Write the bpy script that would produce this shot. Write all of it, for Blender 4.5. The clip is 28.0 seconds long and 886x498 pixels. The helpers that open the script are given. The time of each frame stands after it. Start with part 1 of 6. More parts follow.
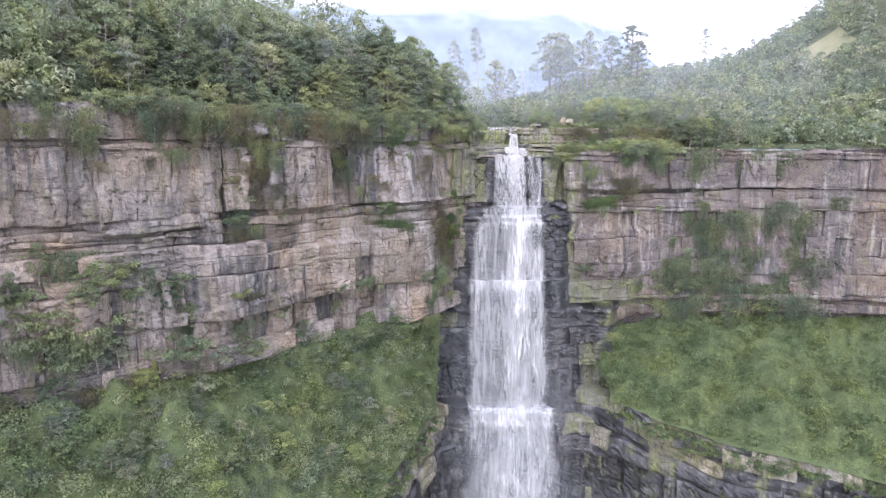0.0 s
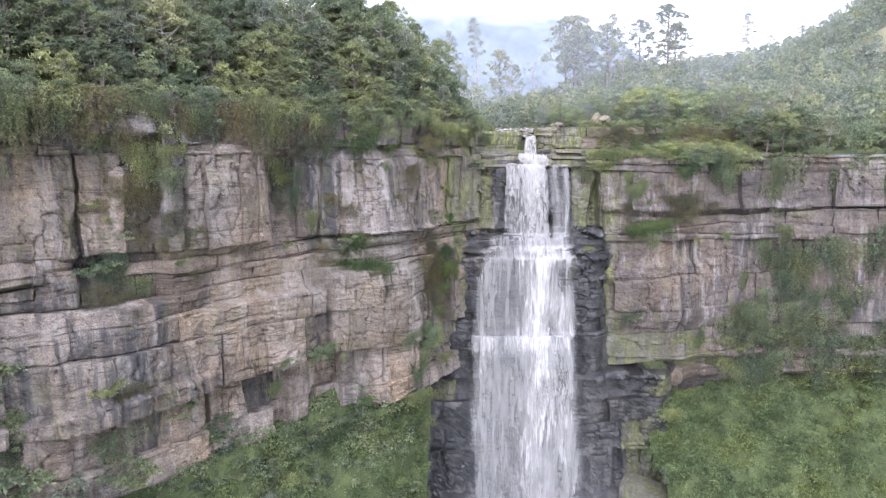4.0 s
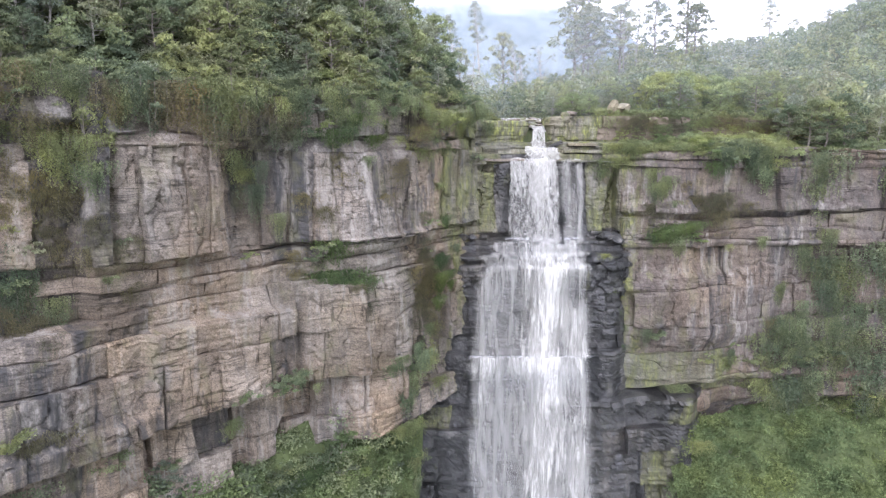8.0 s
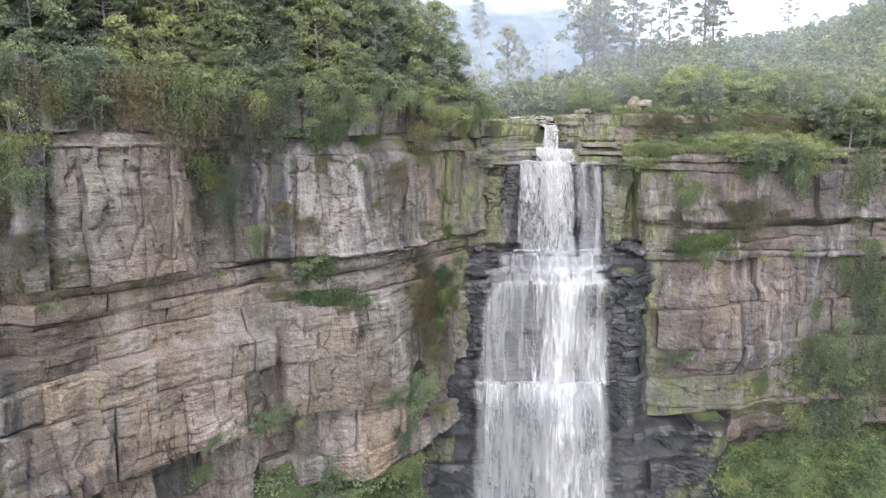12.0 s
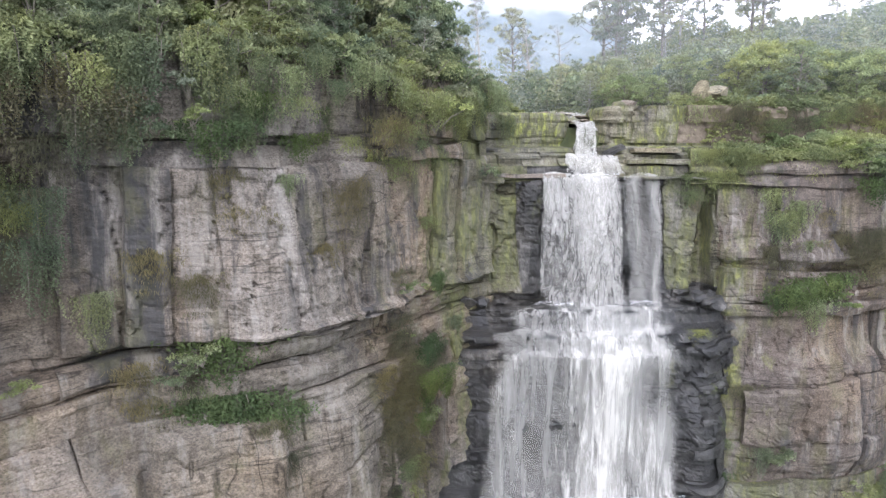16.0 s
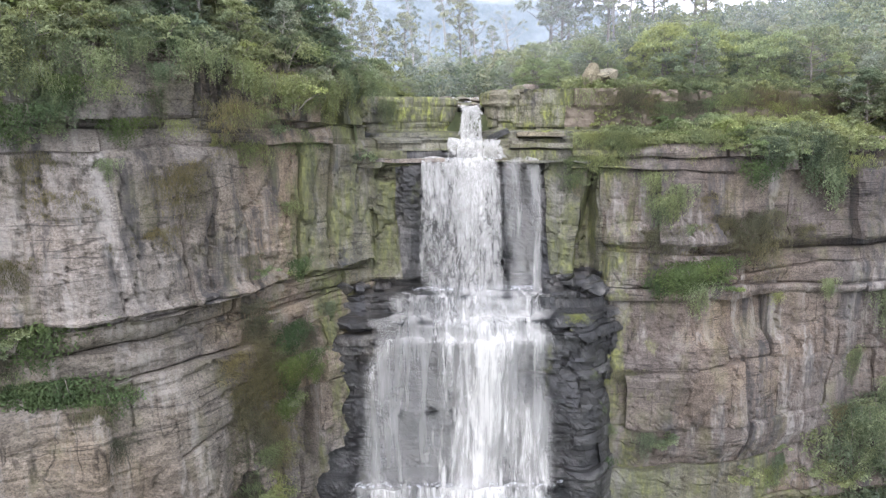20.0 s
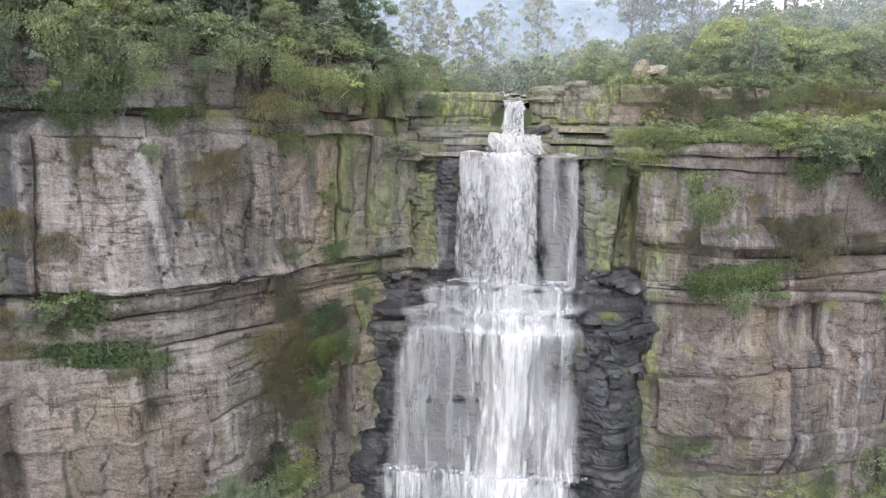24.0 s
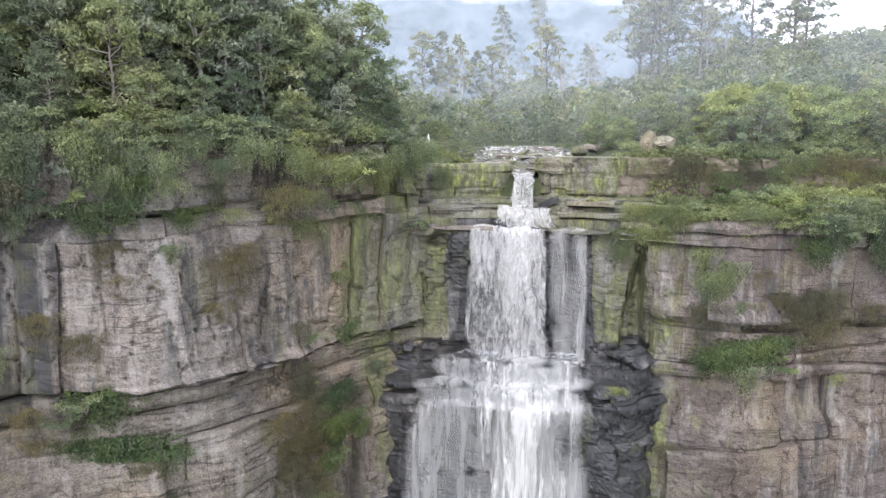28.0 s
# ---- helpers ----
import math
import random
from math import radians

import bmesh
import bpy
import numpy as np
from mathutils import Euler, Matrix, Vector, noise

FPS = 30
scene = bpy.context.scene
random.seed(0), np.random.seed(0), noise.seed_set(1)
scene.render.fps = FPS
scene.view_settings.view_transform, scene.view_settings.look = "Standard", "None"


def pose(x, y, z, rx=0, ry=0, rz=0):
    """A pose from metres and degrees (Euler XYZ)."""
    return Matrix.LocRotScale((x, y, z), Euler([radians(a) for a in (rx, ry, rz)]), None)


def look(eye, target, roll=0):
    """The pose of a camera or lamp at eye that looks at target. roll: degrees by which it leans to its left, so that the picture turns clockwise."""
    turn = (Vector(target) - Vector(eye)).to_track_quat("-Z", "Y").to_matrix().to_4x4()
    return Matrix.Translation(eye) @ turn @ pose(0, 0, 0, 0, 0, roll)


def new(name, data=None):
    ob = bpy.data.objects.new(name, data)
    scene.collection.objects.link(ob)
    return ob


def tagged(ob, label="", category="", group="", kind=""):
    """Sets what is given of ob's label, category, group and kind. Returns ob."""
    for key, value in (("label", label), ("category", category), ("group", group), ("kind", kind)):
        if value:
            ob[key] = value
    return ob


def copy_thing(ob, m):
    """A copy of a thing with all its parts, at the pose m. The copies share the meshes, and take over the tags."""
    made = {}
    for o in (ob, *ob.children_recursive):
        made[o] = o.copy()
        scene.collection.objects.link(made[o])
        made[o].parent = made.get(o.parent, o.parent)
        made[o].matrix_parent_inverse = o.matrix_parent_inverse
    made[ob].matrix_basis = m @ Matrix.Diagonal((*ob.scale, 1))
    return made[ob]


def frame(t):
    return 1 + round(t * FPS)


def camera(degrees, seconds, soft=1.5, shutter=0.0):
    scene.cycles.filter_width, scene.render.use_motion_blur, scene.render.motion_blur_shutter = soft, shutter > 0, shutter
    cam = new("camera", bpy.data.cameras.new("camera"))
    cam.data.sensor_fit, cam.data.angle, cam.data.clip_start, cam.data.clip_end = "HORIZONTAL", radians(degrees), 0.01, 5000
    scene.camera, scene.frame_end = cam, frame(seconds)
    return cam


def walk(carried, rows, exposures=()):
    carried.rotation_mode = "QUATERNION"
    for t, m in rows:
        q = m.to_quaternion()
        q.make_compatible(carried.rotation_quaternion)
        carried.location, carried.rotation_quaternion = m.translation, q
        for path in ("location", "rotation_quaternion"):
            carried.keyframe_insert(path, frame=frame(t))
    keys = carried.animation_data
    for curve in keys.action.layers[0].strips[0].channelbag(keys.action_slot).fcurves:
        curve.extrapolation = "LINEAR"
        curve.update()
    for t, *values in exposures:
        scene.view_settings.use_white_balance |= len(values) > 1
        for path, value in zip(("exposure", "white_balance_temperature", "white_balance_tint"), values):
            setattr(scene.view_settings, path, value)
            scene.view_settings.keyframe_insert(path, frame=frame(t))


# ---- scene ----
cam = camera(65.7, 28.0, 1.3)
METRES, EYE, TILT, LEAN, TURN = 150.0, 2.0, -8.6, 0.0, 0.0
EXPOSURES = [(0.0, 1.07, 5700.0, 27.0), (8.0, 0.99, 5900.0, 22.0), (17.0, 0.89, 5980.0, 19.0), (28.0, 0.85, 5980.0, 19.0)]
ROWS = [
    (0.0, 0.0, 0.0, 0.0, 0.0, 0.0, -0.0),
    (0.5, -0.0004, 0.0404, 0.0051, -0.05, 0.04, 0.06),
    (1.0, 0.0004, 0.0829, 0.0119, -0.09, 0.21, 0.1),
    (1.5, 0.0012, 0.1251, 0.0172, -0.13, 0.16, 0.15),
    (2.0, 0.0023, 0.1679, 0.0223, -0.14, 0.17, 0.18),
    (2.5, 0.0027, 0.2126, 0.0284, -0.19, 0.21, 0.21),
    (3.0, 0.004, 0.2589, 0.0341, -0.22, 0.31, 0.25),
    (3.5, 0.0051, 0.3056, 0.0416, -0.26, 0.72, 0.32),
    (5.5, 0.0113, 0.4332, 0.0616, -0.28, 0.76, 0.26),
    (6.0, 0.0129, 0.4464, 0.0637, -0.24, 0.48, 0.2),
    (6.5, 0.0138, 0.4546, 0.066, -0.19, 0.64, 0.17),
    (7.0, 0.0143, 0.4567, 0.0658, -0.21, 0.45, 0.13),
    (7.5, 0.0149, 0.4595, 0.0657, -0.18, 0.14, 0.09),
    (8.0, 0.0143, 0.4697, 0.0675, -0.2, 0.08, 0.04),
    (8.5, 0.0144, 0.4794, 0.0692, -0.17, 0.66, 0.05),
    (9.0, 0.0153, 0.4868, 0.0709, -0.12, 0.23, 0.02),
    (9.5, 0.0145, 0.4966, 0.0733, -0.15, 0.8, 0.04),
    (10.0, 0.0146, 0.4984, 0.0735, -0.14, 0.53, 0.04),
    (10.5, 0.0145, 0.5012, 0.0739, -0.12, 0.15, 0.03),
    (11.0, 0.0142, 0.5114, 0.0753, -0.13, 0.03, 0.01),
    (11.5, 0.014, 0.5291, 0.0777, -0.12, 0.05, 0.02),
    (12.0, 0.0136, 0.5539, 0.0812, -0.12, 0.1, 0.04),
    (12.5, 0.0134, 0.5845, 0.0853, -0.15, 0.18, 0.08),
    (14.5, 0.0157, 0.7322, 0.1079, -0.18, 0.64, 0.18),
    (15.0, 0.0165, 0.7616, 0.1128, -0.23, 0.72, 0.18),
    (15.5, 0.0179, 0.7791, 0.116, -0.23, 0.67, 0.2),
    (16.0, 0.0195, 0.7864, 0.1174, -0.49, 0.49, 0.26),
    (16.5, 0.0201, 0.7888, 0.1184, -0.46, 0.22, 0.18),
    (17.0, 0.0206, 0.7903, 0.1176, -0.46, 0.19, 0.28),
    (17.5, 0.0239, 0.7911, 0.1174, -0.43, 0.1, 0.37),
    (18.0, 0.0307, 0.7913, 0.1169, -0.26, -0.03, 0.47),
    (18.5, 0.0425, 0.7913, 0.1164, -0.12, -0.17, 0.54),
    (19.0, 0.0602, 0.7909, 0.1159, -0.21, -0.29, 0.62),
    (19.5, 0.0833, 0.7901, 0.1153, -0.3, -0.37, 0.66),
    (20.0, 0.1099, 0.789, 0.1141, -0.37, -0.42, 0.57),
    (20.5, 0.1348, 0.7878, 0.1128, -0.36, -0.37, -0.01),
    (21.0, 0.1497, 0.7863, 0.111, -0.26, -0.38, -0.64),
    (21.5, 0.1539, 0.7855, 0.1109, -0.22, -0.38, -0.74),
    (22.0, 0.1557, 0.7842, 0.1109, -0.16, -0.46, -0.68),
    (22.5, 0.157, 0.7832, 0.1066, 5.26, -0.14, -1.21),
    (24.5, 0.1547, 0.7804, 0.1129, 7.73, -0.66, -1.7),
    (25.0, 0.1548, 0.7795, 0.1188, 7.9, -0.66, -1.69),
    (25.5, 0.1546, 0.7781, 0.1267, 8.02, -0.6, -1.68),
    (26.0, 0.1547, 0.7765, 0.1352, 8.13, -0.54, -1.65),
    (26.5, 0.1543, 0.775, 0.1428, 8.19, -0.51, -1.62),
    (27.0, 0.1541, 0.7737, 0.1501, 8.26, -0.5, -1.59),
    (27.5, 0.1543, 0.7726, 0.157, 8.38, -0.5, -1.57),
    (28.0, 0.1541, 0.7717, 0.1634, 8.42, -0.48, -1.54),
]
walk(cam, [(t, pose(0, 0, EYE, TILT, LEAN, TURN) @ pose(METRES * x, METRES * y, METRES * z, 90 + pitch, roll, yaw)) for t, x, y, z, yaw, pitch, roll in ROWS], exposures=EXPOSURES)

# ---- world and sun: a bright overcast sky ----
world = bpy.data.worlds.new("sky")
scene.world = world
world.use_nodes = True
wn = world.node_tree
bg = wn.nodes["Background"]
sky = wn.nodes.new("ShaderNodeTexSky")
sky.sky_type, sky.sun_disc = "NISHITA", False
sky.sun_elevation, sky.sun_rotation = radians(58), radians(200)
sky.dust_density, sky.air_density = 6.0, 1.0
grey = wn.nodes.new("ShaderNodeHueSaturation")
grey.inputs["Saturation"].default_value = 0.12
grey.inputs["Value"].default_value = 1.0
wn.links.new(sky.outputs[0], grey.inputs["Color"])
cloud_mix = wn.nodes.new("ShaderNodeMix")
cloud_mix.data_type = "RGBA"
cloud_mix.inputs[0].default_value = 0.8
wn.links.new(grey.outputs[0], cloud_mix.inputs[6])
cloud_mix.inputs[7].default_value = (14.0, 14.6, 15.0, 1)
wn.links.new(cloud_mix.outputs[2], bg.inputs[0])
bg.inputs[1].default_value = 0.12

sun = new("sun", bpy.data.lights.new("sun", "SUN"))
sun.data.energy, sun.data.angle, sun.data.color = 1.2, radians(25), (1.0, 0.97, 0.92)
sun.matrix_world = look((-30, -60, 150), (20, 180, -20))


# ---- materials ----
def material(name, rough=0.9, spec=0.3):
    m = bpy.data.materials.new(name)
    m.use_nodes = True
    bs = m.node_tree.nodes["Principled BSDF"]
    bs.inputs["Roughness"].default_value = rough
    bs.inputs["Specular IOR Level"].default_value = spec
    return m, m.node_tree, bs


def place(nt, stretch=(1, 1, 1), local=False):
    n = nt.nodes.new("ShaderNodeMapping")
    n.inputs["Scale"].default_value = stretch
    if local:
        c = nt.nodes.new("ShaderNodeTexCoord")
        nt.links.new(c.outputs["Object"], n.inputs[0])
    else:
        c = nt.nodes.new("ShaderNodeNewGeometry")
        nt.links.new(c.outputs["Position"], n.inputs[0])
    return n.outputs[0]


def grain(nt, scale, stretch=(1, 1, 1), detail=6.0, rough=0.6, local=False, warp=0.0):
    n = nt.nodes.new("ShaderNodeTexNoise")
    n.inputs["Scale"].default_value = scale
    n.inputs["Detail"].default_value = detail
    n.inputs["Roughness"].default_value = rough
    n.inputs["Distortion"].default_value = warp
    nt.links.new(place(nt, stretch, local), n.inputs["Vector"])
    return n.outputs["Fac"]


def steps(nt, fac, *stops):
    n = nt.nodes.new("ShaderNodeValToRGB")
    el = n.color_ramp.elements
    while len(el) < len(stops):
        el.new(0.5)
    for e, (p, c) in zip(el, stops):
        e.position = p
        e.color = (*c, 1) if isinstance(c, tuple) else (c, c, c, 1)
    nt.links.new(fac, n.inputs[0])
    return n.outputs[0]


def blend(nt, fac, a, b, how="MIX"):
    n = nt.nodes.new("ShaderNodeMix")
    n.data_type, n.blend_type = "RGBA", how
    for sock, v in ((n.inputs[0], fac), (n.inputs[6], a), (n.inputs[7], b)):
        if isinstance(v, (int, float)):
            sock.default_value = v if sock.type == "VALUE" else (v, v, v, 1)
        elif isinstance(v, tuple):
            sock.default_value = (*v, 1)
        else:
            nt.links.new(v, sock)
    return n.outputs[2]


def calc(nt, op, a, b=0.0):
    n = nt.nodes.new("ShaderNodeMath")
    n.operation = op
    for sock, v in zip(n.inputs, (a, b)):
        if isinstance(v, (int, float)):
            sock.default_value = v
        else:
            nt.links.new(v, sock)
    return n.outputs[0]


def relief(nt, bs, height, strength=0.5, distance=0.2):
    n = nt.nodes.new("ShaderNodeBump")
    n.inputs["Strength"].default_value, n.inputs["Distance"].default_value = strength, distance
    nt.links.new(height, n.inputs["Height"])
    nt.links.new(n.outputs[0], bs.inputs["Normal"])


def chance(nt):
    """A number of its own for each object and each loose piece."""
    a = nt.nodes.new("ShaderNodeObjectInfo").outputs["Random"]
    b = nt.nodes.new("ShaderNodeNewGeometry").outputs["Random Per Island"]
    return calc(nt, "FRACT", calc(nt, "ADD", a, b))


def fissure(nt, stretch, detail, warp):
    """How near a wandering crack line is."""
    return calc(nt, "ABSOLUTE", calc(nt, "SUBTRACT", grain(nt, 1.0, stretch, detail, 0.5, warp=warp), 0.5))


def rock(name, dark, mid, light, pale=0.5, black=0.5, moss=(), moss_col=(0.26, 0.27, 0.09), rough=0.9, spec=0.3, lichen=0.0, wet=0.0):
    """Bedded sandstone: patchy colour, dark and pale run-down streaks, bedding lines, cracks and moss.
    moss: stops of (x, amount) along the wall, where spray keeps the rock wet."""
    m, nt, bs = material(name, rough, spec)
    base = steps(nt, grain(nt, 0.16, (1, 1, 1.6), 8, 0.62, warp=0.4), (0.3, dark), (0.5, mid), (0.72, light))
    each = steps(nt, chance(nt), (0.0, (0.88, 0.87, 0.87)), (0.5, (1.0, 1.0, 1.0)), (1.0, (1.09, 1.07, 1.03)))
    col = blend(nt, 1.0, base, each, "MULTIPLY")
    tint = steps(nt, grain(nt, 0.05, (1, 1, 1), 4, 0.55), (0.38, (0.92, 0.98, 1.05)), (0.5, (1.0, 1.0, 1.0)), (0.66, (1.15, 1.02, 0.84)))
    col = blend(nt, 0.8, col, tint, "MULTIPLY")
    spots = steps(nt, grain(nt, 1.1, (1, 1, 1.3), 10, 0.72), (0.34, 0.5), (0.5, 1.0), (0.68, 1.3))
    col = blend(nt, 0.6, col, spots, "MULTIPLY")
    fine = steps(nt, grain(nt, 1.0, (0.22, 0.22, 5.5), 6, 0.62, warp=0.2), (0.37, 0.3), (0.45, 1.0))
    col = blend(nt, 0.2, col, fine, "MULTIPLY")
    grit = steps(nt, grain(nt, 5.0, (1, 1, 1.4), 8, 0.8), (0.39, 0.45), (0.5, 1.0), (0.61, 1.45))
    col = blend(nt, 0.9, col, grit, "MULTIPLY")
    pits = steps(nt, grain(nt, 2.4, (1, 1, 1.8), 5, 0.65), (0.33, 0.45), (0.40, 1.0))
    col = blend(nt, 0.8, col, pits, "MULTIPLY")
    some = steps(nt, grain(nt, 0.2, detail=3), (0.46, 0.0), (0.60, 0.8))
    joint = steps(nt, fissure(nt, (0.30, 0.30, 0.045), 3, 0.35), (0.0, 0.12), (0.017, 1.0))
    col = blend(nt, some, col, blend(nt, 1.0, col, joint, "MULTIPLY"))
    seam = steps(nt, fissure(nt, (0.045, 0.045, 0.62), 4, 0.25), (0.0, 0.15), (0.019, 1.0))
    other = steps(nt, grain(nt, 0.13, detail=3), (0.42, 0.85), (0.54, 0.1))
    col = blend(nt, other, col, blend(nt, 1.0, col, seam, "MULTIPLY"))
    streak = grain(nt, 1.0, (0.5, 0.5, 0.045), 8, 0.68, warp=0.12)
    zone = steps(nt, grain(nt, 0.08, (1, 1, 0.8), 4, 0.55), (0.42, 0.0), (0.55, 1.0))
    pale_f = blend(nt, 1.0, steps(nt, streak, (0.50, 0.0), (0.60, 1.0)), zone, "MULTIPLY")
    pale_f = blend(nt, 1.0, pale_f, steps(nt, grain(nt, 2.0, (1, 1, 0.6), 8, 0.7), (0.38, 0.25), (0.55, 1.0)), "MULTIPLY")
    col = blend(nt, calc(nt, "MULTIPLY", pale_f, pale), col, (0.36, 0.338, 0.308))
    streak2 = grain(nt, 1.0, (0.6, 0.6, 0.05), 8, 0.68, warp=0.12)
    zone2 = steps(nt, grain(nt, 0.085, (1, 1, 0.5), 4, 0.55), (0.42 - wet, 0.0), (0.54 - wet, 1.0))
    black_f = blend(nt, 1.0, steps(nt, streak2, (0.49, 0.0), (0.60, 1.0)), zone2, "MULTIPLY")
    col = blend(nt, calc(nt, "MULTIPLY", black_f, black), col, (0.045, 0.045, 0.047))
    if lichen:
        f = steps(nt, grain(nt, 0.25, (1, 1, 0.6), 8, 0.7), (0.52, 0.0), (0.66, lichen))
        col = blend(nt, f, col, (0.15, 0.15, 0.06))
    if moss:
        x = nt.nodes.new("ShaderNodeSeparateXYZ")
        nt.links.new(nt.nodes.new("ShaderNodeNewGeometry").outputs["Position"], x.inputs[0])
        lo, hi = moss[0][0], moss[-1][0]
        amount = steps(nt, calc(nt, "DIVIDE", calc(nt, "SUBTRACT", x.outputs["X"], lo), hi - lo), *[((p - lo) / (hi - lo), a) for p, a in moss])
        n = calc(nt, "ADD", grain(nt, 0.30, (1, 1, 0.4), 9, 0.70), calc(nt, "MULTIPLY", calc(nt, "SUBTRACT", amount, 0.5), 0.55))
        f = steps(nt, n, (0.5, 0.0), (0.64, 0.92))
        tone = steps(nt, grain(nt, 1.7, (1, 1, 0.35), 7, 0.7), (0.32, (0.055, 0.06, 0.036)), (0.5, (0.115, 0.12, 0.055)), (0.68, moss_col))
        col = blend(nt, f, col, tone)
    nt.links.new(col, bs.inputs["Base Color"])
    h = calc(nt, "ADD", grain(nt, 1.6, (1, 1, 1.6), 12, 0.72), calc(nt, "MULTIPLY", grain(nt, 1.0, (0.3, 0.3, 5), 6, 0.6), 0.4))
    h = calc(nt, "ADD", h, calc(nt, "MULTIPLY", grain(nt, 6.5, (1, 1, 1.5), 8, 0.8), 0.45))
    relief(nt, bs, h, 0.9, 0.22)
    return m


ROCK = rock("weathered sandstone", (0.124, 0.105, 0.086), (0.196, 0.165, 0.135), (0.285, 0.242, 0.195), 0.45, 0.8, ((-9, 0.0), (-1, 0.25), (5, 0.64), (12, 0.66)), (0.225, 0.235, 0.085), lichen=0.35)
ROCK_PALE = rock("pale sandstone", (0.147, 0.126, 0.104), (0.232, 0.198, 0.164), (0.325, 0.28, 0.233), 0.6, 0.6)
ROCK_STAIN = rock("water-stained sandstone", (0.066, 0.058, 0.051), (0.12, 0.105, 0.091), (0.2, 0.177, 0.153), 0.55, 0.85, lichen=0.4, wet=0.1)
ROCK_BROWN = rock("darker brown sandstone", (0.11, 0.092, 0.071), (0.174, 0.146, 0.114), (0.255, 0.216, 0.17), 0.45, 0.5, lichen=0.3)
ROCK_TAN = rock("tan sandstone", (0.13, 0.11, 0.072), (0.215, 0.185, 0.122), (0.30, 0.262, 0.175), 0.3, 0.6)
ROCK_RED = rock("reddish sandstone", (0.088, 0.072, 0.06), (0.137, 0.112, 0.094), (0.195, 0.164, 0.136), 0.6, 0.75, ((30, 0.85), (36, 0.6), (44, 0.22), (75, 0.2), (150, 0.4)), lichen=0.3)
ROCK_MOSS = rock("mossy sandstone", (0.13, 0.12, 0.085), (0.21, 0.19, 0.14), (0.32, 0.30, 0.22), 0.5, 0.8, ((-200, 0.5), (200, 0.5)), (0.23, 0.24, 0.08))
ROCK_LIME = rock("sandstone under lime-green moss", (0.13, 0.12, 0.085), (0.20, 0.185, 0.14), (0.29, 0.275, 0.205), 0.4, 0.8, ((-200, 0.62), (200, 0.62)), (0.33, 0.36, 0.085))
ROCK_OLIVE = rock("damp olive sandstone", (0.068, 0.065, 0.048), (0.122, 0.116, 0.084), (0.195, 0.184, 0.134), 0.35, 0.9, ((-200, 0.6), (200, 0.6)), (0.205, 0.215, 0.074), 0.75, 0.35)
ROCK_WET = rock("wet dark rock", (0.012, 0.0117, 0.0112), (0.028, 0.0275, 0.026), (0.105, 0.10, 0.092), 0.3, 0.9, ((-30, 0.42), (8, 0.3), (28, 0.25), (60, 0.45)), (0.19, 0.20, 0.05), 0.4, 0.5)


def leaves(name, dark, mid, light, clear=0.25):
    m, nt, bs = material(name, 0.72, 0.12)
    a = nt.nodes.new("ShaderNodeNewGeometry").outputs["Random Per Island"]
    b = nt.nodes.new("ShaderNodeObjectInfo").outputs["Random"]
    col = steps(nt, a, (0.0, dark), (0.55, mid), (1.0, light))
    tone = steps(nt, b, (0.0, (0.68, 0.72, 0.75)), (0.5, (1.0, 1.0, 1.0)), (0.85, (1.1, 1.08, 1.0)), (1.0, (1.18, 1.1, 0.94)))
    col = blend(nt, 1.0, col, tone, "MULTIPLY")
    patch = steps(nt, grain(nt, 0.35, detail=3, local=True), (0.35, 0.72), (0.65, 1.25))
    col = blend(nt, 1.0, col, patch, "MULTIPLY")
    broad = steps(nt, grain(nt, 0.09, detail=3), (0.38, (0.78, 0.84, 0.9)), (0.5, (1.0, 1.0, 1.0)), (0.62, (1.14, 1.08, 0.92)))
    col = blend(nt, 1.0, col, broad, "MULTIPLY")
    nt.links.new(col, bs.inputs["Base Color"])
    t = nt.nodes.new("ShaderNodeBsdfTranslucent")
    nt.links.new(col, t.inputs[0])
    mx = nt.nodes.new("ShaderNodeMixShader")
    mx.inputs[0].default_value = clear
    nt.links.new(bs.outputs[0], mx.inputs[1])
    nt.links.new(t.outputs[0], mx.inputs[2])
    nt.links.new(mx.outputs[0], nt.nodes["Material Output"].inputs[0])
    return m


def foliage(name, mid, clear=0.46, low=0.72, high=1.34):
    return leaves(name, tuple(c * low * k for c, k in zip(mid, (0.96, 1.0, 1.0))), mid, tuple(c * high for c in mid), clear)


LEAF_DARK = foliage("dark broad leaves", (0.172, 0.2, 0.122))
LEAF_MID = foliage("mid green leaves", (0.235, 0.268, 0.15))
LEAF_LIGHT = foliage("light green leaves", (0.27, 0.315, 0.15))
LEAF_GREY = foliage("grey-green leaves", (0.25, 0.272, 0.195))
LEAF_CARPET = foliage("wet slope foliage", (0.155, 0.195, 0.086), 0.36)
LEAF_DRY = foliage("dry hanging grass", (0.155, 0.142, 0.088), 0.4)
LEAF_MAT = foliage("dark creeper leaves", (0.098, 0.132, 0.056), 0.36)
LEAF_GRASS = foliage("green grass", (0.21, 0.235, 0.115), 0.36)


def plain(name, a, b, scale=1.0, rough=0.9, local=False, bump=0.3):
    m, nt, bs = material(name, rough)
    nt.links.new(steps(nt, grain(nt, scale, detail=8, rough=0.68, local=local), (0.35, a), (0.65, b)), bs.inputs["Base Color"])
    relief(nt, bs, grain(nt, scale * 6, detail=6, local=local), bump, 0.1)
    return m


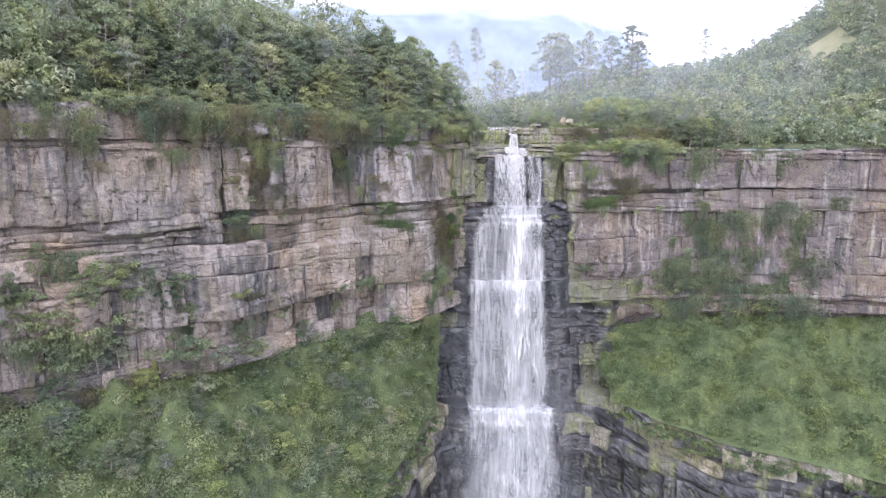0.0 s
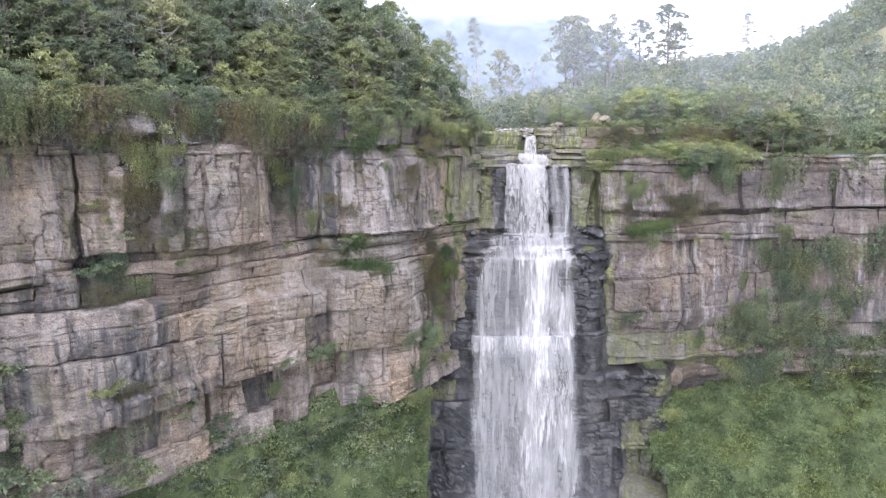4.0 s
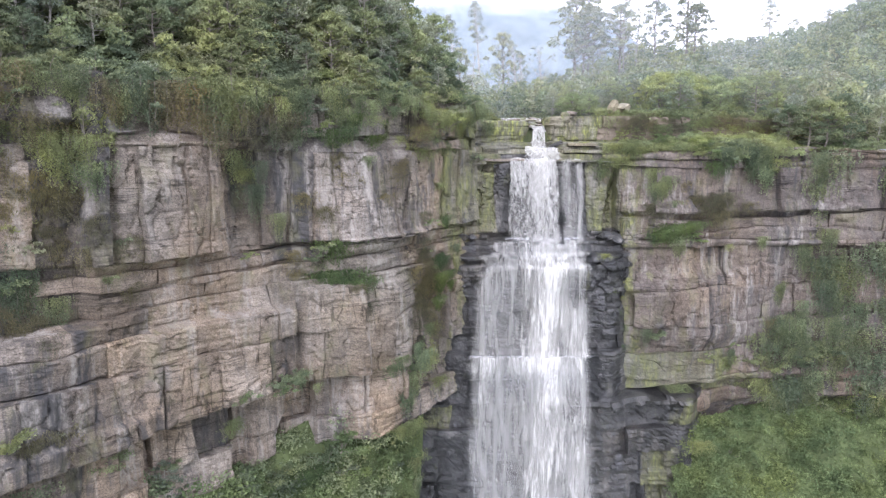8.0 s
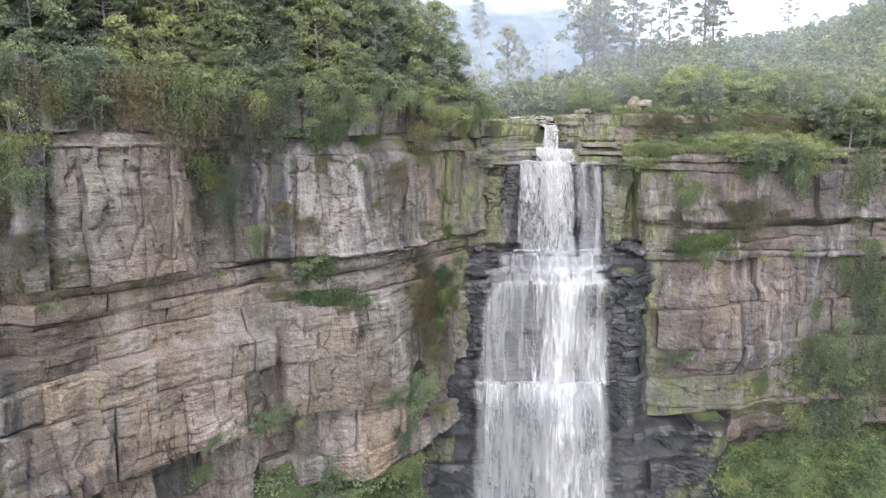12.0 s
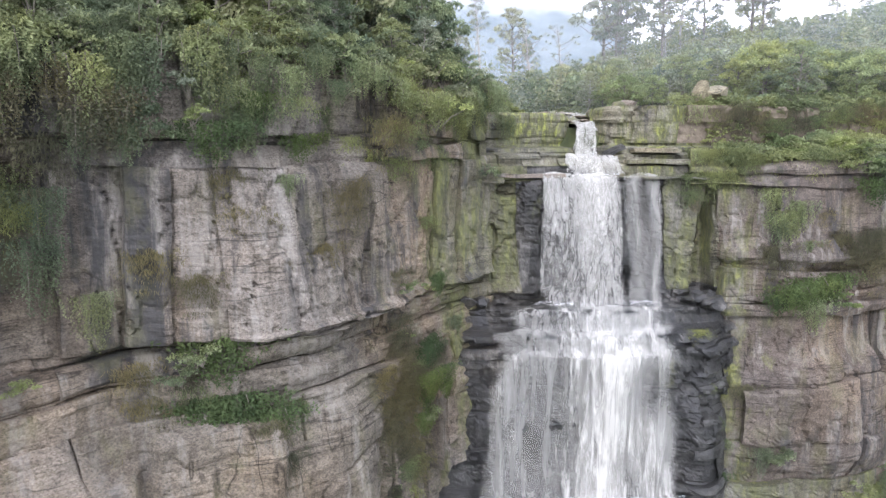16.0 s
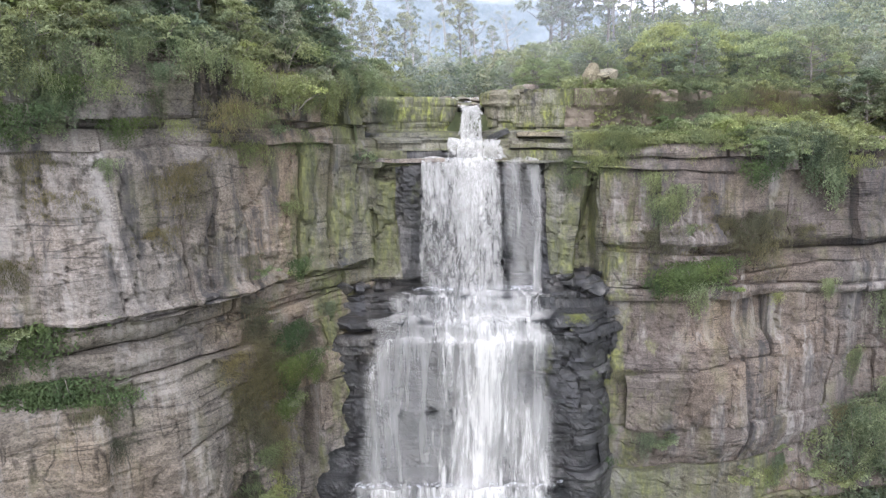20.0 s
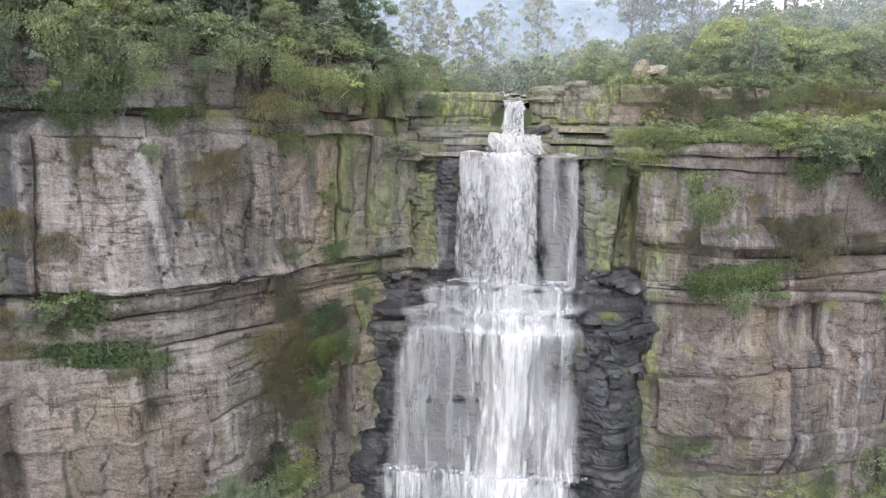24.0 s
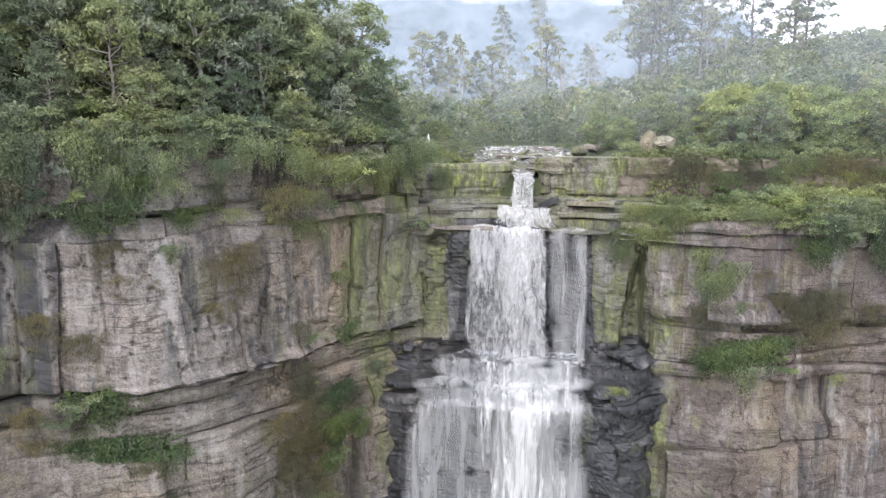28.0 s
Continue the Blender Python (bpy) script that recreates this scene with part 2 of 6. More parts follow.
BARK = plain("bark", (0.10, 0.085, 0.07), (0.26, 0.235, 0.20), 1.2, 0.9, True)
BARK_PALE = plain("pale bark", (0.22, 0.20, 0.17), (0.42, 0.40, 0.36), 1.0, 0.85, True)
SOIL = plain("forest soil and litter", (0.035, 0.045, 0.02), (0.075, 0.085, 0.035), 0.4)
EARTH = plain("brown earth bank with roots", (0.105, 0.086, 0.064), (0.24, 0.20, 0.155), 0.9, 0.95, False, 0.6)
TURF = plain("overgrown slope", (0.046, 0.06, 0.024), (0.088, 0.112, 0.042), 0.35)
PASTURE = plain("pasture", (0.12, 0.125, 0.06), (0.2, 0.18, 0.095), 0.05)


def water(name, stops, scale, tall, seed, patchy=0.25):
    """White falling water: bright threads and veils of spray, with gaps between them."""
    m, nt, bs = material(name, 0.5, 0.25)
    white = (0.65, 0.638, 0.605, 1)
    bs.inputs["Base Color"].default_value = white
    def field(sc, stretch, det):
        n = nt.nodes.new("ShaderNodeTexNoise")
        n.inputs["Scale"].default_value, n.inputs["Detail"].default_value, n.inputs["Roughness"].default_value = sc, det, 0.68
        n.inputs["Distortion"].default_value = 0.5
        mp = nt.nodes.new("ShaderNodeMapping")
        mp.inputs["Scale"].default_value, mp.inputs["Location"].default_value = stretch, (seed, seed * 2.3, seed * 0.7)
        g = nt.nodes.new("ShaderNodeNewGeometry")
        nt.links.new(g.outputs["Position"], mp.inputs[0])
        nt.links.new(mp.outputs[0], n.inputs["Vector"])
        return n.outputs["Fac"]
    threads, veil = field(scale, (1, 0.5, tall), 7), field(0.22, (1, 0.5, 0.45), 4)
    at = nt.nodes.new("ShaderNodeAttribute")
    at.attribute_name = "thick"
    f = calc(nt, "ADD", threads, calc(nt, "SUBTRACT", at.outputs["Fac"], 0.5))
    f = calc(nt, "ADD", f, calc(nt, "MULTIPLY", calc(nt, "SUBTRACT", veil, 0.5), patchy))
    alpha = steps(nt, f, *stops)
    nt.links.new(alpha, bs.inputs["Alpha"])
    t, tr = nt.nodes.new("ShaderNodeBsdfTranslucent"), nt.nodes.new("ShaderNodeBsdfTransparent")
    t.inputs[0].default_value = white
    mt = nt.nodes.new("ShaderNodeMixShader")
    nt.links.new(alpha, mt.inputs[0])
    nt.links.new(tr.outputs[0], mt.inputs[1])
    nt.links.new(t.outputs[0], mt.inputs[2])
    mx = nt.nodes.new("ShaderNodeMixShader")
    mx.inputs[0].default_value = 0.35
    nt.links.new(bs.outputs[0], mx.inputs[1])
    nt.links.new(mt.outputs[0], mx.inputs[2])
    nt.links.new(mx.outputs[0], nt.nodes["Material Output"].inputs[0])
    return m


WATER_A = water("falling water veil", ((0.10, 0.0), (0.36, 0.27), (0.62, 0.48), (0.88, 0.92)), 0.9, 0.11, 0, 0.6)
WATER_B = water("falling white threads", ((0.48, 0.0), (0.59, 0.45), (0.74, 1.0)), 1.7, 0.10, 7, 0.8)
WATER_TOP = water("broken falling water", ((0.30, 0.0), (0.48, 0.32), (0.62, 0.58), (0.85, 0.92)), 2.2, 0.22, 2, 0.6)
WATER_DROPS = water("showering drops", ((0.46, 0.0), (0.62, 0.5), (0.80, 0.95)), 3.0, 0.36, 9, 0.5)
WATER_C = water("splashing white water", ((0.44, 0.0), (0.56, 0.7), (0.66, 1.0)), 1.3, 0.5, 3, 0.4)


def mist_stuff(name, strength):
    """A thin veil of mist: mostly clear, scattering a little of the sky's light."""
    m, nt, bs = material(name, 1.0, 0.0)
    d, t, tr = nt.nodes.new("ShaderNodeBsdfDiffuse"), nt.nodes.new("ShaderNodeBsdfTranslucent"), nt.nodes.new("ShaderNodeBsdfTransparent")
    for n in (d, t):
        n.inputs[0].default_value = (0.82, 0.86, 0.90, 1)
    both, mx = nt.nodes.new("ShaderNodeMixShader"), nt.nodes.new("ShaderNodeMixShader")
    both.inputs[0].default_value = 0.5
    nt.links.new(d.outputs[0], both.inputs[1])
    nt.links.new(t.outputs[0], both.inputs[2])
    at = nt.nodes.new("ShaderNodeAttribute")
    at.attribute_name = "thick"
    soft = steps(nt, grain(nt, 0.03, detail=4), (0.3, 0.5), (0.7, 1.0))
    nt.links.new(calc(nt, "MULTIPLY", calc(nt, "MULTIPLY", at.outputs["Fac"], soft), strength), mx.inputs[0])
    nt.links.new(tr.outputs[0], mx.inputs[1])
    nt.links.new(both.outputs[0], mx.inputs[2])
    nt.links.new(mx.outputs[0], nt.nodes["Material Output"].inputs[0])
    return m


MIST = mist_stuff("thin mist", 0.12)
SPRAY = mist_stuff("drifting spray", 0.35)
FOAM = plain("white foam", (0.58, 0.60, 0.63), (0.72, 0.73, 0.75), 2.0, 0.6)


# ---- geometry helpers ----
def vnoise(x, y, z, seed=0):
    """Smooth value noise in -1..1 for arrays."""
    x, y, z = np.broadcast_arrays(np.asarray(x, float), np.asarray(y, float), np.asarray(z, float))
    ix, iy, iz = (np.floor(a).astype(np.int64) for a in (x, y, z))
    fx, fy, fz = x - ix, y - iy, z - iz
    fx, fy, fz = (f * f * (3 - 2 * f) for f in (fx, fy, fz))

    def h(a, b, c):
        k = (a * 374761393 + b * 668265263 + c * 1440662683 + seed * 974634) & 0xFFFFFFFF
        k = ((k ^ (k >> 13)) * 1274126177) & 0xFFFFFFFF
        return ((k ^ (k >> 16)) & 0xFFFF) / 32767.5 - 1

    r = 0
    for dx, wx in ((0, 1 - fx), (1, fx)):
        for dy, wy in ((0, 1 - fy), (1, fy)):
            for dz, wz in ((0, 1 - fz), (1, fz)):
                r = r + wx * wy * wz * h(ix + dx, iy + dy, iz + dz)
    return r


def fbm(x, y, z, seed=0, octaves=4):
    r, a, f = 0, 1.0, 1.0
    for i in range(octaves):
        r, a, f = r + a * vnoise(x * f, y * f, z * f, seed + i), a * 0.5, f * 2.03
    return r


def mesh_of(name, verts, quads, mat, smooth=False, tris=None):
    me = bpy.data.meshes.new(name)
    verts, quads = np.asarray(verts, np.float32), np.asarray(quads, np.int32)
    me.vertices.add(len(verts))
    me.vertices.foreach_set("co", verts.ravel())
    k = quads.shape[1]
    me.loops.add(len(quads) * k)
    me.loops.foreach_set("vertex_index", quads.ravel())
    me.polygons.add(len(quads))
    me.polygons.foreach_set("loop_start", np.arange(len(quads), dtype=np.int32) * k)
    me.polygons.foreach_set("loop_total", np.full(len(quads), k, np.int32))
    me.polygons.foreach_set("use_smooth", np.full(len(quads), smooth))
    me.materials.append(mat)
    me.update(calc_edges=True)
    return me


def grid_faces(nu, nv, base=0):
    i = np.arange(nu - 1)[:, None] * nv + np.arange(nv - 1)[None, :] + base
    return np.stack([i, i + nv, i + nv + 1, i + 1], -1).reshape(-1, 4)


def part(name, me, parent, label="", kind=""):
    ob = new(name, me)
    ob.parent = parent
    return tagged(ob, label=label, kind=kind)


def thing(name, at, label, category, group="", kind=""):
    ob = new(name)
    ob.location = at
    return tagged(ob, label, category, group, kind)


class Gather:
    """Joins many small meshes of quads into one."""

    def __init__(self):
        self.v, self.f, self.n = [], [], 0

    def add(self, v, f):
        self.v.append(np.asarray(v, np.float32))
        self.f.append(np.asarray(f, np.int32) + self.n)
        self.n += len(v)

    def mesh(self, name, mat, smooth=False):
        return mesh_of(name, np.concatenate(self.v), np.concatenate(self.f), mat, smooth)


class Line:
    """A smoothed plan line, with the side towards the gorge on its right hand."""

    def __init__(self, pts, soft=4.0, step=0.5):
        p = np.array(pts, float)
        d = np.concatenate([[0], np.cumsum(np.hypot(*np.diff(p, axis=0).T))])
        self.s = np.arange(0, d[-1], step)
        x, y = np.interp(self.s, d, p[:, 0]), np.interp(self.s, d, p[:, 1])
        k = max(1, int(soft / step))
        ker = np.ones(2 * k + 1) / (2 * k + 1)
        self.x, self.y = (np.convolve(np.pad(a, k, "edge"), ker, "valid") for a in (x, y))
        tx, ty = np.gradient(self.x), np.gradient(self.y)
        n = np.hypot(tx, ty)
        self.nx, self.ny = ty / n, -tx / n

    def at(self, s):
        return tuple(np.interp(s, self.s, a) for a in (self.x, self.y, self.nx, self.ny))

    def near(self, x, y):
        """Arc length of the point of the line nearest to (x, y)."""
        return float(self.s[np.argmin((self.x - x) ** 2 + (self.y - y) ** 2)])

    def far(self, x, y):
        """Signed distance to the line for arrays (positive on the gorge's side) and the arc length."""
        x, y = np.asarray(x, float).ravel(), np.asarray(y, float).ravel()
        lx, ly = self.x[::3], self.y[::3]
        best, idx = np.full(len(x), 1e18), np.zeros(len(x), int)
        for c in range(0, len(x), 4000):
            q = (x[c:c + 4000, None] - lx) ** 2 + (y[c:c + 4000, None] - ly) ** 2
            idx[c:c + 4000] = q.argmin(1)
            best[c:c + 4000] = q.min(1)
        side = (x - lx[idx]) * self.nx[::3][idx] + (y - ly[idx]) * self.ny[::3][idx]
        return np.sqrt(best) * np.sign(side), self.s[::3][idx]


def ss(a, b, x):
    t = np.clip((np.asarray(x, float) - a) / (b - a), 0, 1)
    return t * t * (3 - 2 * t)


# ---- plan ----
RIM = Line([(-330, -700), (-190, -120), (-130, 40), (-85, 92), (-57, 122), (-40, 141), (-27, 157), (-18.5, 166.5), (-8, 171), (-3, 179), (2.5, 187),
            (6.5, 194), (10, 197.5), (20, 198), (31, 197.5), (35, 196), (41, 195), (50, 196), (60, 199.5), (74, 202.5), (105, 202), (140, 197), (190, 176), (250, 120), (300, -100), (400, -700)], 3.0)
FOOT = Line([(-300, -700), (-150, -120), (-100, 40), (-62, 80), (-34, 112), (-18, 138), (-9, 158), (-5, 172), (0, 181), (6, 186), (20, 187), (36, 187), (46, 180),
             (56, 176), (75, 172), (100, 165), (135, 158), (185, 140), (230, 90), (270, -100), (340, -700)], 4.0)
RIVER = Line([(20.4, 200), (20.2, 206), (18, 222), (17, 240), (8, 290), (-20, 360), (-60, 600), (-60, 2400)], 3.0)
NOTCH_W = Line([(3, 195), (8.5, 199.5), (17.8, 201), (18.8, 203.5), (18.4, 208), (13, 215)], 0.8, 0.25)
NOTCH_E = Line([(24.4, 213), (21.9, 207), (21.9, 203.5), (23.0, 201.6), (30, 201.5), (37, 202.5), (46, 204), (60, 208), (80, 213)], 0.8, 0.25)


def ground(x, y):
    """Height of the land behind the rim."""
    x, y = np.asarray(x, float), np.asarray(y, float)
    d, s = RIM.far(x, y)
    d = np.maximum(-d, 0).reshape(x.shape)
    steep = 0.42 + 0.30 * ss(2, -22, x)
    left = 8.6 + steep * np.minimum(d, 75) + 0.15 * np.maximum(d - 75, 0)
    high = np.interp(x + 0.1 * (y - 290), [20, 45, 75, 100, 112, 140, 168, 182, 220, 300], [11, 16, 25, 31, 32, 36, 48, 58, 80, 100])
    right = 0.9 + 1.2 * ss(1, 6, d) + 4.8 * ss(9.4, 10.4, d) * ss(86, 76, x) + np.maximum(high - 6, 2) * np.clip((d - 9) / 90, 0, 1.15) * (1 - 0.55 * ss(335, 430, y))
    w = ss(14, 26, x)
    hill = left * (1 - w) + right * w
    r = np.abs(RIVER.far(x, y)[0]).reshape(x.shape)
    bed = 4.5 + 0.075 * np.clip(y - 203, 0, 45) + np.maximum(r - np.interp(y, [203, 210, 222, 240], [2.5, 6, 9.5, 8]), 0) * 0.38 + 0.08 * np.clip(y - 246, 0, 175)
    out = np.minimum(hill, np.where(y > 196, bed, 1e3))
    out = out + 0.6 * fbm(x * 0.08, y * 0.08, 0 * x, 5, 3) * ss(1, 8, d) * (np.abs(x - 21) > 14)
    lip = (x > 7) & (x < 35.5) & (y < np.interp(x, [7, 8.5, 18.6, 23.6, 30, 36], [199, 200.5, 202, 202.6, 202.5, 203])) & (y > 190)
    return np.where(lip, -1.25, out)


def land():
    """Land behind the rim, one sheet out to the horizon."""
    ax = np.concatenate([[-3000, -1500, -800, -450, -300, -230], np.arange(-180, 0, 2.5), np.arange(0, 44, 1.0), np.arange(44, 270, 2.5), [280, 300, 340, 420, 600, 900, 1600, 3000]])
    ay = np.concatenate([[-3000, -1500, -900, -650, -400, -250, -150, -80, -30], np.arange(0, 190, 2.5), np.arange(190, 216, 1.0), np.arange(216, 420, 2.5), [425, 440, 480, 560, 700, 1000, 1700, 3200]])
    X, Y = np.meshgrid(ax, ay, indexing="ij")
    d, s = RIM.far(X, Y)
    d = d.reshape(X.shape)
    cell = 2.6
    rx, ry, nx, ny = RIM.at(s)
    edge = (d > -0.3) & (d < cell * 1.3)
    X2, Y2 = np.where(edge, (rx + nx * 0.2).reshape(X.shape), X), np.where(edge, (ry + ny * 0.2).reshape(X.shape), Y)
    Z = ground(X2, Y2)
    f = grid_faces(len(ax), len(ay))
    ok = (d.ravel()[f] < cell * 1.3).all(1)
    used = np.unique(f[ok])
    back = np.full(X.size, -1)
    back[used] = np.arange(len(used))
    V = np.stack([X2.ravel(), Y2.ravel(), Z.ravel()], 1)[used]
    ob = new("ground", mesh_of("ground", V, back[f[ok]], SOIL, True))
    tagged(ob, "dark leaf-littered forest ground sloping to the cliff edge", "ground", kind="structure")


land()


def gorge_floor():
    n, rows = 200, 9
    a = np.linspace(0, 1, n)
    fx, fy, _, _ = FOOT.at(a * FOOT.s[-1])
    V = []
    for k in range(rows):
        w = k / (rows - 1)
        V.append(np.stack([fx * (1 - w) + 30 * w, fy, np.full(n, -136.0) + 2 * vnoise(fx * 0.05, fy * 0.05, w * 5)], 1))
    V = np.stack(V, 1).reshape(-1, 3)
    ob = new("gorge_floor", mesh_of("gorge_floor", V, grid_faces(n, rows), TURF, True))
    tagged(ob, "overgrown dark bottom of the gorge", "ground", kind="structure")


gorge_floor()


# ---- cliffs ----
def facets(S, Z, a, b, seed):
    """Irregular broken faces: for each place a step and tilt of its own, and how near the crack is."""
    p, q = S / a, Z / b
    ip, iq = np.floor(p).astype(np.int64), np.floor(q).astype(np.int64)

    def h(i, j, k):
        m = (i * 374761393 + j * 668265263 + (seed * 7 + k) * 1442695041) & 0xFFFFFFFF
        m = ((m ^ (m >> 13)) * 1274126177) & 0xFFFFFFFF
        return ((m ^ (m >> 16)) & 0xFFFF) / 65535.0

    best, second = np.full(p.shape, 9.0), np.full(p.shape, 9.0)
    val = np.zeros(p.shape)
    for di in (-1, 0, 1):
        for dj in (-1, 0, 1):
            ci, cj = ip + di, iq + dj
            dx, dy = p - (ci + 0.1 + 0.8 * h(ci, cj, 1)), q - (cj + 0.1 + 0.8 * h(ci, cj, 2))
            d = np.maximum(np.abs(dx), np.abs(dy)) + 0.25 * np.hypot(dx, dy)
            v = (h(ci, cj, 3) * 2 - 1) + (h(ci, cj, 4) * 2 - 1) * dx * 0.9 + (h(ci, cj, 5) * 2 - 1) * dy * 0.9
            first = d < best
            second = np.where(first, best, np.minimum(second, d))
            val = np.where(first, v, val)
            best = np.minimum(best, d)
    return val, second - best


def strata(S, Z, seed, thin=0.62, long=7.0):
    """Thin beds with sharp edges, each broken along its length into pieces that stand out more or less."""
    q = Z / thin + 0.9 * vnoise(Z / thin * 0.31, seed, 0.5, seed) + 0.12 * vnoise(S * 0.12, 2.5, 0.5, seed + 1)
    i = np.floor(q).astype(np.int64)

    def h(a, b):
        m = (a * 374761393 + b * 668265263 + seed * 1442695041) & 0xFFFFFFFF
        m = ((m ^ (m >> 13)) * 1274126177) & 0xFFFFFFFF
        return ((m ^ (m >> 16)) & 0xFFFF) / 65535.0
    j = np.floor((S + 9.0 * h(i, 11)) / (long * (0.5 + h(i, 12)))).astype(np.int64)
    a = h(i, j)
    return (a - 0.5) * 0.5 + 0.9 * np.maximum(a - 0.78, 0) - 1.6 * np.maximum(0.16 - a, 0)


def cliff(root, line, s0, s1, beds, out, mat_of, near=(0, 0), res=0.45, wide=(4, 12), rough=1.0, seed=1, wave=0.7, shift=None, names=("rock_block", "rock_face"), groove=1.0, thin=0.3, jag=1.0):
    """A face of bedded, broken rock. beds: (top, how far it stands out), from the top down, and the lowest height at the end;
    out(s, x, z): the large shape; near: the stretch whose blocks are parts of their own."""
    rnd = random.Random(seed)
    bulk, count = {}, 0
    for i in range(len(beds) - 1):
        (za, proud), nxt = beds[i], beds[i + 1]
        zb = nxt[0] if isinstance(nxt, tuple) else nxt
        thick = za - zb
        cuts, s = [s0], s0
        while s < s1 - 2:
            s += rnd.uniform(*wide) * (0.55 if thick > 6 else min(1.7, 1.0 + 0.1 * thick))
            cuts.append(min(s, s1))
        if cuts[-1] < s1:
            cuts.append(s1)
        leans = [rnd.gauss(0, 0.05 if thick > 6 else 0.16) for _ in cuts]
        leans[0] = leans[-1] = 0
        for j in range(len(cuts) - 1):
            a, b = cuts[j], cuts[j + 1]
            if b - a < 0.4:
                continue
            mid = (a + b) / 2
            close = near[0] < mid < near[1]
            r = res if close or near == (0, 0) else res * 1.5
            nu, nv = max(3, int((b - a) / r) + 1), max(3, int(thick / r) + 1)
            U, W = np.meshgrid(np.linspace(0, 1, nu), np.linspace(0, 1, nv), indexing="ij")
            zmid = za + (zb - za) * W
            sa = a + (0 if j == 0 else 0.25 if thick > 6 else 0.6) * vnoise(zmid * 0.35, j * 7.1, i * 3.3, seed) + leans[j] * thick * (W - 0.5)
            sb = b + (0 if j == len(cuts) - 2 else 0.25 if thick > 6 else 0.6) * vnoise(zmid * 0.35, (j + 1) * 7.1, i * 3.3, seed) + leans[j + 1] * thick * (W - 0.5)
            S = sa + (sb - sa) * U
            top = za + wave * (vnoise(S * 0.05, i * 5.7, 0, seed) + 0.35 * vnoise(S * 0.3, i * 5.7, 3, seed))
            bot = zb + wave * (vnoise(S * 0.05, (i + 1) * 5.7, 0, seed) + 0.35 * vnoise(S * 0.3, (i + 1) * 5.7, 3, seed))
            Z = top + (bot - top) * W
            X, Y, nx, ny = line.at(S)
            if shift is not None:
                Z = Z + shift(X)
            ev, eh = np.minimum(U, 1 - U) * (b - a), np.minimum(W, 1 - W) * thick
            off = proud * (1.1 + 0.9 * vnoise(S * 0.06, i * 3.1, 0, seed + 8)) + (rnd.gauss(0, 0.18) if rnd.random() < 0.7 else rnd.uniform(-1.1, 1.1)) * rough * (1.5 if thick > 4.5 else 1.0) + rnd.uniform(-0.5, 0.5) * (U - 0.5) + rnd.uniform(-0.4, 0.5) * (W - 0.5)
            f1, c1 = facets(S + 0.6 * vnoise(S * 0.7, Z * 0.7, 0, 3), Z + 0.5 * vnoise(S * 0.6, Z * 0.8, 5, 3), *((2.6, 7.5) if thick > 6 else (4.6, 3.0)), seed)
            f2, c2 = facets(S + 0.25 * vnoise(S * 2, Z * 2, 0, 5), Z, 1.5, 0.85, seed + 50)
            f3, c3 = facets(S, Z + 0.1 * vnoise(S * 4, Z * 4, 0, 7), 0.7, 0.32, seed + 90)
            calm = 0.30 + 0.70 * ss(-0.2, 0.4, vnoise(S * 0.06, Z * 0.09, 2.0, seed + 3))
            tall = thick > 6
            O = out(S, X, Z) + off + rough * (jag * (0.40 * f1 * calm + 0.09 * f2 * calm + 0.04 * f3) - 0.05 * calm * np.exp(-c2 / 0.07) - (0.42 if tall else 0.14) * np.exp(-c1 / 0.07))
            O = O + rough * (0.28 * fbm(X * 0.1, Y * 0.1, Z * 0.12, seed, 2) + 0.05 * fbm(X * 1.3, Y * 1.3, Z * 2.2, seed + 9, 3))
            O = O + rough * thin * (0.4 if tall else 1.0) * (0.35 + 0.65 * calm) * (strata(S, Z, seed + 20) + 0.7 * strata(S, Z, seed + 30, 1.9, 9.0))
            jv, jh = rnd.choice((0.05, 0.14, 0.4) if thick > 6 else (0.0, 0.0, 0.06, 0.3)), 0.04 + 0.45 * ss(-0.5, 0.6, vnoise(S * 0.09, i * 2.3, 0, seed + 5))
            O = O - groove * (jv * np.exp(-ev / 0.12) + jh * np.exp(-eh / 0.14))
            V = np.stack([X + nx * O, Y + ny * O, Z], -1)
            ring = np.concatenate([np.arange(nv), np.arange(1, nu) * nv + nv - 1, (nu - 1) * nv + np.arange(nv - 2, -1, -1), np.arange(nu - 2, 0, -1) * nv])
            flat = V.reshape(-1, 3)
            back = flat[ring] - np.stack([nx.ravel()[ring], ny.ravel()[ring], 0 * ring], 1) * 6.0
            k = len(ring)
            q = np.arange(k)
            skirt = np.stack([ring, len(flat) + q, len(flat) + (q + 1) % k, np.roll(ring, -1)], 1)
            allv, allf = np.concatenate([flat, back]), np.concatenate([grid_faces(nu, nv), skirt])
            mat = mat_of(float(X.mean()), float(Z.mean()), rnd)
            if close and count < 290:
                count += 1
                part(names[0], mesh_of(names[0], allv, allf, mat, False), root)
            else:
                bulk.setdefault(mat.name, (Gather(), mat))[0].add(allv, allf)
    for g, mat in bulk.values():
        part(names[1], g.mesh(names[1], mat), root, kind="stuff")


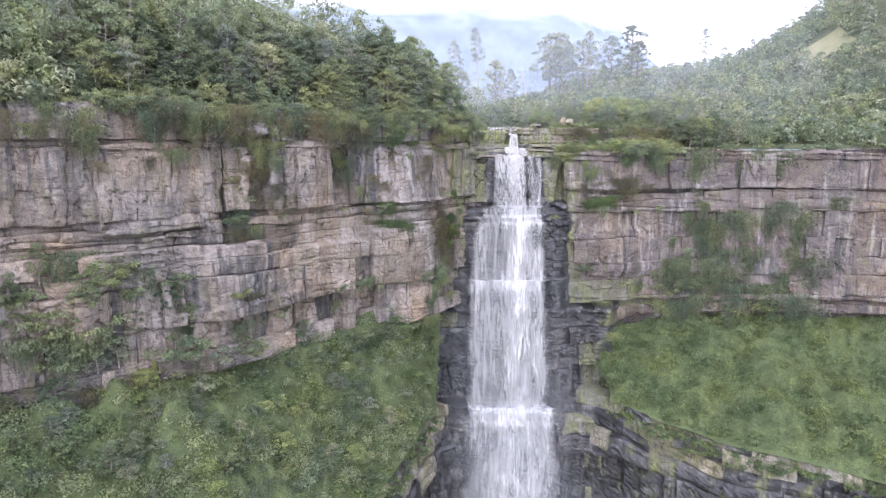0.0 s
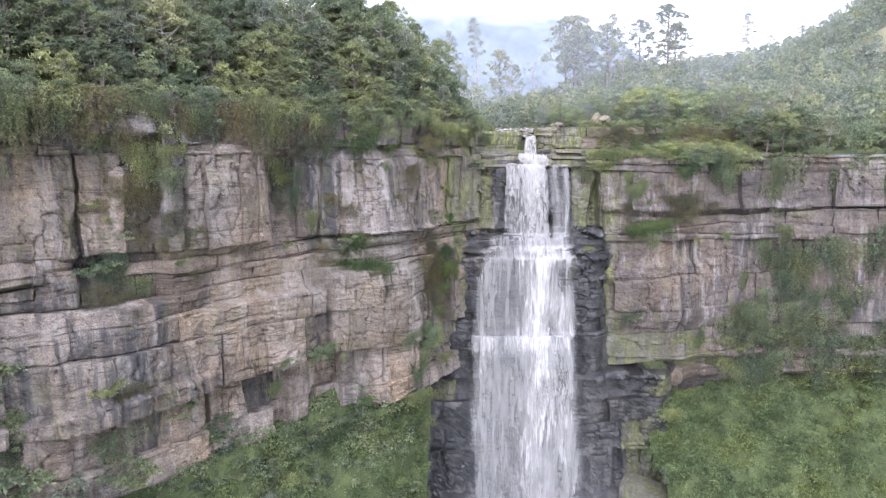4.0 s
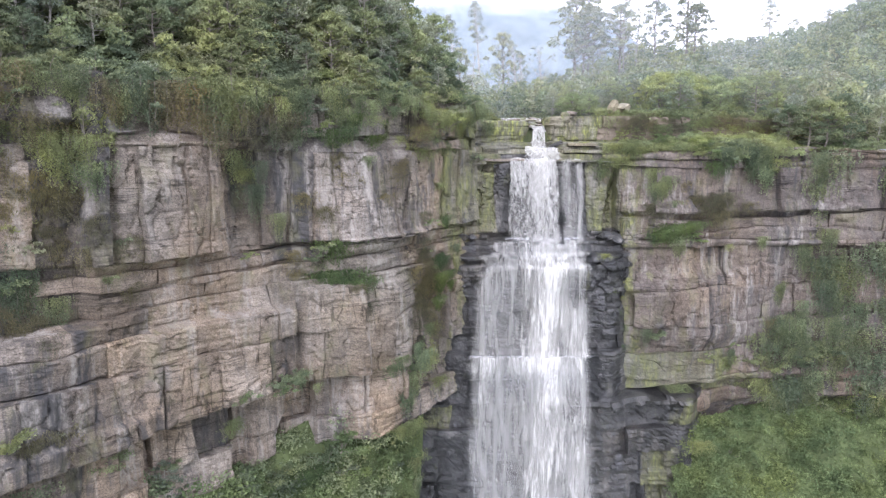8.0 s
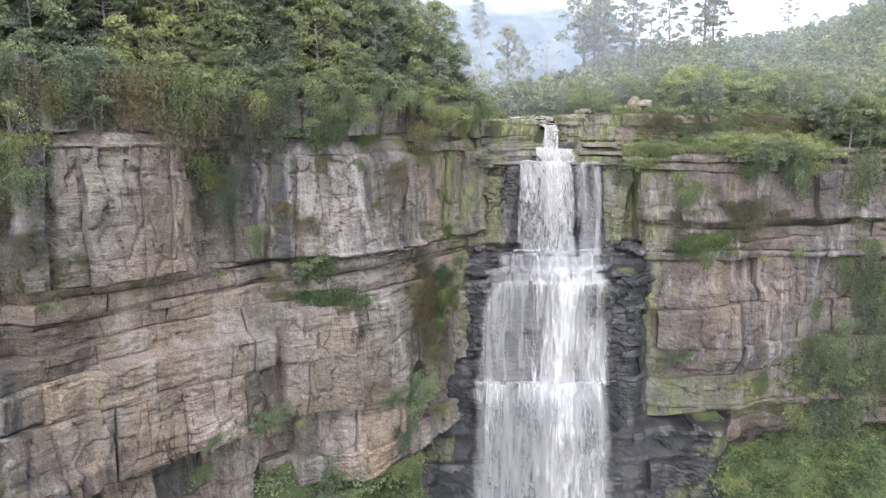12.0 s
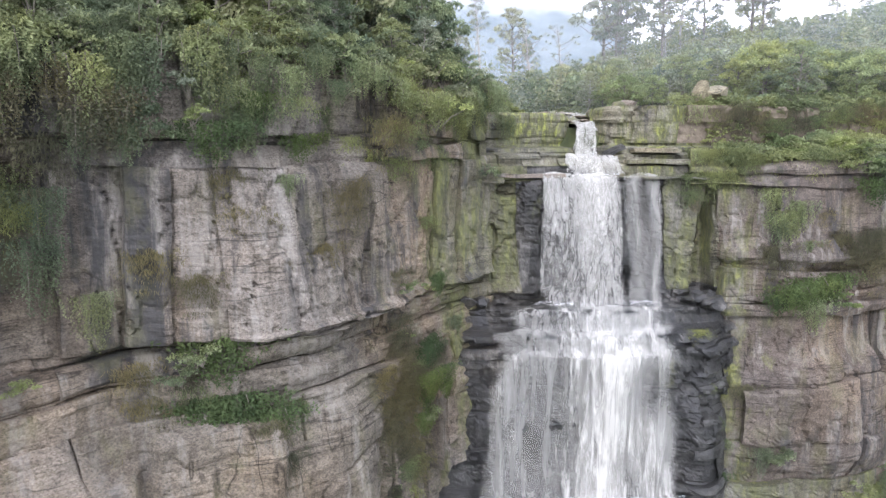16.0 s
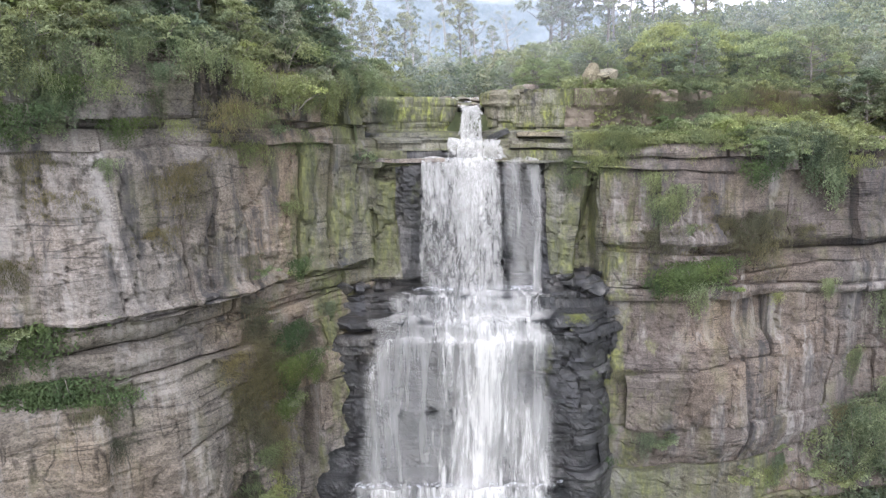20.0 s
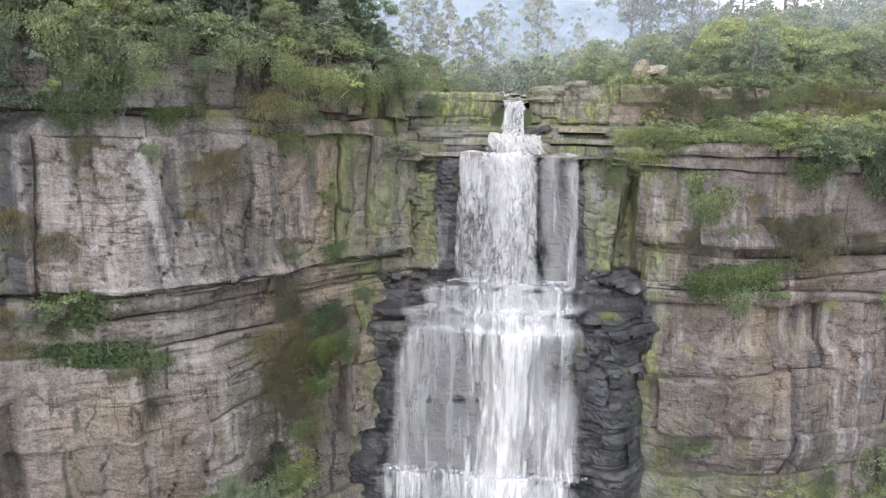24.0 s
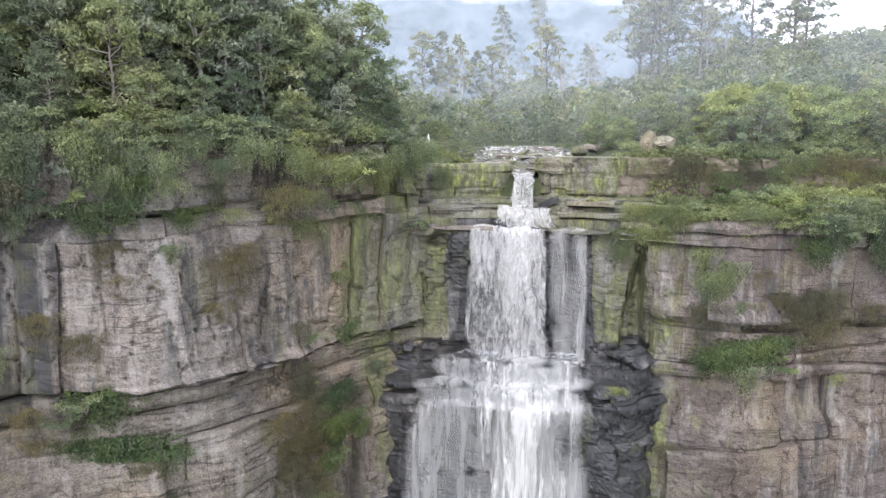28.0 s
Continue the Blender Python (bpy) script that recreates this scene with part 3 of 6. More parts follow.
# Slabs and hollows of the west wall: from x, to x, from z, down to z, how far it stands out.
WEST_SLABS = [(-34.5, -26.3, 3.2, -11.8, 1.5), (-18.0, -9.5, -18.3, -32.6, 1.2), (-33.0, -19.0, -20.2, -32.3, 1.5), (-20.2, -16.2, -32.6, -46, -2.6), (-33.4, -31.2, -32.6, -41, -1.6),
              (-25.4, -23.6, -33, -43, -2.4), (-47, -33.4, -29.5, -46, 0.9), (-43.5, -36.5, 4, -18, -2.4), (-20.5, -13.5, 1.3, -12, 0.7), (-24.5, -22.5, 2, -13, -0.9), (-60, -50, 3, -14, 1.2), (-52, -47, -14, -30, -1.8)]


def slabs(rows, x, z, soft=0.45):
    o = 0 * x
    for x0, x1, z0, z1, h in rows:
        o = o + h * ss(x0 - soft, x0 + soft, x) * ss(x1 + soft, x1 - soft, x) * ss(z0 + 0.3, z0 - 0.5, z) * ss(z1 - 0.25, z1 + 0.25, z)
    return o


def left_out(s, x, z):
    xw = x + 0.8 * vnoise(z * 0.25, 1.3, 0.5, 21)
    o = 0.02 * -z + slabs(WEST_SLABS, xw, z + 0.6 * vnoise(s * 0.15, 0.5, 0.5, 22))
    near, corner = ss(-13.5, -10, x) * ss(1, -4, x), ss(-5, 0, x)
    o = o + near * (0.8 * ss(-14.4, -13.9, z) * ss(2, -1, z) + 0.8 * ss(-12.8, -12.5, z) * ss(-11.5, -11.9, z) + 0.7 * ss(-18, -21, z) * ss(-3, -9, x))
    o = o + 0.9 * corner * ss(-11.0, -12.2, z)
    o = o - 3.5 * ss(-42, -47, z)
    return o + 1.5 * vnoise(s * 0.085, 3.1, z * 0.03, 4) + 0.8 * vnoise(s * 0.23, 9.1, z * 0.09, 14)


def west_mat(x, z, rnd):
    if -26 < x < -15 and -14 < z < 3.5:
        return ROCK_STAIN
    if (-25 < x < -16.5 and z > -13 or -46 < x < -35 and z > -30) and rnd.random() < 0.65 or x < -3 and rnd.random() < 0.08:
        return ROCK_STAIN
    if x > 4 and z > -15:
        return ROCK_OLIVE
    # Low blocks: paler stone, which also stands in for their brighter light.
    if -36 < x < -7 and z < -30:
        return ROCK_PALE
    if -20 < x < -1 and -30 < z < -13 and rnd.random() < 0.85:
        return ROCK_BROWN
    return ROCK if x > -3 or rnd.random() < 0.84 else ROCK_PALE


wall_w = thing("cliff_west", (0, 0, 0), "tall bedded grey-pink sandstone cliff with dark streaks", "cliff", kind="structure")
W0, W1 = RIM.near(-130, 40), RIM.near(8.5, 196.5)
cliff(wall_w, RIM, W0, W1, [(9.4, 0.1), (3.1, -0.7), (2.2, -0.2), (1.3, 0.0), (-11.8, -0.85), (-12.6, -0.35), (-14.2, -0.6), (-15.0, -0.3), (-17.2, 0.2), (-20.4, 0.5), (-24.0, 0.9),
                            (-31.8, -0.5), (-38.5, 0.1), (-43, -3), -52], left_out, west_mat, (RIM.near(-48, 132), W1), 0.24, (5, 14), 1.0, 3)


def cleft(x, z):
    """The narrow dark cleft between the falls and the east wall, wider towards its foot."""
    half = 0.3 + 0.085 * np.clip(-2 - z, 0, 11)
    mid = 33.9 - 0.05 * np.clip(-2 - z, 0, 12) + 0.2 * vnoise(z * 0.5, 0.5, 0.5, 41)
    return ss(half + 0.35, half - 0.2, np.abs(x - mid)) * ss(-0.6, -3.5, z) * ss(-16.5, -14.2, z)


def right_out(s, x, z):
    o = 0.02 * -z + 0.6 * ss(-8, -10.3, z) * ss(-11.2, -10.6, z)
    o = o + 1.6 * ss(-20, -24, z) * ss(70, 50, x) * ss(-37, -33, z) + (1.6 * vnoise(s * 0.07, 8.3, z * 0.03, 6) + 0.9 * vnoise(s * 0.22, 4.3, z * 0.09, 16)) * ss(38, 46, x)
    o = o - 1.8 * ss(36, 34.5, x) * ss(-2, -12, z) - 4.0 * ss(-47, -52, z)
    return o - 3.6 * cleft(x, z)


def east_mat(x, z, rnd):
    if -44 < z < -35 and x < 62:
        return ROCK_OLIVE if rnd.random() < 0.6 else ROCK_RED
    return ROCK_RED


wall_e = thing("cliff_east", (0, 0, 0), "bedded reddish sandstone cliff hung with green plants", "cliff", kind="structure")
E0, E1 = RIM.near(31.5, 197.4), RIM.near(190, 176)
cliff(wall_e, RIM, E0, E1, [(1.3, -0.5), (0.3, 0.4), (-0.7, 0.1), (-1.5, 0.6), (-2.3, 0.0), (-10.5, -1.2), (-11.5, -0.2), (-14.0, 0.1), (-16.2, 0.6), (-17.2, 0.0), (-24.5, 0.2), (-31, 0.5), (-36, 0.1),
                            (-41.5, 0.5), (-43.2, -1.0), (-45, -0.7), (-48, -3), -56], right_out, east_mat, (E0, RIM.near(78, 202.5)), 0.3, (7, 18), 0.75, 5, thin=0.22, groove=0.65)

BACK = Line([(-16, 198), (60, 198)], 1.0)


def fall_out(s, x, z):
    """How far the stepped rock behind the water stands out from y = 198."""
    hi, lo = ss(-5, 4.0, x) * ss(41, 31, x), ss(-12, -4, x) * ss(54, 47, x)
    side = np.where(z > -43.5, hi, np.maximum(hi, lo))
    o = 1.2 * ss(-0.8, -1.2, z) * ss(38, 33, x) + 0 * x
    o = o + (0.9 * ss(-12.6, -14.0, z) + 2.6 * ss(-15.0, -15.5, z) + 2.0 * ss(-17.4, -17.8, z) + 0.5 * ss(-19.2, -19.6, z)) * side
    o = o + 0.9 * ss(-34.8, -35.4, z) * side + 0.8 * ss(-43.4, -44.2, z) * lo
    o = o + 4.0 * ss(-69.4, -70.8, z) + 3.0 * ss(-73, -74.5, z) + 0.06 * np.maximum(-74.5 - z, 0)
    o = o + 0.9 * ss(16, 13.5, x) * ss(-1.2, -1.6, z) * ss(-15.0, -13.8, z) - 3.2 * cleft(x, z)
    return o + (0.8 * vnoise(x * 0.15, 2.2, z * 0.06, 11) + 0.4 * vnoise(x * 0.4, 5.2, z * 0.2, 12) * np.maximum(ss(12, 7, x), ss(27, 31, x))) * ss(-13, -15, z)


def fall_mat(x, z, rnd):
    if z > -13.6 and (x < 13 or x > 27.2):
        return ROCK_OLIVE
    if z < -43 and (x > 40 or x < 1) and rnd.random() < 0.7:
        return ROCK_OLIVE
    return ROCK_WET


wall_f = thing("cliff_falls", (0, 0, 0), "black wet stepped rock wall behind the waterfall", "cliff", kind="structure")
cliff(wall_f, BACK, 16.5, 53.5, [(-0.9, 0.5), (-1.5, 0), (-14.0, 0.1), (-15.2, 0.1), (-16.3, -0.1), (-17.6, 0.2), (-18.5, -0.1), (-19.4, 0.2), (-20.3, 0.0), (-21.2, 0.2), (-22.4, -0.1), (-23.5, -0.1), (-26.4, 0.15), (-28.0, -0.1), (-30.6, 0.15), (-32.0, -0.1), (-34.9, 0.2), (-36.0, 0.0), (-40.2, 0.15), -43.8],
      fall_out, fall_mat, (16, 54), 0.24, (4, 11), 1.0, 8, 0.4, groove=0.2, thin=0.2, jag=2.0)
cliff(wall_f, BACK, 3, 68, [(-43.6, 0.6), (-44.8, -0.3), (-49, 0.1), (-54, -0.1), (-60, 0.1), (-69.6, 0.2), (-73.2, 0), (-78, 0), (-84, 0), (-94, 0), (-106, 0), (-120, 0), -140], fall_out, fall_mat, (0, 0), 0.45, (3, 9), 1.2, 9, 0.3, groove=0.3, jag=1.7)

notch = thing("notch_ledges", (0, 0, 0), "mossy layered sandstone blocks flanking the river outlet", "rock ledge", kind="structure")


def notch_out(s, x, z):
    """The beds step forward towards the lip."""
    return 1.6 * ss(2.4, 2.1, z) + 1.0 * ss(1.5, 1.3, z) + 0.9 * ss(0.3, 0.1, z) * ss(36, 33, x)


cliff(notch, NOTCH_W, 0.2, NOTCH_W.s[-1] - 0.3, [(6.15, 0.2), (5.0, 0.1), (3.3, -0.1), (2.3, -0.3), (1.5, 0.1), (0.9, 0.0), (0.1, 0.1), -1.4], notch_out, lambda x, z, r: ROCK_LIME if z > 2.5 else ROCK_OLIVE if z > -0.4 or x < 15 else ROCK_WET, (0, 99), 0.25, (3, 8), 0.55, 61, 0.15)
cliff(notch, NOTCH_E, 0.2, NOTCH_E.s[-1] - 0.3, [(6.9, 0.1), (5.2, 0.1), (2.6, -0.2), (1.8, 0.1), (1.0, 0.0), (0.2, 0.2), -1.4], notch_out, lambda x, z, r: (ROCK_LIME if z > 1.5 or r.random() < 0.3 else ROCK_OLIVE if z > 0 or x > 27 else ROCK_WET) if x < 33 else EARTH if z > 2.6 else ROCK_RED, (0, 99), 0.25, (2, 5), 0.6, 62, 0.15)


def foot_top(x):
    return 2.2 * vnoise(np.asarray(x) * 0.11, 0.5, 0.5, 91) + np.interp(x, [-110, -62, -34, -18, -9, -3, 4, 40, 48, 60, 80, 105, 140, 240], [-62, -66, -72, -76, -74, -70, -70, -67, -68, -73, -78, -82, -88, -93])


def foot_cliffs():
    root = thing("cliff_lower", (0, 0, 0), "dark mossy lower cliff band under the green slopes", "cliff", kind="structure")
    beds = [(1.0, 0), (-2, 0.3), (-5, -0.2), (-9, 0.4), (-14, 0), (-22, 0), (-34, 0), (-50, 0), -76]
    for sa, sb, seed in ((FOOT.near(-100, 40), FOOT.near(1, 182), 21), (FOOT.near(38, 186.5), FOOT.near(185, 140), 22)):
        cliff(root, FOOT, sa, sb, beds, lambda s, x, z: 1.6 * vnoise(s * 0.08, 1.7, z * 0.05, 17) + 0.05 * (-66 - z), lambda x, z, r: r.choice((ROCK_MOSS, ROCK_WET, ROCK_WET, ROCK_OLIVE)) if z > -86 else ROCK_WET,
              (0, 0), 0.8, (4, 11), 1.2, seed, 1.0, foot_top)


foot_cliffs()


def talus(name, sa, sb, fa, fb, z_top, label, seed):
    """Overgrown slope from the foot of the upper cliff down to the edge of the lower one."""
    n, k = 260, 60
    a = np.linspace(0, 1, n)
    x0, y0, n0x, n0y = RIM.at(sa + (sb - sa) * a)
    x1, y1, n1x, n1y = FOOT.at(fa + (fb - fa) * a)
    x0, y0, x1, y1 = x0 - n0x * 2.5, y0 - n0y * 2.5, x1 + n1x, y1 + n1y
    z1 = foot_top(x1) + 0.6
    w = np.linspace(0, 1, k)[None, :]
    X, Y = x0[:, None] + (x1 - x0)[:, None] * w, y0[:, None] + (y1 - y0)[:, None] * w
    Z = z_top(x0)[:, None] * (1 - w) + z1[:, None] * w
    Z = Z + (3.4 * (fbm(X * 0.07, Y * 0.07, 0 * Z, seed, 3)) + 3.4 * (1 - np.abs(fbm(X * 0.13, Y * 0.13, 0 * Z, seed + 4, 2))) - 1.5
             + 1.5 * (1 - np.abs(vnoise(X * 0.27, Y * 0.27, Z * 0.1, seed + 8)) * 2)) * ss(0, 0.15, w) * ss(1.02, 0.88, w)
    V = np.stack([X, Y, Z], -1).reshape(-1, 3)
    ob = new(name, mesh_of(name, V, grid_faces(n, k), TURF, True))
    tagged(ob, label, "slope", kind="structure")
    return X, Y, Z


SLOPE_W = talus("slope_west", RIM.near(-130, 40), RIM.near(1, 185), FOOT.near(-100, 40), FOOT.near(-3, 176), lambda x: -40.5 + 1.5 * np.sin(x * 0.3) - 4 * ss(-14, -4, x), "steep overgrown green slope under the cliff", 31)
SLOPE_E = talus("slope_east", RIM.near(44, 195.2), RIM.near(190, 176), FOOT.near(46, 180), FOOT.near(185, 140), lambda x: -50.5 + 0.8 * np.sin(x * 0.2) + 1.5 * ss(60, 90, x), "steep green slope carpeted with low plants", 32)


# ---- river and falls ----
def sheet(root, name, x0, x1, z0, z1, y0, throw, stand, mat, thick, seed, flare=0.0, res=0.35):
    """A curtain of falling water between two ledges, which keeps clear of the rock. thick(u, w): how dense it is across and down."""
    nu, nv = int((x1 - x0) / res) + 2, int((z0 - z1) / (res * 1.6)) + 2
    U, W = np.meshgrid(np.linspace(0, 1, nu), np.linspace(0, 1, nv), indexing="ij")
    X = x0 + (x1 - x0) * U + flare * (U - 0.5) * 2 * W
    Z = z0 + (z1 - z0) * W + 0.25 * vnoise(X * 0.5, seed, 0, seed) * (1 - W)
    Y = y0 - throw * np.sqrt(W)
    if stand is not None:
        Y = np.minimum(Y, 198 - fall_out(0, X, Z) - stand)
    Y = Y + 0.4 * vnoise(X * 0.9, W * 2 + seed, 0 * X, seed) + 0.15 * vnoise(X * 3, W * 4, 0 * X, seed + 1)
    me = mesh_of(name, np.stack([X, Y, Z], -1).reshape(-1, 3), grid_faces(nu, nv), mat, True)
    at = me.attributes.new("thick", "FLOAT", "POINT")
    at.data.foreach_set("value", np.clip(thick(U, W), 0, 1).astype(np.float32).ravel())
    return part(name, me, root)


falls = thing("waterfall", (0, 0, 0), "tall white waterfall dropping over dark stepped ledges", "waterfall", kind="structure")


def edge_fade(u, k=0.05):
    return np.minimum(ss(0, k, u), ss(1, 1 - k, u))


def tier(x0, x1, z0, z1, y, throw, dense, flare, seed, stand=1.3, kinds=(0, 1)):
    veil_mat, thread_mat = (WATER_A, WATER_B) if kinds == (0, 1) else (WATER_TOP, WATER_DROPS)
    for k, (mat, dy, d) in enumerate(((veil_mat, 0.0, 0.0), (thread_mat, -0.4, -0.02), (thread_mat, -0.8, -0.07))):
        sheet(falls, "water_curtain", x0, x1, z0, z1, y + dy, throw, None if stand is None else stand - dy, mat,
              lambda u, w: 0.5 + (dense(u, w) + d) - 0.5 * (1 - edge_fade(u + 0.05 * vnoise(w * 4, seed, 0, seed), 0.05 if x1 - x0 < 12 else 0.11)), seed + k, flare)


def bump_at(u, c, w, h):
    return h * np.exp(-((u - c) / w) ** 2)


def foam(x0, x1, y0, y1, z, n, seed, high=0.5, big=0.45):
    """Splashing foam where water lands: small white lumps."""
    rng = np.random.default_rng(seed)
    g = Gather()
    for k in range(n):
        c = np.array([rng.uniform(x0, x1), rng.uniform(y0, y1), z + abs(rng.normal()) * high])
        r = big * rng.uniform(0.4, 1.2)
        p, d = clump(rng, c, (r * 1.3, r, r * 0.8), 9)
        g.add(*leaf_quads(p, d, r * 0.75, rng))
    part("foam", g.mesh("foam", FOAM), falls, "white splashing foam", "stuff")


def clump(rng, c, r, n):
    """Points and outward directions of leaves on a clump."""
    d = rng.normal(size=(n, 3))
    d /= np.linalg.norm(d, axis=1)[:, None]
    d[:, 2] = np.where(d[:, 2] < -0.25, -d[:, 2] * 0.6, d[:, 2])
    rr = rng.uniform(0.55, 1.05, n)[:, None]
    return c + d * rr * np.array(r), d


def leaf_quads(centres, ups, size, rng, droop=0.0, long=1.6):
    """Folded diamond leaves at the centres, facing roughly along ups."""
    n = len(centres)
    d = rng.normal(size=(n, 3)) * 0.75 + ups
    d[:, 2] -= droop
    d /= np.linalg.norm(d, axis=1)[:, None] + 1e-9
    t = np.cross(d, rng.normal(size=(n, 3)))
    t /= np.linalg.norm(t, axis=1)[:, None] + 1e-9
    b = np.cross(d, t)
    sz = size * rng.uniform(0.6, 1.35, n)[:, None]
    V = np.stack([centres - t * sz * long / 2, centres + b * sz * 0.36 + d * sz * 0.12, centres + t * sz * long / 2 - d * sz * 0.15, centres - b * sz * 0.36 + d * sz * 0.12], 1)
    return V.reshape(-1, 3), np.arange(4 * n).reshape(n, 4)


tier(19.1, 21.7, 5.3, 1.0, 201.6, 1.2, lambda u, w: 0.06 + 0 * u, 0.3, 1, None, (2, 3))
tier(17.4, 23.9, 1.3, -0.8, 198.4, 0.9, lambda u, w: 0.07 + 0 * u, 0.4, 11, None, (2, 3))
tier(14.7, 23.8, -0.7, -15.7, 196.3, 2.6, lambda u, w: -0.03 + 0.08 * (1 - w) ** 2 + bump_at(u, 0.62, 0.25, 0.08) - 0.05 * w, 0.5, 21, 1.2, (2, 3))
tier(23.4, 28.0, -0.8, -15.7, 196.4, 2.2, lambda u, w: -0.22 + bump_at(u, 0.84, 0.14, 0.20) + bump_at(u, 0.45, 0.1, 0.06), 0.1, 31, 1.2)
tier(10.6, 28.9, -15.3, -17.9, 193.2, 0.7, lambda u, w: -0.10 + bump_at(u, 0.6, 0.25, 0.22), 0.2, 71, 1.1)
tier(8.8, 28.9, -17.5, -19.8, 191.4, 0.7, lambda u, w: -0.08 + bump_at(u, 0.62, 0.2, 0.24) + bump_at(u, 0.93, 0.06, 0.1), 0.1, 81, 1.2)
tier(8.0, 28.8, -19.4, -36.0, 190.2, 1.2, lambda u, w: -0.085 + bump_at(u, 0.64 - 0.04 * w, 0.11, 0.28) + bump_at(u, 0.88 - 0.03 * w, 0.09, 0.15) * ss(0.3, 0.6, w) - bump_at(u, 0.36, 0.14, 0.02) * ss(0.05, 0.3, w) + bump_at(u, 0.12, 0.08, 0.05) + 0.05 * ss(0.15, 0, w), 1.7, 41, 1.5)
tier(6.6, 30.2, -35.4, -70.9, 188.8, 3.4, lambda u, w: -0.06 + bump_at(u, 0.62, 0.14, 0.20) * (1 - 0.4 * w) + bump_at(u, 0.85, 0.1, 0.06) + 0.16 * ss(0.14, 0, w) - bump_at(u, 0.3, 0.12, 0.06) * w, 0.4, 51, 1.7)
tier(5.8, 31.6, -70.6, -103, 182.6, 4.0, lambda u, w: -0.07 + bump_at(u, 0.5, 0.25, 0.12) + 0.12 * ss(0.15, 0, w), 1.5, 61, 2.0)
foam(13, 27, 193.4, 195.4, -15.15, 110, 201, 0.05, 0.15)
foam(7.2, 29.8, 188.1, 188.9, -35.5, 160, 202, 0.08, 0.17)
foam(7, 30, 179.5, 183.5, -70.9, 420, 203, 0.6, 0.19)
foam(17.6, 23.8, 197.2, 199.5, -0.95, 110, 204, 0.1, 0.12)
foam(18.9, 21.8, 199.6, 200.6, 1.15, 40, 205, 0.1, 0.12)


def river():
    n, k = 60, 30
    sA = np.linspace(1.0, 46, n)
    x, y, nx, ny = RIVER.at(sA)
    half = np.interp(sA, [0, 4, 8, 14, 24, 40, 46], [1.3, 1.5, 5, 8, 9.5, 7, 4])
    w = np.linspace(-1, 1, k)
    X, Y = x[:, None] + nx[:, None] * half[:, None] * w, y[:, None] + ny[:, None] * half[:, None] * w
    Z = np.interp(Y, [199, 202, 204, 207, 207.6, 213, 213.6, 220, 220.8, 229, 230, 240], [5.15, 5.2, 5.35, 5.55, 6.0, 6.2, 6.65, 6.85, 7.3, 7.5, 7.8, 8.0]) + 0.10 * fbm(X * 0.8, Y * 0.8, 0 * X, 3)
    me = mesh_of("river", np.stack([X, Y, Z], -1).reshape(-1, 3), grid_faces(n, k), WATER_C, True)
    at = me.attributes.new("thick", "FLOAT", "POINT")
    at.data.foreach_set("value", np.full(n * k, 0.44, np.float32))
    ob = new("river", me)
    tagged(ob, "shallow river with white rapids over flat rock", "river", kind="structure")
    g = mesh_of("river_bed", np.stack([X, Y, Z - 0.25], -1).reshape(-1, 3), grid_faces(n, k), ROCK_OLIVE, True)
    tagged(new("river_bed", g), "flat mossy rock bed under the rapids", "rock", kind="structure")


river()


def boulder(at, size, mat, seed, label):
    rng = np.random.default_rng(seed)
    bm = bmesh.new()
    bmesh.ops.create_icosphere(bm, subdivisions=3 if at[2] < 0 else 4, radius=1.0)
    co = np.array([v.co for v in bm.verts])
    for k in range(9):
        n = rng.normal(size=3)
        n /= np.linalg.norm(n)
        h = rng.uniform(0.38, 0.72)
        d = co @ n - h
        co = co - np.where(d > 0, d, 0)[:, None] * n
    co = co * (1 + 0.025 * fbm(co[:, 0] * 3, co[:, 1] * 3, co[:, 2] * 3, seed, 3))[:, None]
    for v, c in zip(bm.verts, co):
        v.co = c
    me = bpy.data.meshes.new("boulder")
    bm.to_mesh(me)
    bm.free()
    me.materials.append(mat)
    ob = new("boulder", me)
    ob.matrix_basis = pose(*at, rng.uniform(-8, 8), rng.uniform(-8, 8), rng.uniform(0, 360)) @ Matrix.Diagonal((*size, 1))
    tagged(ob, label, "boulder", "river boulders")


boulder((34.9, 204.3, 8.9), (1.5, 1.2, 1.9), ROCK_TAN, 11, "angular pale sandstone boulder on the grassy bank")
boulder((37.0, 203.9, 8.6), (2.0, 1.3, 1.4), ROCK_TAN, 14, "pale yellowish sandstone boulder on the grassy bank")
boulder((27.2, 213.5, 7.5), (1.8, 1.5, 1.1), ROCK_MOSS, 3, "rounded mossy boulder beside the river")
boulder((29.4, 214.5, 8.0), (1.6, 1.4, 0.9), ROCK_PALE, 4, "flat-topped grey boulder beside the river")
boulder((25.5, 209.5, 6.2), (1.0, 0.8, 0.6), ROCK_PALE, 5, "small grey river boulder in the rapids")


stone = random.Random(31)
for k in range(34):
    y = stone.uniform(204, 238)
    x0 = float(np.interp(y, [200, 206, 222, 240], [20.4, 20.2, 18, 17]))
    half = float(np.interp(y, [203, 210, 222, 240], [1.2, 6, 9, 6]))
    x, sz = x0 + half * stone.uniform(-1, 1), stone.uniform(0.5, 1.5)
    z = float(np.interp(y, [199, 204, 207, 207.6, 213, 213.6, 220, 220.8, 229, 240], [5.15, 5.35, 5.55, 6.0, 6.2, 6.65, 6.85, 7.3, 7.5, 8.0]))
    boulder((x, y, z), (sz * 1.5, sz, sz * 0.28), stone.choice((ROCK_PALE, ROCK_OLIVE, ROCK_MOSS)), 300 + k, "flat worn river stone among the rapids")


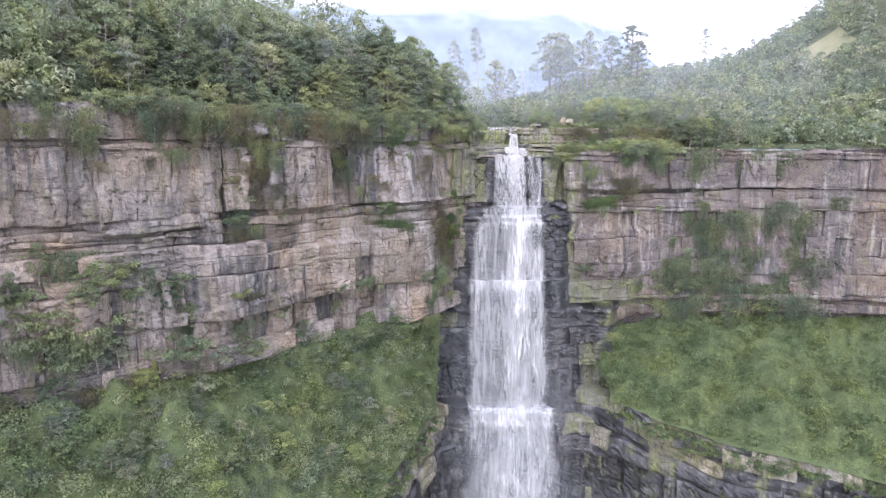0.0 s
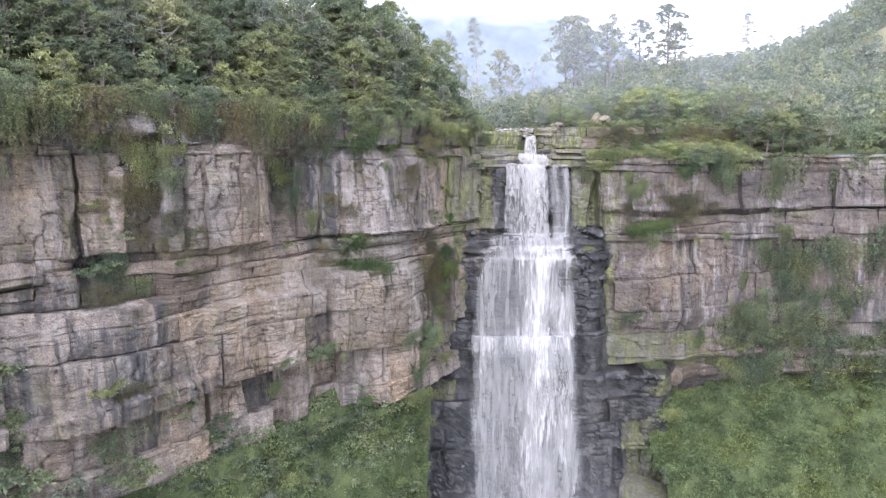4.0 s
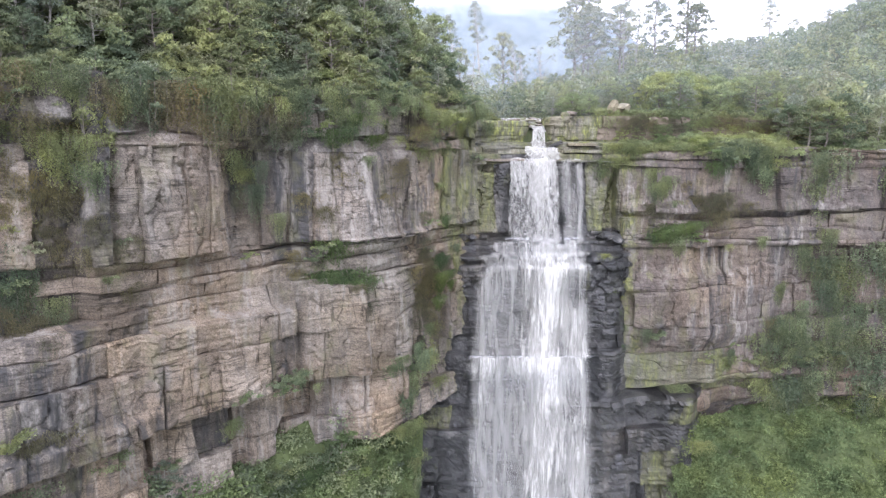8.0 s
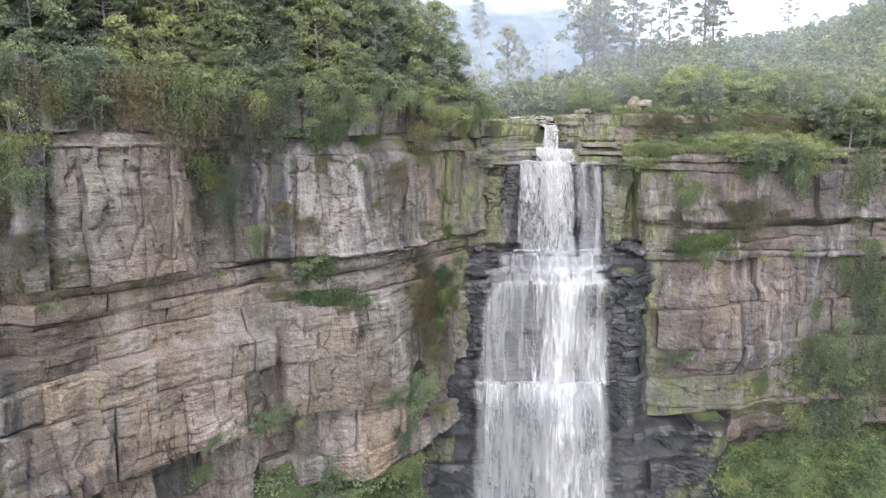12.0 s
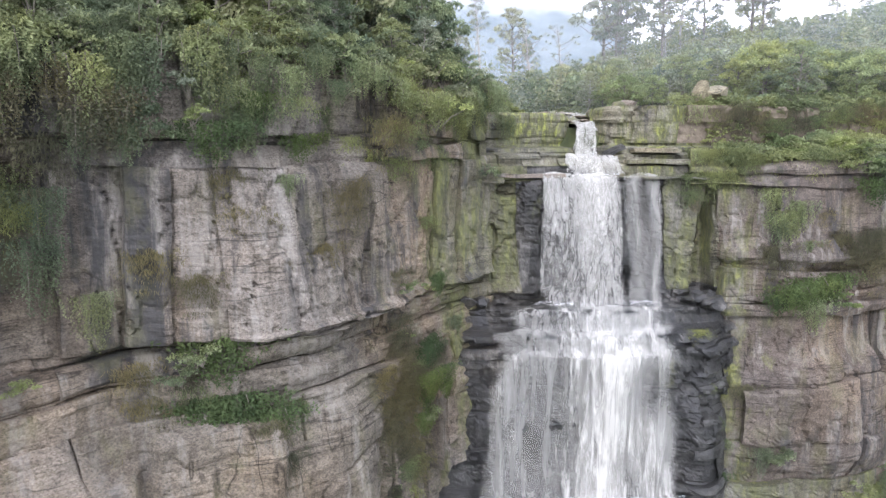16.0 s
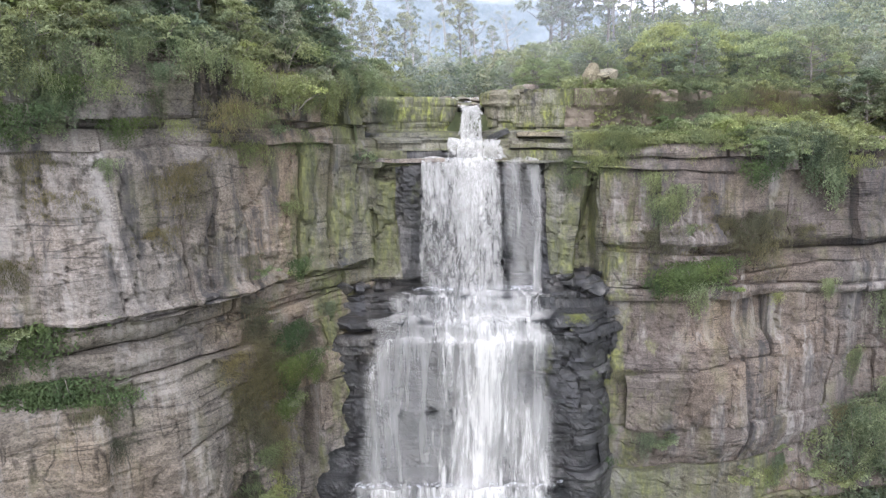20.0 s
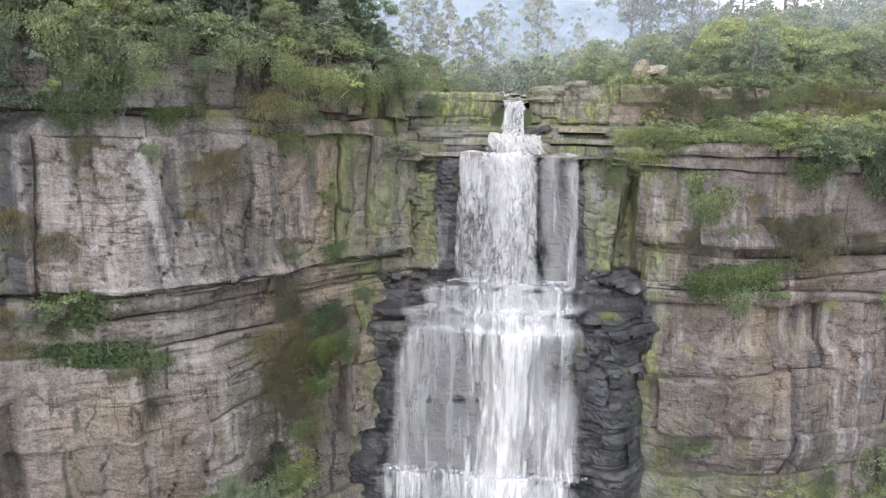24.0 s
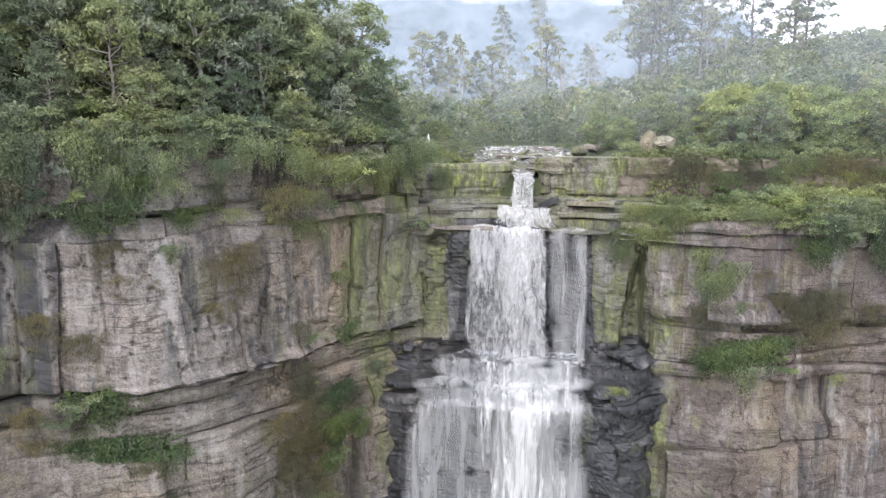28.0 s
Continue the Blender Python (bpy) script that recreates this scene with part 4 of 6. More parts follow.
def block(name, x0, x1, y0, y1, z0, z1, mat, label, cat, seed):
    """A roughly squared, worn slab of stone."""
    n = 14
    g = Gather()
    u = np.linspace(0, 1, n)
    A, B = np.meshgrid(u, u, indexing="ij")
    for px, py, pz in ((A, B, 0 * A + 1), (B, A, 0 * A), (A, 0 * A, B), (B, 0 * A + 1, A), (0 * A, B, A), (0 * A + 1, A, B)):
        X, Y, Z = x0 + (x1 - x0) * px, y0 + (y1 - y0) * py, z0 + (z1 - z0) * pz
        k = 0.12
        g.add(np.stack([X + k * vnoise(X * 0.7, Y * 0.9, Z, seed), Y + k * 2 * vnoise(X * 0.6, Y, Z * 0.8, seed + 1), Z + k * vnoise(X * 0.5, Y * 0.5, Z, seed + 2)], -1).reshape(-1, 3), grid_faces(n, n))
    ob = new(name, g.mesh(name, mat))
    return tagged(ob, label, cat)


rub = random.Random(77)
for k in range(26):
    left = k % 2 == 0
    x, y = (rub.uniform(4.5, 11), rub.uniform(193.2, 195.8)) if left else (rub.uniform(28.5, 34), rub.uniform(193.4, 196))
    sz = rub.uniform(0.5, 1.5)
    boulder((x, y, -14.85), (sz * 1.3, sz, sz * 0.75), ROCK_WET, 100 + k, "black wet boulder on the ledge beside the falls")


block("stone_slab", -1.3, 1.3, -0.7, 0.7, -0.2, 0.2, ROCK_WET, "dark tilted slab lying beside the outlet", "stone slab", 9).matrix_basis = pose(23.5, 199.7, 1.75, 12, -27, 0)
block("stone_slab", 7.6, 17.2, 195.7, 198.4, -1.15, -0.72, ROCK_PALE, "pale flat rock shelf forming the lip beside the falls", "stone slab", 8)
block("stone_slab", 25.6, 30.9, 198.2, 200.6, 1.55, 1.98, ROCK_TAN, "long pale flat stone slab on the ledges", "stone slab", 5)
block("stone_slab", 24.6, 32.0, 197.4, 199.4, 0.25, 0.72, ROCK_MOSS, "mossy flat stone slab above the lip", "stone slab", 6)


# ---- plants ----
def tube(g, pts, radii, sides=6):
    pts = np.asarray(pts, float)
    rings = []
    for i, p in enumerate(pts):
        t = pts[min(i + 1, len(pts) - 1)] - pts[max(i - 1, 0)]
        t = t / (np.linalg.norm(t) + 1e-9)
        a = np.cross(t, (0.31, 0.77, 0.2))
        a /= np.linalg.norm(a) + 1e-9
        b = np.cross(t, a)
        ang = np.arange(sides) * 2 * math.pi / sides
        rings.append(p + radii[i] * (np.cos(ang)[:, None] * a + np.sin(ang)[:, None] * b))
    V = np.concatenate(rings)
    q = np.arange(sides)
    F = np.concatenate([np.stack([r * sides + q, r * sides + (q + 1) % sides, (r + 1) * sides + (q + 1) % sides, (r + 1) * sides + q], 1) for r in range(len(pts) - 1)])
    g.add(V, F)


def tree(name, seed, height, spread, trunk_r, clumps, per, leaf, mat, bark, label, low=0.35, sparse=False, cr=(0.8, 1.5)):
    """A tree: trunk with limbs, and a crown of leaf clumps at the limbs' ends."""
    rng = np.random.default_rng(seed)
    root = thing(name, (0, 0, 0), label, "tree")
    wood, crown = Gather(), Gather()
    bend = rng.normal(size=2) * height * 0.05
    zs = np.linspace(-1.0, height * 0.92, 8)
    axis = np.stack([bend[0] * (zs / height) ** 2 + 0.1 * rng.normal(size=8), bend[1] * (zs / height) ** 2 + 0.1 * rng.normal(size=8), zs], 1)
    tube(wood, axis, np.linspace(trunk_r, trunk_r * 0.22, 8))
    for k in range(clumps):
        f = low + (1 - low) * (k + rng.uniform(0, 1)) / clumps
        base = np.array([np.interp(f * height * 0.85, zs, axis[:, i]) for i in range(3)])
        ang = k * 2.4 + rng.uniform(-0.5, 0.5)
        shape = math.sin(math.pi * min(1, 0.22 + 0.8 * (f - low) / (1 - low))) ** 0.6
        reach = spread * shape * rng.uniform(0.4, 1.0)
        end = base + np.array([math.cos(ang) * reach, math.sin(ang) * reach, reach * rng.uniform(0.0, 0.45) + height * 0.05])
        mid = (base + end) / 2 + np.array([0, 0, -0.1 * reach])
        if reach > 0.5:
            tube(wood, [base, mid, end], [trunk_r * 0.35, trunk_r * 0.22, trunk_r * 0.1], 4)
        r = rng.uniform(*cr)
        c, d = clump(rng, end, (r, r, r * 0.8), int(per * (0.7 + 0.6 * rng.random())))
        crown.add(*leaf_quads(c, d + np.array([0, 0, 0.5]), leaf, rng, 0.35 if sparse else 0.0))
    part("trunk", wood.mesh("trunk", bark, True), root)
    part("crown", crown.mesh("crown", mat), root)
    return root


def shrub(name, seed, size, n, leaf, mat, label, droop=0.0, flat=0.75):
    rng = np.random.default_rng(seed)
    root = thing(name, (0, 0, 0), label, "shrub")
    g, wood = Gather(), Gather()
    for k in range(9):
        c = rng.normal(size=3) * size * np.array([0.45, 0.45, 0.26]) + np.array([0, 0, size * 0.45])
        r = size * rng.uniform(0.28, 0.58)
        p, d = clump(rng, c, (r, r, r * flat), n // 9)
        g.add(*leaf_quads(p, d + np.array([0, 0, 0.4]), leaf, rng, droop))
        tube(wood, [(0, 0, -0.6), tuple(c * 0.5), tuple(c)], [0.06, 0.045, 0.02], 4)
    part("foliage", g.mesh("foliage", mat), root)
    part("stem", wood.mesh("stem", BARK, True), root)
    return root


def hanging(name, seed, width, length, n, mat, label, cat="hanging plant", blade=0.05):
    """Blades that hang down a rock face; the face is behind it (+y)."""
    rng = np.random.default_rng(seed)
    root = thing(name, (0, 0, 0), label, cat)
    tuft = rng.normal(size=(170, 2)) * np.array([width * 0.42, length * 0.36])
    pick = rng.integers(0, 170, n)
    x = tuft[pick, 0] + rng.normal(size=n) * 0.3
    z0 = -np.abs(tuft[pick, 1]) + rng.normal(size=n) * 0.12
    ln = length * rng.uniform(0.04, 0.12, n)
    y0 = rng.uniform(-0.25, 0.3, n)
    out = rng.uniform(0.05, 0.4, n)
    lean = rng.normal(size=n) * 0.5
    w = blade * rng.uniform(0.5, 1.4, n)
    rows = []
    for k, (fo, fz, fw) in enumerate(((0, 0.0, 1.0), (1.1, -0.3, 1.0), (0.8, -1.0, 0.15))):
        px, py, pz = x + lean * ln * -fz, y0 - out * fo, z0 + ln * fz + (0.3 * out if k == 1 else 0)
        rows += [np.stack([px - w * fw, py, pz], 1), np.stack([px + w * fw, py, pz], 1)]
    V = np.stack(rows, 1).reshape(-1, 3)
    b = np.arange(n)[:, None] * 6
    F = np.concatenate([b + np.array([[0, 1, 3, 2]]), b + np.array([[2, 3, 5, 4]])])
    part("blade", mesh_of("blade", V, F, mat), root, kind="stuff")
    return root


def vines(name, seed, width, length, strands, mat, label, leaf=0.17, gap=0.16):
    """A leafy curtain trailing down a face; the face is behind it (+y)."""
    rng = np.random.default_rng(seed)
    root = thing(name, (0, 0, 0), label, "vines")
    pts = []
    for k in range(strands):
        x = rng.normal() * width * 0.36
        ln = length * rng.uniform(0.25, 1.0) * math.exp(-2.2 * (x / width) ** 2)
        m = int(ln / gap) + 2
        t = np.linspace(0, 1, m)
        pts.append(np.stack([x + 0.25 * rng.normal() * t + 0.12 * rng.normal(size=m), -0.25 - 0.35 * rng.random() - 0.35 * np.sin(t * 2.6) + 0.1 * rng.normal(size=m), -ln * t + 0.4 * rng.random()], 1))
    P = np.concatenate(pts)
    part("foliage", mesh_of("foliage", *leaf_quads(P, np.tile([0, -0.8, 0.5], (len(P), 1)), leaf, rng, 0.1), mat), root, kind="stuff")
    for p in pts[:4]:
        g = Gather()
        tube(g, p[[0, len(p) // 2, -1]] + np.array([0, 0.15, 0]), [0.035, 0.025, 0.01], 4)
        part("stem", g.mesh("stem", BARK, True), root)
    return root


class Kind:
    """A template that is set down first itself and then as copies."""

    def __init__(self, root):
        self.root, self.free = root, True

    def put(self, x, y, z, scale=1.0, turn=None, rnd=random, tall=1.0, tilt=0.0, group=""):
        turn = rnd.uniform(0, 360) if turn is None else turn
        m = pose(x, y, z, tilt, 0, turn) @ Matrix.Diagonal((scale, scale, scale * tall, 1))
        if self.free:
            self.free = False
            self.root.matrix_basis = m
            ob = self.root
        else:
            ob = copy_thing(self.root, Matrix.Identity(4))
            ob.matrix_basis = m
        if group:
            ob["group"] = group
        return ob


T_DARK = Kind(tree("broadleaf_tree", 1, 11, 3.8, 0.24, 34, 110, 0.275, LEAF_DARK, BARK, "dark green broadleaf tree in dense cliff-top forest", 0.15))
T_MID = Kind(tree("broadleaf_tree", 2, 10, 3.9, 0.22, 32, 110, 0.275, LEAF_MID, BARK, "mid green broadleaf tree with a rounded crown", 0.12))
T_MID2 = Kind(tree("broadleaf_tree", 3, 13, 3.4, 0.24, 34, 109, 0.254, LEAF_MID, BARK_PALE, "tall slender green tree with pale trunk", 0.28))
T_LIGHT = Kind(tree("broadleaf_tree", 4, 8, 3.6, 0.18, 26, 138, 0.254, LEAF_LIGHT, BARK, "light yellow-green young tree on the slope", 0.12))
T_GREY = Kind(tree("broadleaf_tree", 5, 11, 3.2, 0.2, 30, 110, 0.254, LEAF_GREY, BARK_PALE, "grey-green tree with fine pale foliage", 0.15))
T_EUC = Kind(tree("eucalyptus_tree", 6, 24, 3.0, 0.32, 34, 34, 0.42, LEAF_GREY, BARK_PALE, "tall thin eucalyptus with sparse hazy crown", 0.4, True, (0.6, 1.3)))
T_EUC2 = Kind(tree("eucalyptus_tree", 7, 21, 5.0, 0.34, 36, 42, 0.44, LEAF_GREY, BARK, "tall dark eucalyptus standing above the woods", 0.35, True, (0.7, 1.6)))
T_BARE = Kind(tree("bare_tree", 8, 17, 4.2, 0.26, 18, 7, 0.4, LEAF_GREY, BARK_PALE, "thin almost bare pale tree in the mist", 0.4, True, (0.5, 0.9)))
F_DARK = Kind(tree("broadleaf_tree", 31, 11, 3.8, 0.24, 26, 107, 0.279, LEAF_DARK, BARK, "dark green broadleaf tree on the far bank", 0.12))
F_MID = Kind(tree("broadleaf_tree", 32, 10, 3.9, 0.22, 26, 107, 0.279, LEAF_MID, BARK, "mid green rounded tree on the far bank", 0.1))
F_GREY = Kind(tree("broadleaf_tree", 35, 10, 3.6, 0.2, 26, 104, 0.271, LEAF_GREY, BARK_PALE, "grey-green bushy tree on the far bank", 0.1))
F_LIGHT = Kind(tree("broadleaf_tree", 34, 8, 3.7, 0.18, 26, 113, 0.271, LEAF_LIGHT, BARK, "light yellow-green young tree on the slope", 0.1))
S_MID = Kind(shrub("shrub", 11, 1.7, 714, 0.20, LEAF_MID, "dense green shrub growing on the rock"))
S_DARK = Kind(shrub("shrub", 12, 1.8, 714, 0.20, LEAF_DARK, "dark green shrub at the cliff edge"))
S_LIGHT = Kind(shrub("shrub", 13, 1.5, 765, 0.17, LEAF_LIGHT, "bright yellow-green shrub on a ledge"))
S_CARPET = Kind(shrub("shrub", 14, 2.6, 782, 0.32, LEAF_CARPET, "low rounded bright green bush on the slope", 0.0, 0.6))
S_GREY = Kind(shrub("shrub", 15, 1.6, 714, 0.17, LEAF_GREY, "pale grey-green shrub on the cliff edge"))
H_GREEN = Kind(hanging("hanging_grass", 21, 3.2, 3.4, 820, LEAF_GRASS, "green grass hanging from a rock ledge", "hanging plant", 0.026))
H_DRY = Kind(hanging("hanging_grass", 22, 3.0, 4.0, 820, LEAF_DRY, "dry yellowish grass trailing down the cliff", "hanging plant", 0.024))
V_MID = Kind(vines("hanging_vines", 23, 3.8, 5.0, 85, LEAF_MID, "leafy green vines trailing over the edge"))
V_DARK = Kind(vines("hanging_vines", 24, 4.2, 7.0, 80, LEAF_DARK, "dark leafy vines draped down the cliff"))
V_FAR = Kind(vines("hanging_vines", 26, 5.0, 7.5, 52, LEAF_DARK, "dark leafy vines draped down the far cliff", 0.25, 0.3))
V_DRY = Kind(vines("hanging_vines", 27, 4.0, 5.5, 60, LEAF_DRY, "brown half-dry creeper hanging on the cliff", 0.17, 0.22))
V_DRAPE = Kind(vines("hanging_vines", 28, 3.6, 3.8, 110, LEAF_MID, "light green creeper draped over the cliff corner", 0.15, 0.17))
V_CARPET = Kind(vines("hanging_vines", 25, 4.0, 3.6, 120, LEAF_MAT, "thick deep green creeper mat on a ledge", 0.17, 0.16))

rnd = random.Random(4)


def hgt(x, y):
    return float(ground(np.array([x]), np.array([y]))[0])


def canopy(name, spots, seed, mat, label, leaf=0.56, per=170):
    """Many far tree crowns, joined: spots are rows of x, y, z, height, radius."""
    rng = np.random.default_rng(seed)
    g = Gather()
    for x, y, z, h, r in spots:
        for k in range(6):
            f = (k + 0.6) / 6
            rr = r * (0.45 + 0.5 * math.sin(math.pi * min(1, 0.2 + 0.75 * f)))
            a = rng.uniform(0, 6.28)
            c = np.array([x + math.cos(a) * rr * 0.6, y + math.sin(a) * rr * 0.6, z + h * (0.1 + 0.82 * f)])
            p, d = clump(rng, c, (rr * 0.75, rr * 0.75, rr * 0.6), per // 6)
            g.add(*leaf_quads(p, d + np.array([0, 0, 0.5]), leaf, rng))
    tagged(new(name, g.mesh(name, mat)), label, "forest", kind="stuff")


def undergrowth(name, spots, seed, mat, label, leaf=0.2, per=210):
    rng = np.random.default_rng(seed)
    g = Gather()
    for x, y, z, r in spots:
        p, d = clump(rng, np.array([x, y, z]), (r, r, r * 0.8), int(per * r))
        g.add(*leaf_quads(p, d + np.array([0, 0, 0.5]), leaf, rng))
    tagged(new(name, g.mesh(name, mat)), label, "undergrowth", kind="stuff")


def forest_west():
    far = ([], [], [])
    s = RIM.near(-128, 44)
    while s < W1 - 1:
        x, y, nx, ny = (float(v) for v in RIM.at(s))
        close = x > -62
        for d, kinds in ((0.4, (S_MID, S_DARK, S_DARK)), (2.6, (T_MID, T_DARK, S_LIGHT, S_MID)), (5.5, (T_DARK, T_MID, T_GREY, T_MID)), (9.5, (T_DARK, T_MID2, T_MID, T_GREY)), (14, (T_DARK, T_MID2, T_GREY)),
                         (19, ()), (24, ()), (30, ()), (36, ()), (43, ()), (50, ()), (58, ()), (66, ()), (75, ())):
            dd = d + rnd.uniform(-1.2, 1.2)
            px, py = x - nx * dd + rnd.uniform(-1.2, 1.2), y - ny * dd + rnd.uniform(-1.2, 1.2)
            if px > 7.5 and py > 196:
                continue
            z = hgt(px, py) - 0.4
            if kinds and close:
                sc = rnd.uniform(0.8, 1.2) * (0.55 if d == 2.6 else 0.8 if d == 5.5 else 1.0)
                k = rnd.choice(kinds)
                # West of x = -15 darker kinds carry dense shade as well as dark leaves.
                if px > -15 and k is T_DARK:
                    k = rnd.choice((T_MID, T_GREY, T_MID2))
                elif px < -15 and k in (T_MID, T_GREY, T_MID2) and rnd.random() < 0.5:
                    k = T_DARK
                k.put(px, py, z, sc, rnd=rnd, tall=rnd.uniform(0.9, 1.25), group="cliff-top forest")
            else:
                small = 0.5 if d < 4 else 1.0
                far[rnd.choice((0, 1, 1, 2, 2))].append((px, py, z, rnd.uniform(8, 15) * small, rnd.uniform(2.8, 4.2) * (0.6 + 0.4 * small)))
        s += 3.7
    for k, (spots, mat) in enumerate(zip(far, (LEAF_DARK, LEAF_MID, LEAF_GREY))):
        canopy("forest_canopy", spots, 300 + k, mat, "dense mixed green forest covering the steep hillside")


forest_west()
for x, y, sc, k in ((-9, 180, 1.15, T_MID2), (-6, 185, 1.2, T_GREY), (-3.5, 190, 1.05, T_MID), (-11, 186, 1.3, T_MID), (-7, 192, 1.25, T_MID2), (-1, 197, 1.0, T_GREY), (-14, 181, 1.2, T_DARK)):
    k.put(x, y, hgt(x, y) - 0.4, sc, rnd=rnd, tall=1.15, group="cliff-top forest")


def face(s, o):
    x, y, nx, ny = (float(v) for v in RIM.at(s))
    return x + nx * o, y + ny * o, math.degrees(math.atan2(ny, nx)) + 90


def edge_plants():
    s = RIM.near(-74, 104)
    while s < W1 - 1:
        wet = float(face(s, 0)[0]) > -12
        for k, zr, o, p in ((S_DARK, (7.5, 10), 0.3, 0.7), (S_MID, (7, 10), 0.6, 0.7), (V_MID, (7.5, 10.5), 1.0, 0.1 if wet else 0.4), (V_DARK, (8, 11), 0.9, 0.05 if wet else 0.34), (H_DRY, (-1, 6), 1.5, 0.35), (H_GREEN, (0, 6), 1.5, 0.15), (S_LIGHT, (4, 9), 1.0, 0.1),
                            (S_GREY, (5, 9), 1.1, 0.15), (V_MID, (1.5, 6.5), 1.5, 0.12), (V_DRY, (4, 9.5), 1.3, 0.0 if wet or face(s, 0)[0] > -24 else 0.6), (S_DARK, (2, 8), 1.1, 0.0 if wet or face(s, 0)[0] > -24 else 0.6)):
            if rnd.random() < p * (0.12 + float(ss(-0.35, 0.35, vnoise(s * 0.13, k.root.location.z * 0 + o * 9, 0.5, 77)))):
                x, y, turn = face(s + rnd.uniform(-1.7, 1.7), o)
                k.put(x, y, rnd.uniform(*zr), rnd.uniform(0.6, 1.35), turn + rnd.uniform(-25, 25), rnd, group="plants on the cliff edge")
        s += 2.6


edge_plants()


def rim_thicket():
    """Leafy growth that hides the top beds of the west wall, but for the bare block."""
    bush = ([], [])
    s = RIM.near(-50, 130)
    while s < RIM.near(-12, 170):
        x = face(s, 0)[0]
        if not -31.8 < x < -26.0:
            for k, zr, o, p in ((V_DARK, (8.5, 10.5), 1.0, 0.2), (V_MID, (7.5, 10), 1.2, 0.35), (V_DRY, (4, 8), 1.3, 0.3)):
                if rnd.random() < p:
                    px, py, turn = face(s + rnd.uniform(-0.9, 0.9), o)
                    k.put(px, py, rnd.uniform(*zr), rnd.uniform(0.6, 1.1), turn + rnd.uniform(-25, 25), rnd, group="plants on the cliff edge")
            low = 5.5 - 3.0 * float(ss(0.1, 0.6, vnoise(s * 0.2, 4.5, 0.5, 66)))
            for k in range(3):
                px, py, _ = face(s + rnd.uniform(-0.9, 0.9), rnd.uniform(0.4, 1.3))
                bush[rnd.random() < 0.6].append((px, py, rnd.uniform(low, 10), rnd.uniform(0.5, 1.2)))
        s += 1.7
    undergrowth("cliff_edge_bushes", bush[0], 440, LEAF_DARK, "dark leafy bushes leaning over the cliff edge", 0.18, 240)
    undergrowth("cliff_edge_bushes", bush[1], 441, LEAF_MID, "green leafy bushes leaning over the cliff edge", 0.18, 240)


rim_thicket()


def corner_plants():
    """Light green plants draped over the corner between the west cliff and the river, and the thick bushes on the east bench."""
    s = RIM.near(-13, 169)
    while s < RIM.near(8.5, 196.5):
        for k, zr, o, p in ((V_DRAPE, (6.5, 9.5), 1.1, 0.85), (H_GREEN, (3, 8), 1.4, 0.3), (S_CARPET, (7.8, 9), -0.6, 0.4), (H_GREEN, (6.5, 9.3), 0.8, 0.6), (S_GREY, (6, 8.8), 0.6, 0.15)):
            if rnd.random() < p:
                x, y, turn = face(s + rnd.uniform(-1, 1), o)
                k.put(x, y, rnd.uniform(*zr), rnd.uniform(0.55, 1.0) * (0.5 if k is S_CARPET else 1), turn + rnd.uniform(-25, 25), rnd, group="plants draped over the corner")
        s += 1.7
    for i in range(34):
        x, d = rnd.uniform(46.5, 67), rnd.uniform(-0.4, 4.5)
        y = float(np.interp(x, RIM.x[RIM.y > 150], RIM.y[RIM.y > 150])) + d
        rnd.choice((S_MID, S_MID, S_DARK)).put(x, y, hgt(x, y + 0.8) - 0.3 - 1.2 * (d < 0.8) * rnd.random(), rnd.uniform(0.7, 1.2) * (0.7 if i % 4 == 3 else 1), rnd=rnd, group="thick bushes on the bench")
    for i in range(9):
        x, y, turn = face(RIM.near(rnd.uniform(49, 66), 199), rnd.uniform(0.3, 1.0))
        rnd.choice((V_MID, V_MID, V_DARK)).put(x, y, rnd.uniform(0.2, 1.4), rnd.uniform(0.6, 0.9), turn + rnd.uniform(-20, 20), rnd, tall=0.65, group="thick bushes on the bench")
    for i in range(12):
        x, y, turn = face(RIM.near(rnd.uniform(33, 46), 196), rnd.uniform(-1.5, 0.8))
        H_GREEN.put(x, y, rnd.uniform(0.5, 2.2), rnd.uniform(0.6, 1.0), turn + rnd.uniform(-30, 30), rnd, group="grass over the edge of the bench")
    for x, y, sc, k in ((69, 204.5, 0.8, T_DARK), (72.5, 203.6, 0.95, T_DARK), (76, 204, 1.0, T_MID), (80, 205, 1.0, T_DARK), (70.5, 207.5, 0.9, T_GREY)):
        k.put(x, y, hgt(x, y) - 0.3, sc, rnd=rnd, group="woods above the east cliff")


corner_plants()


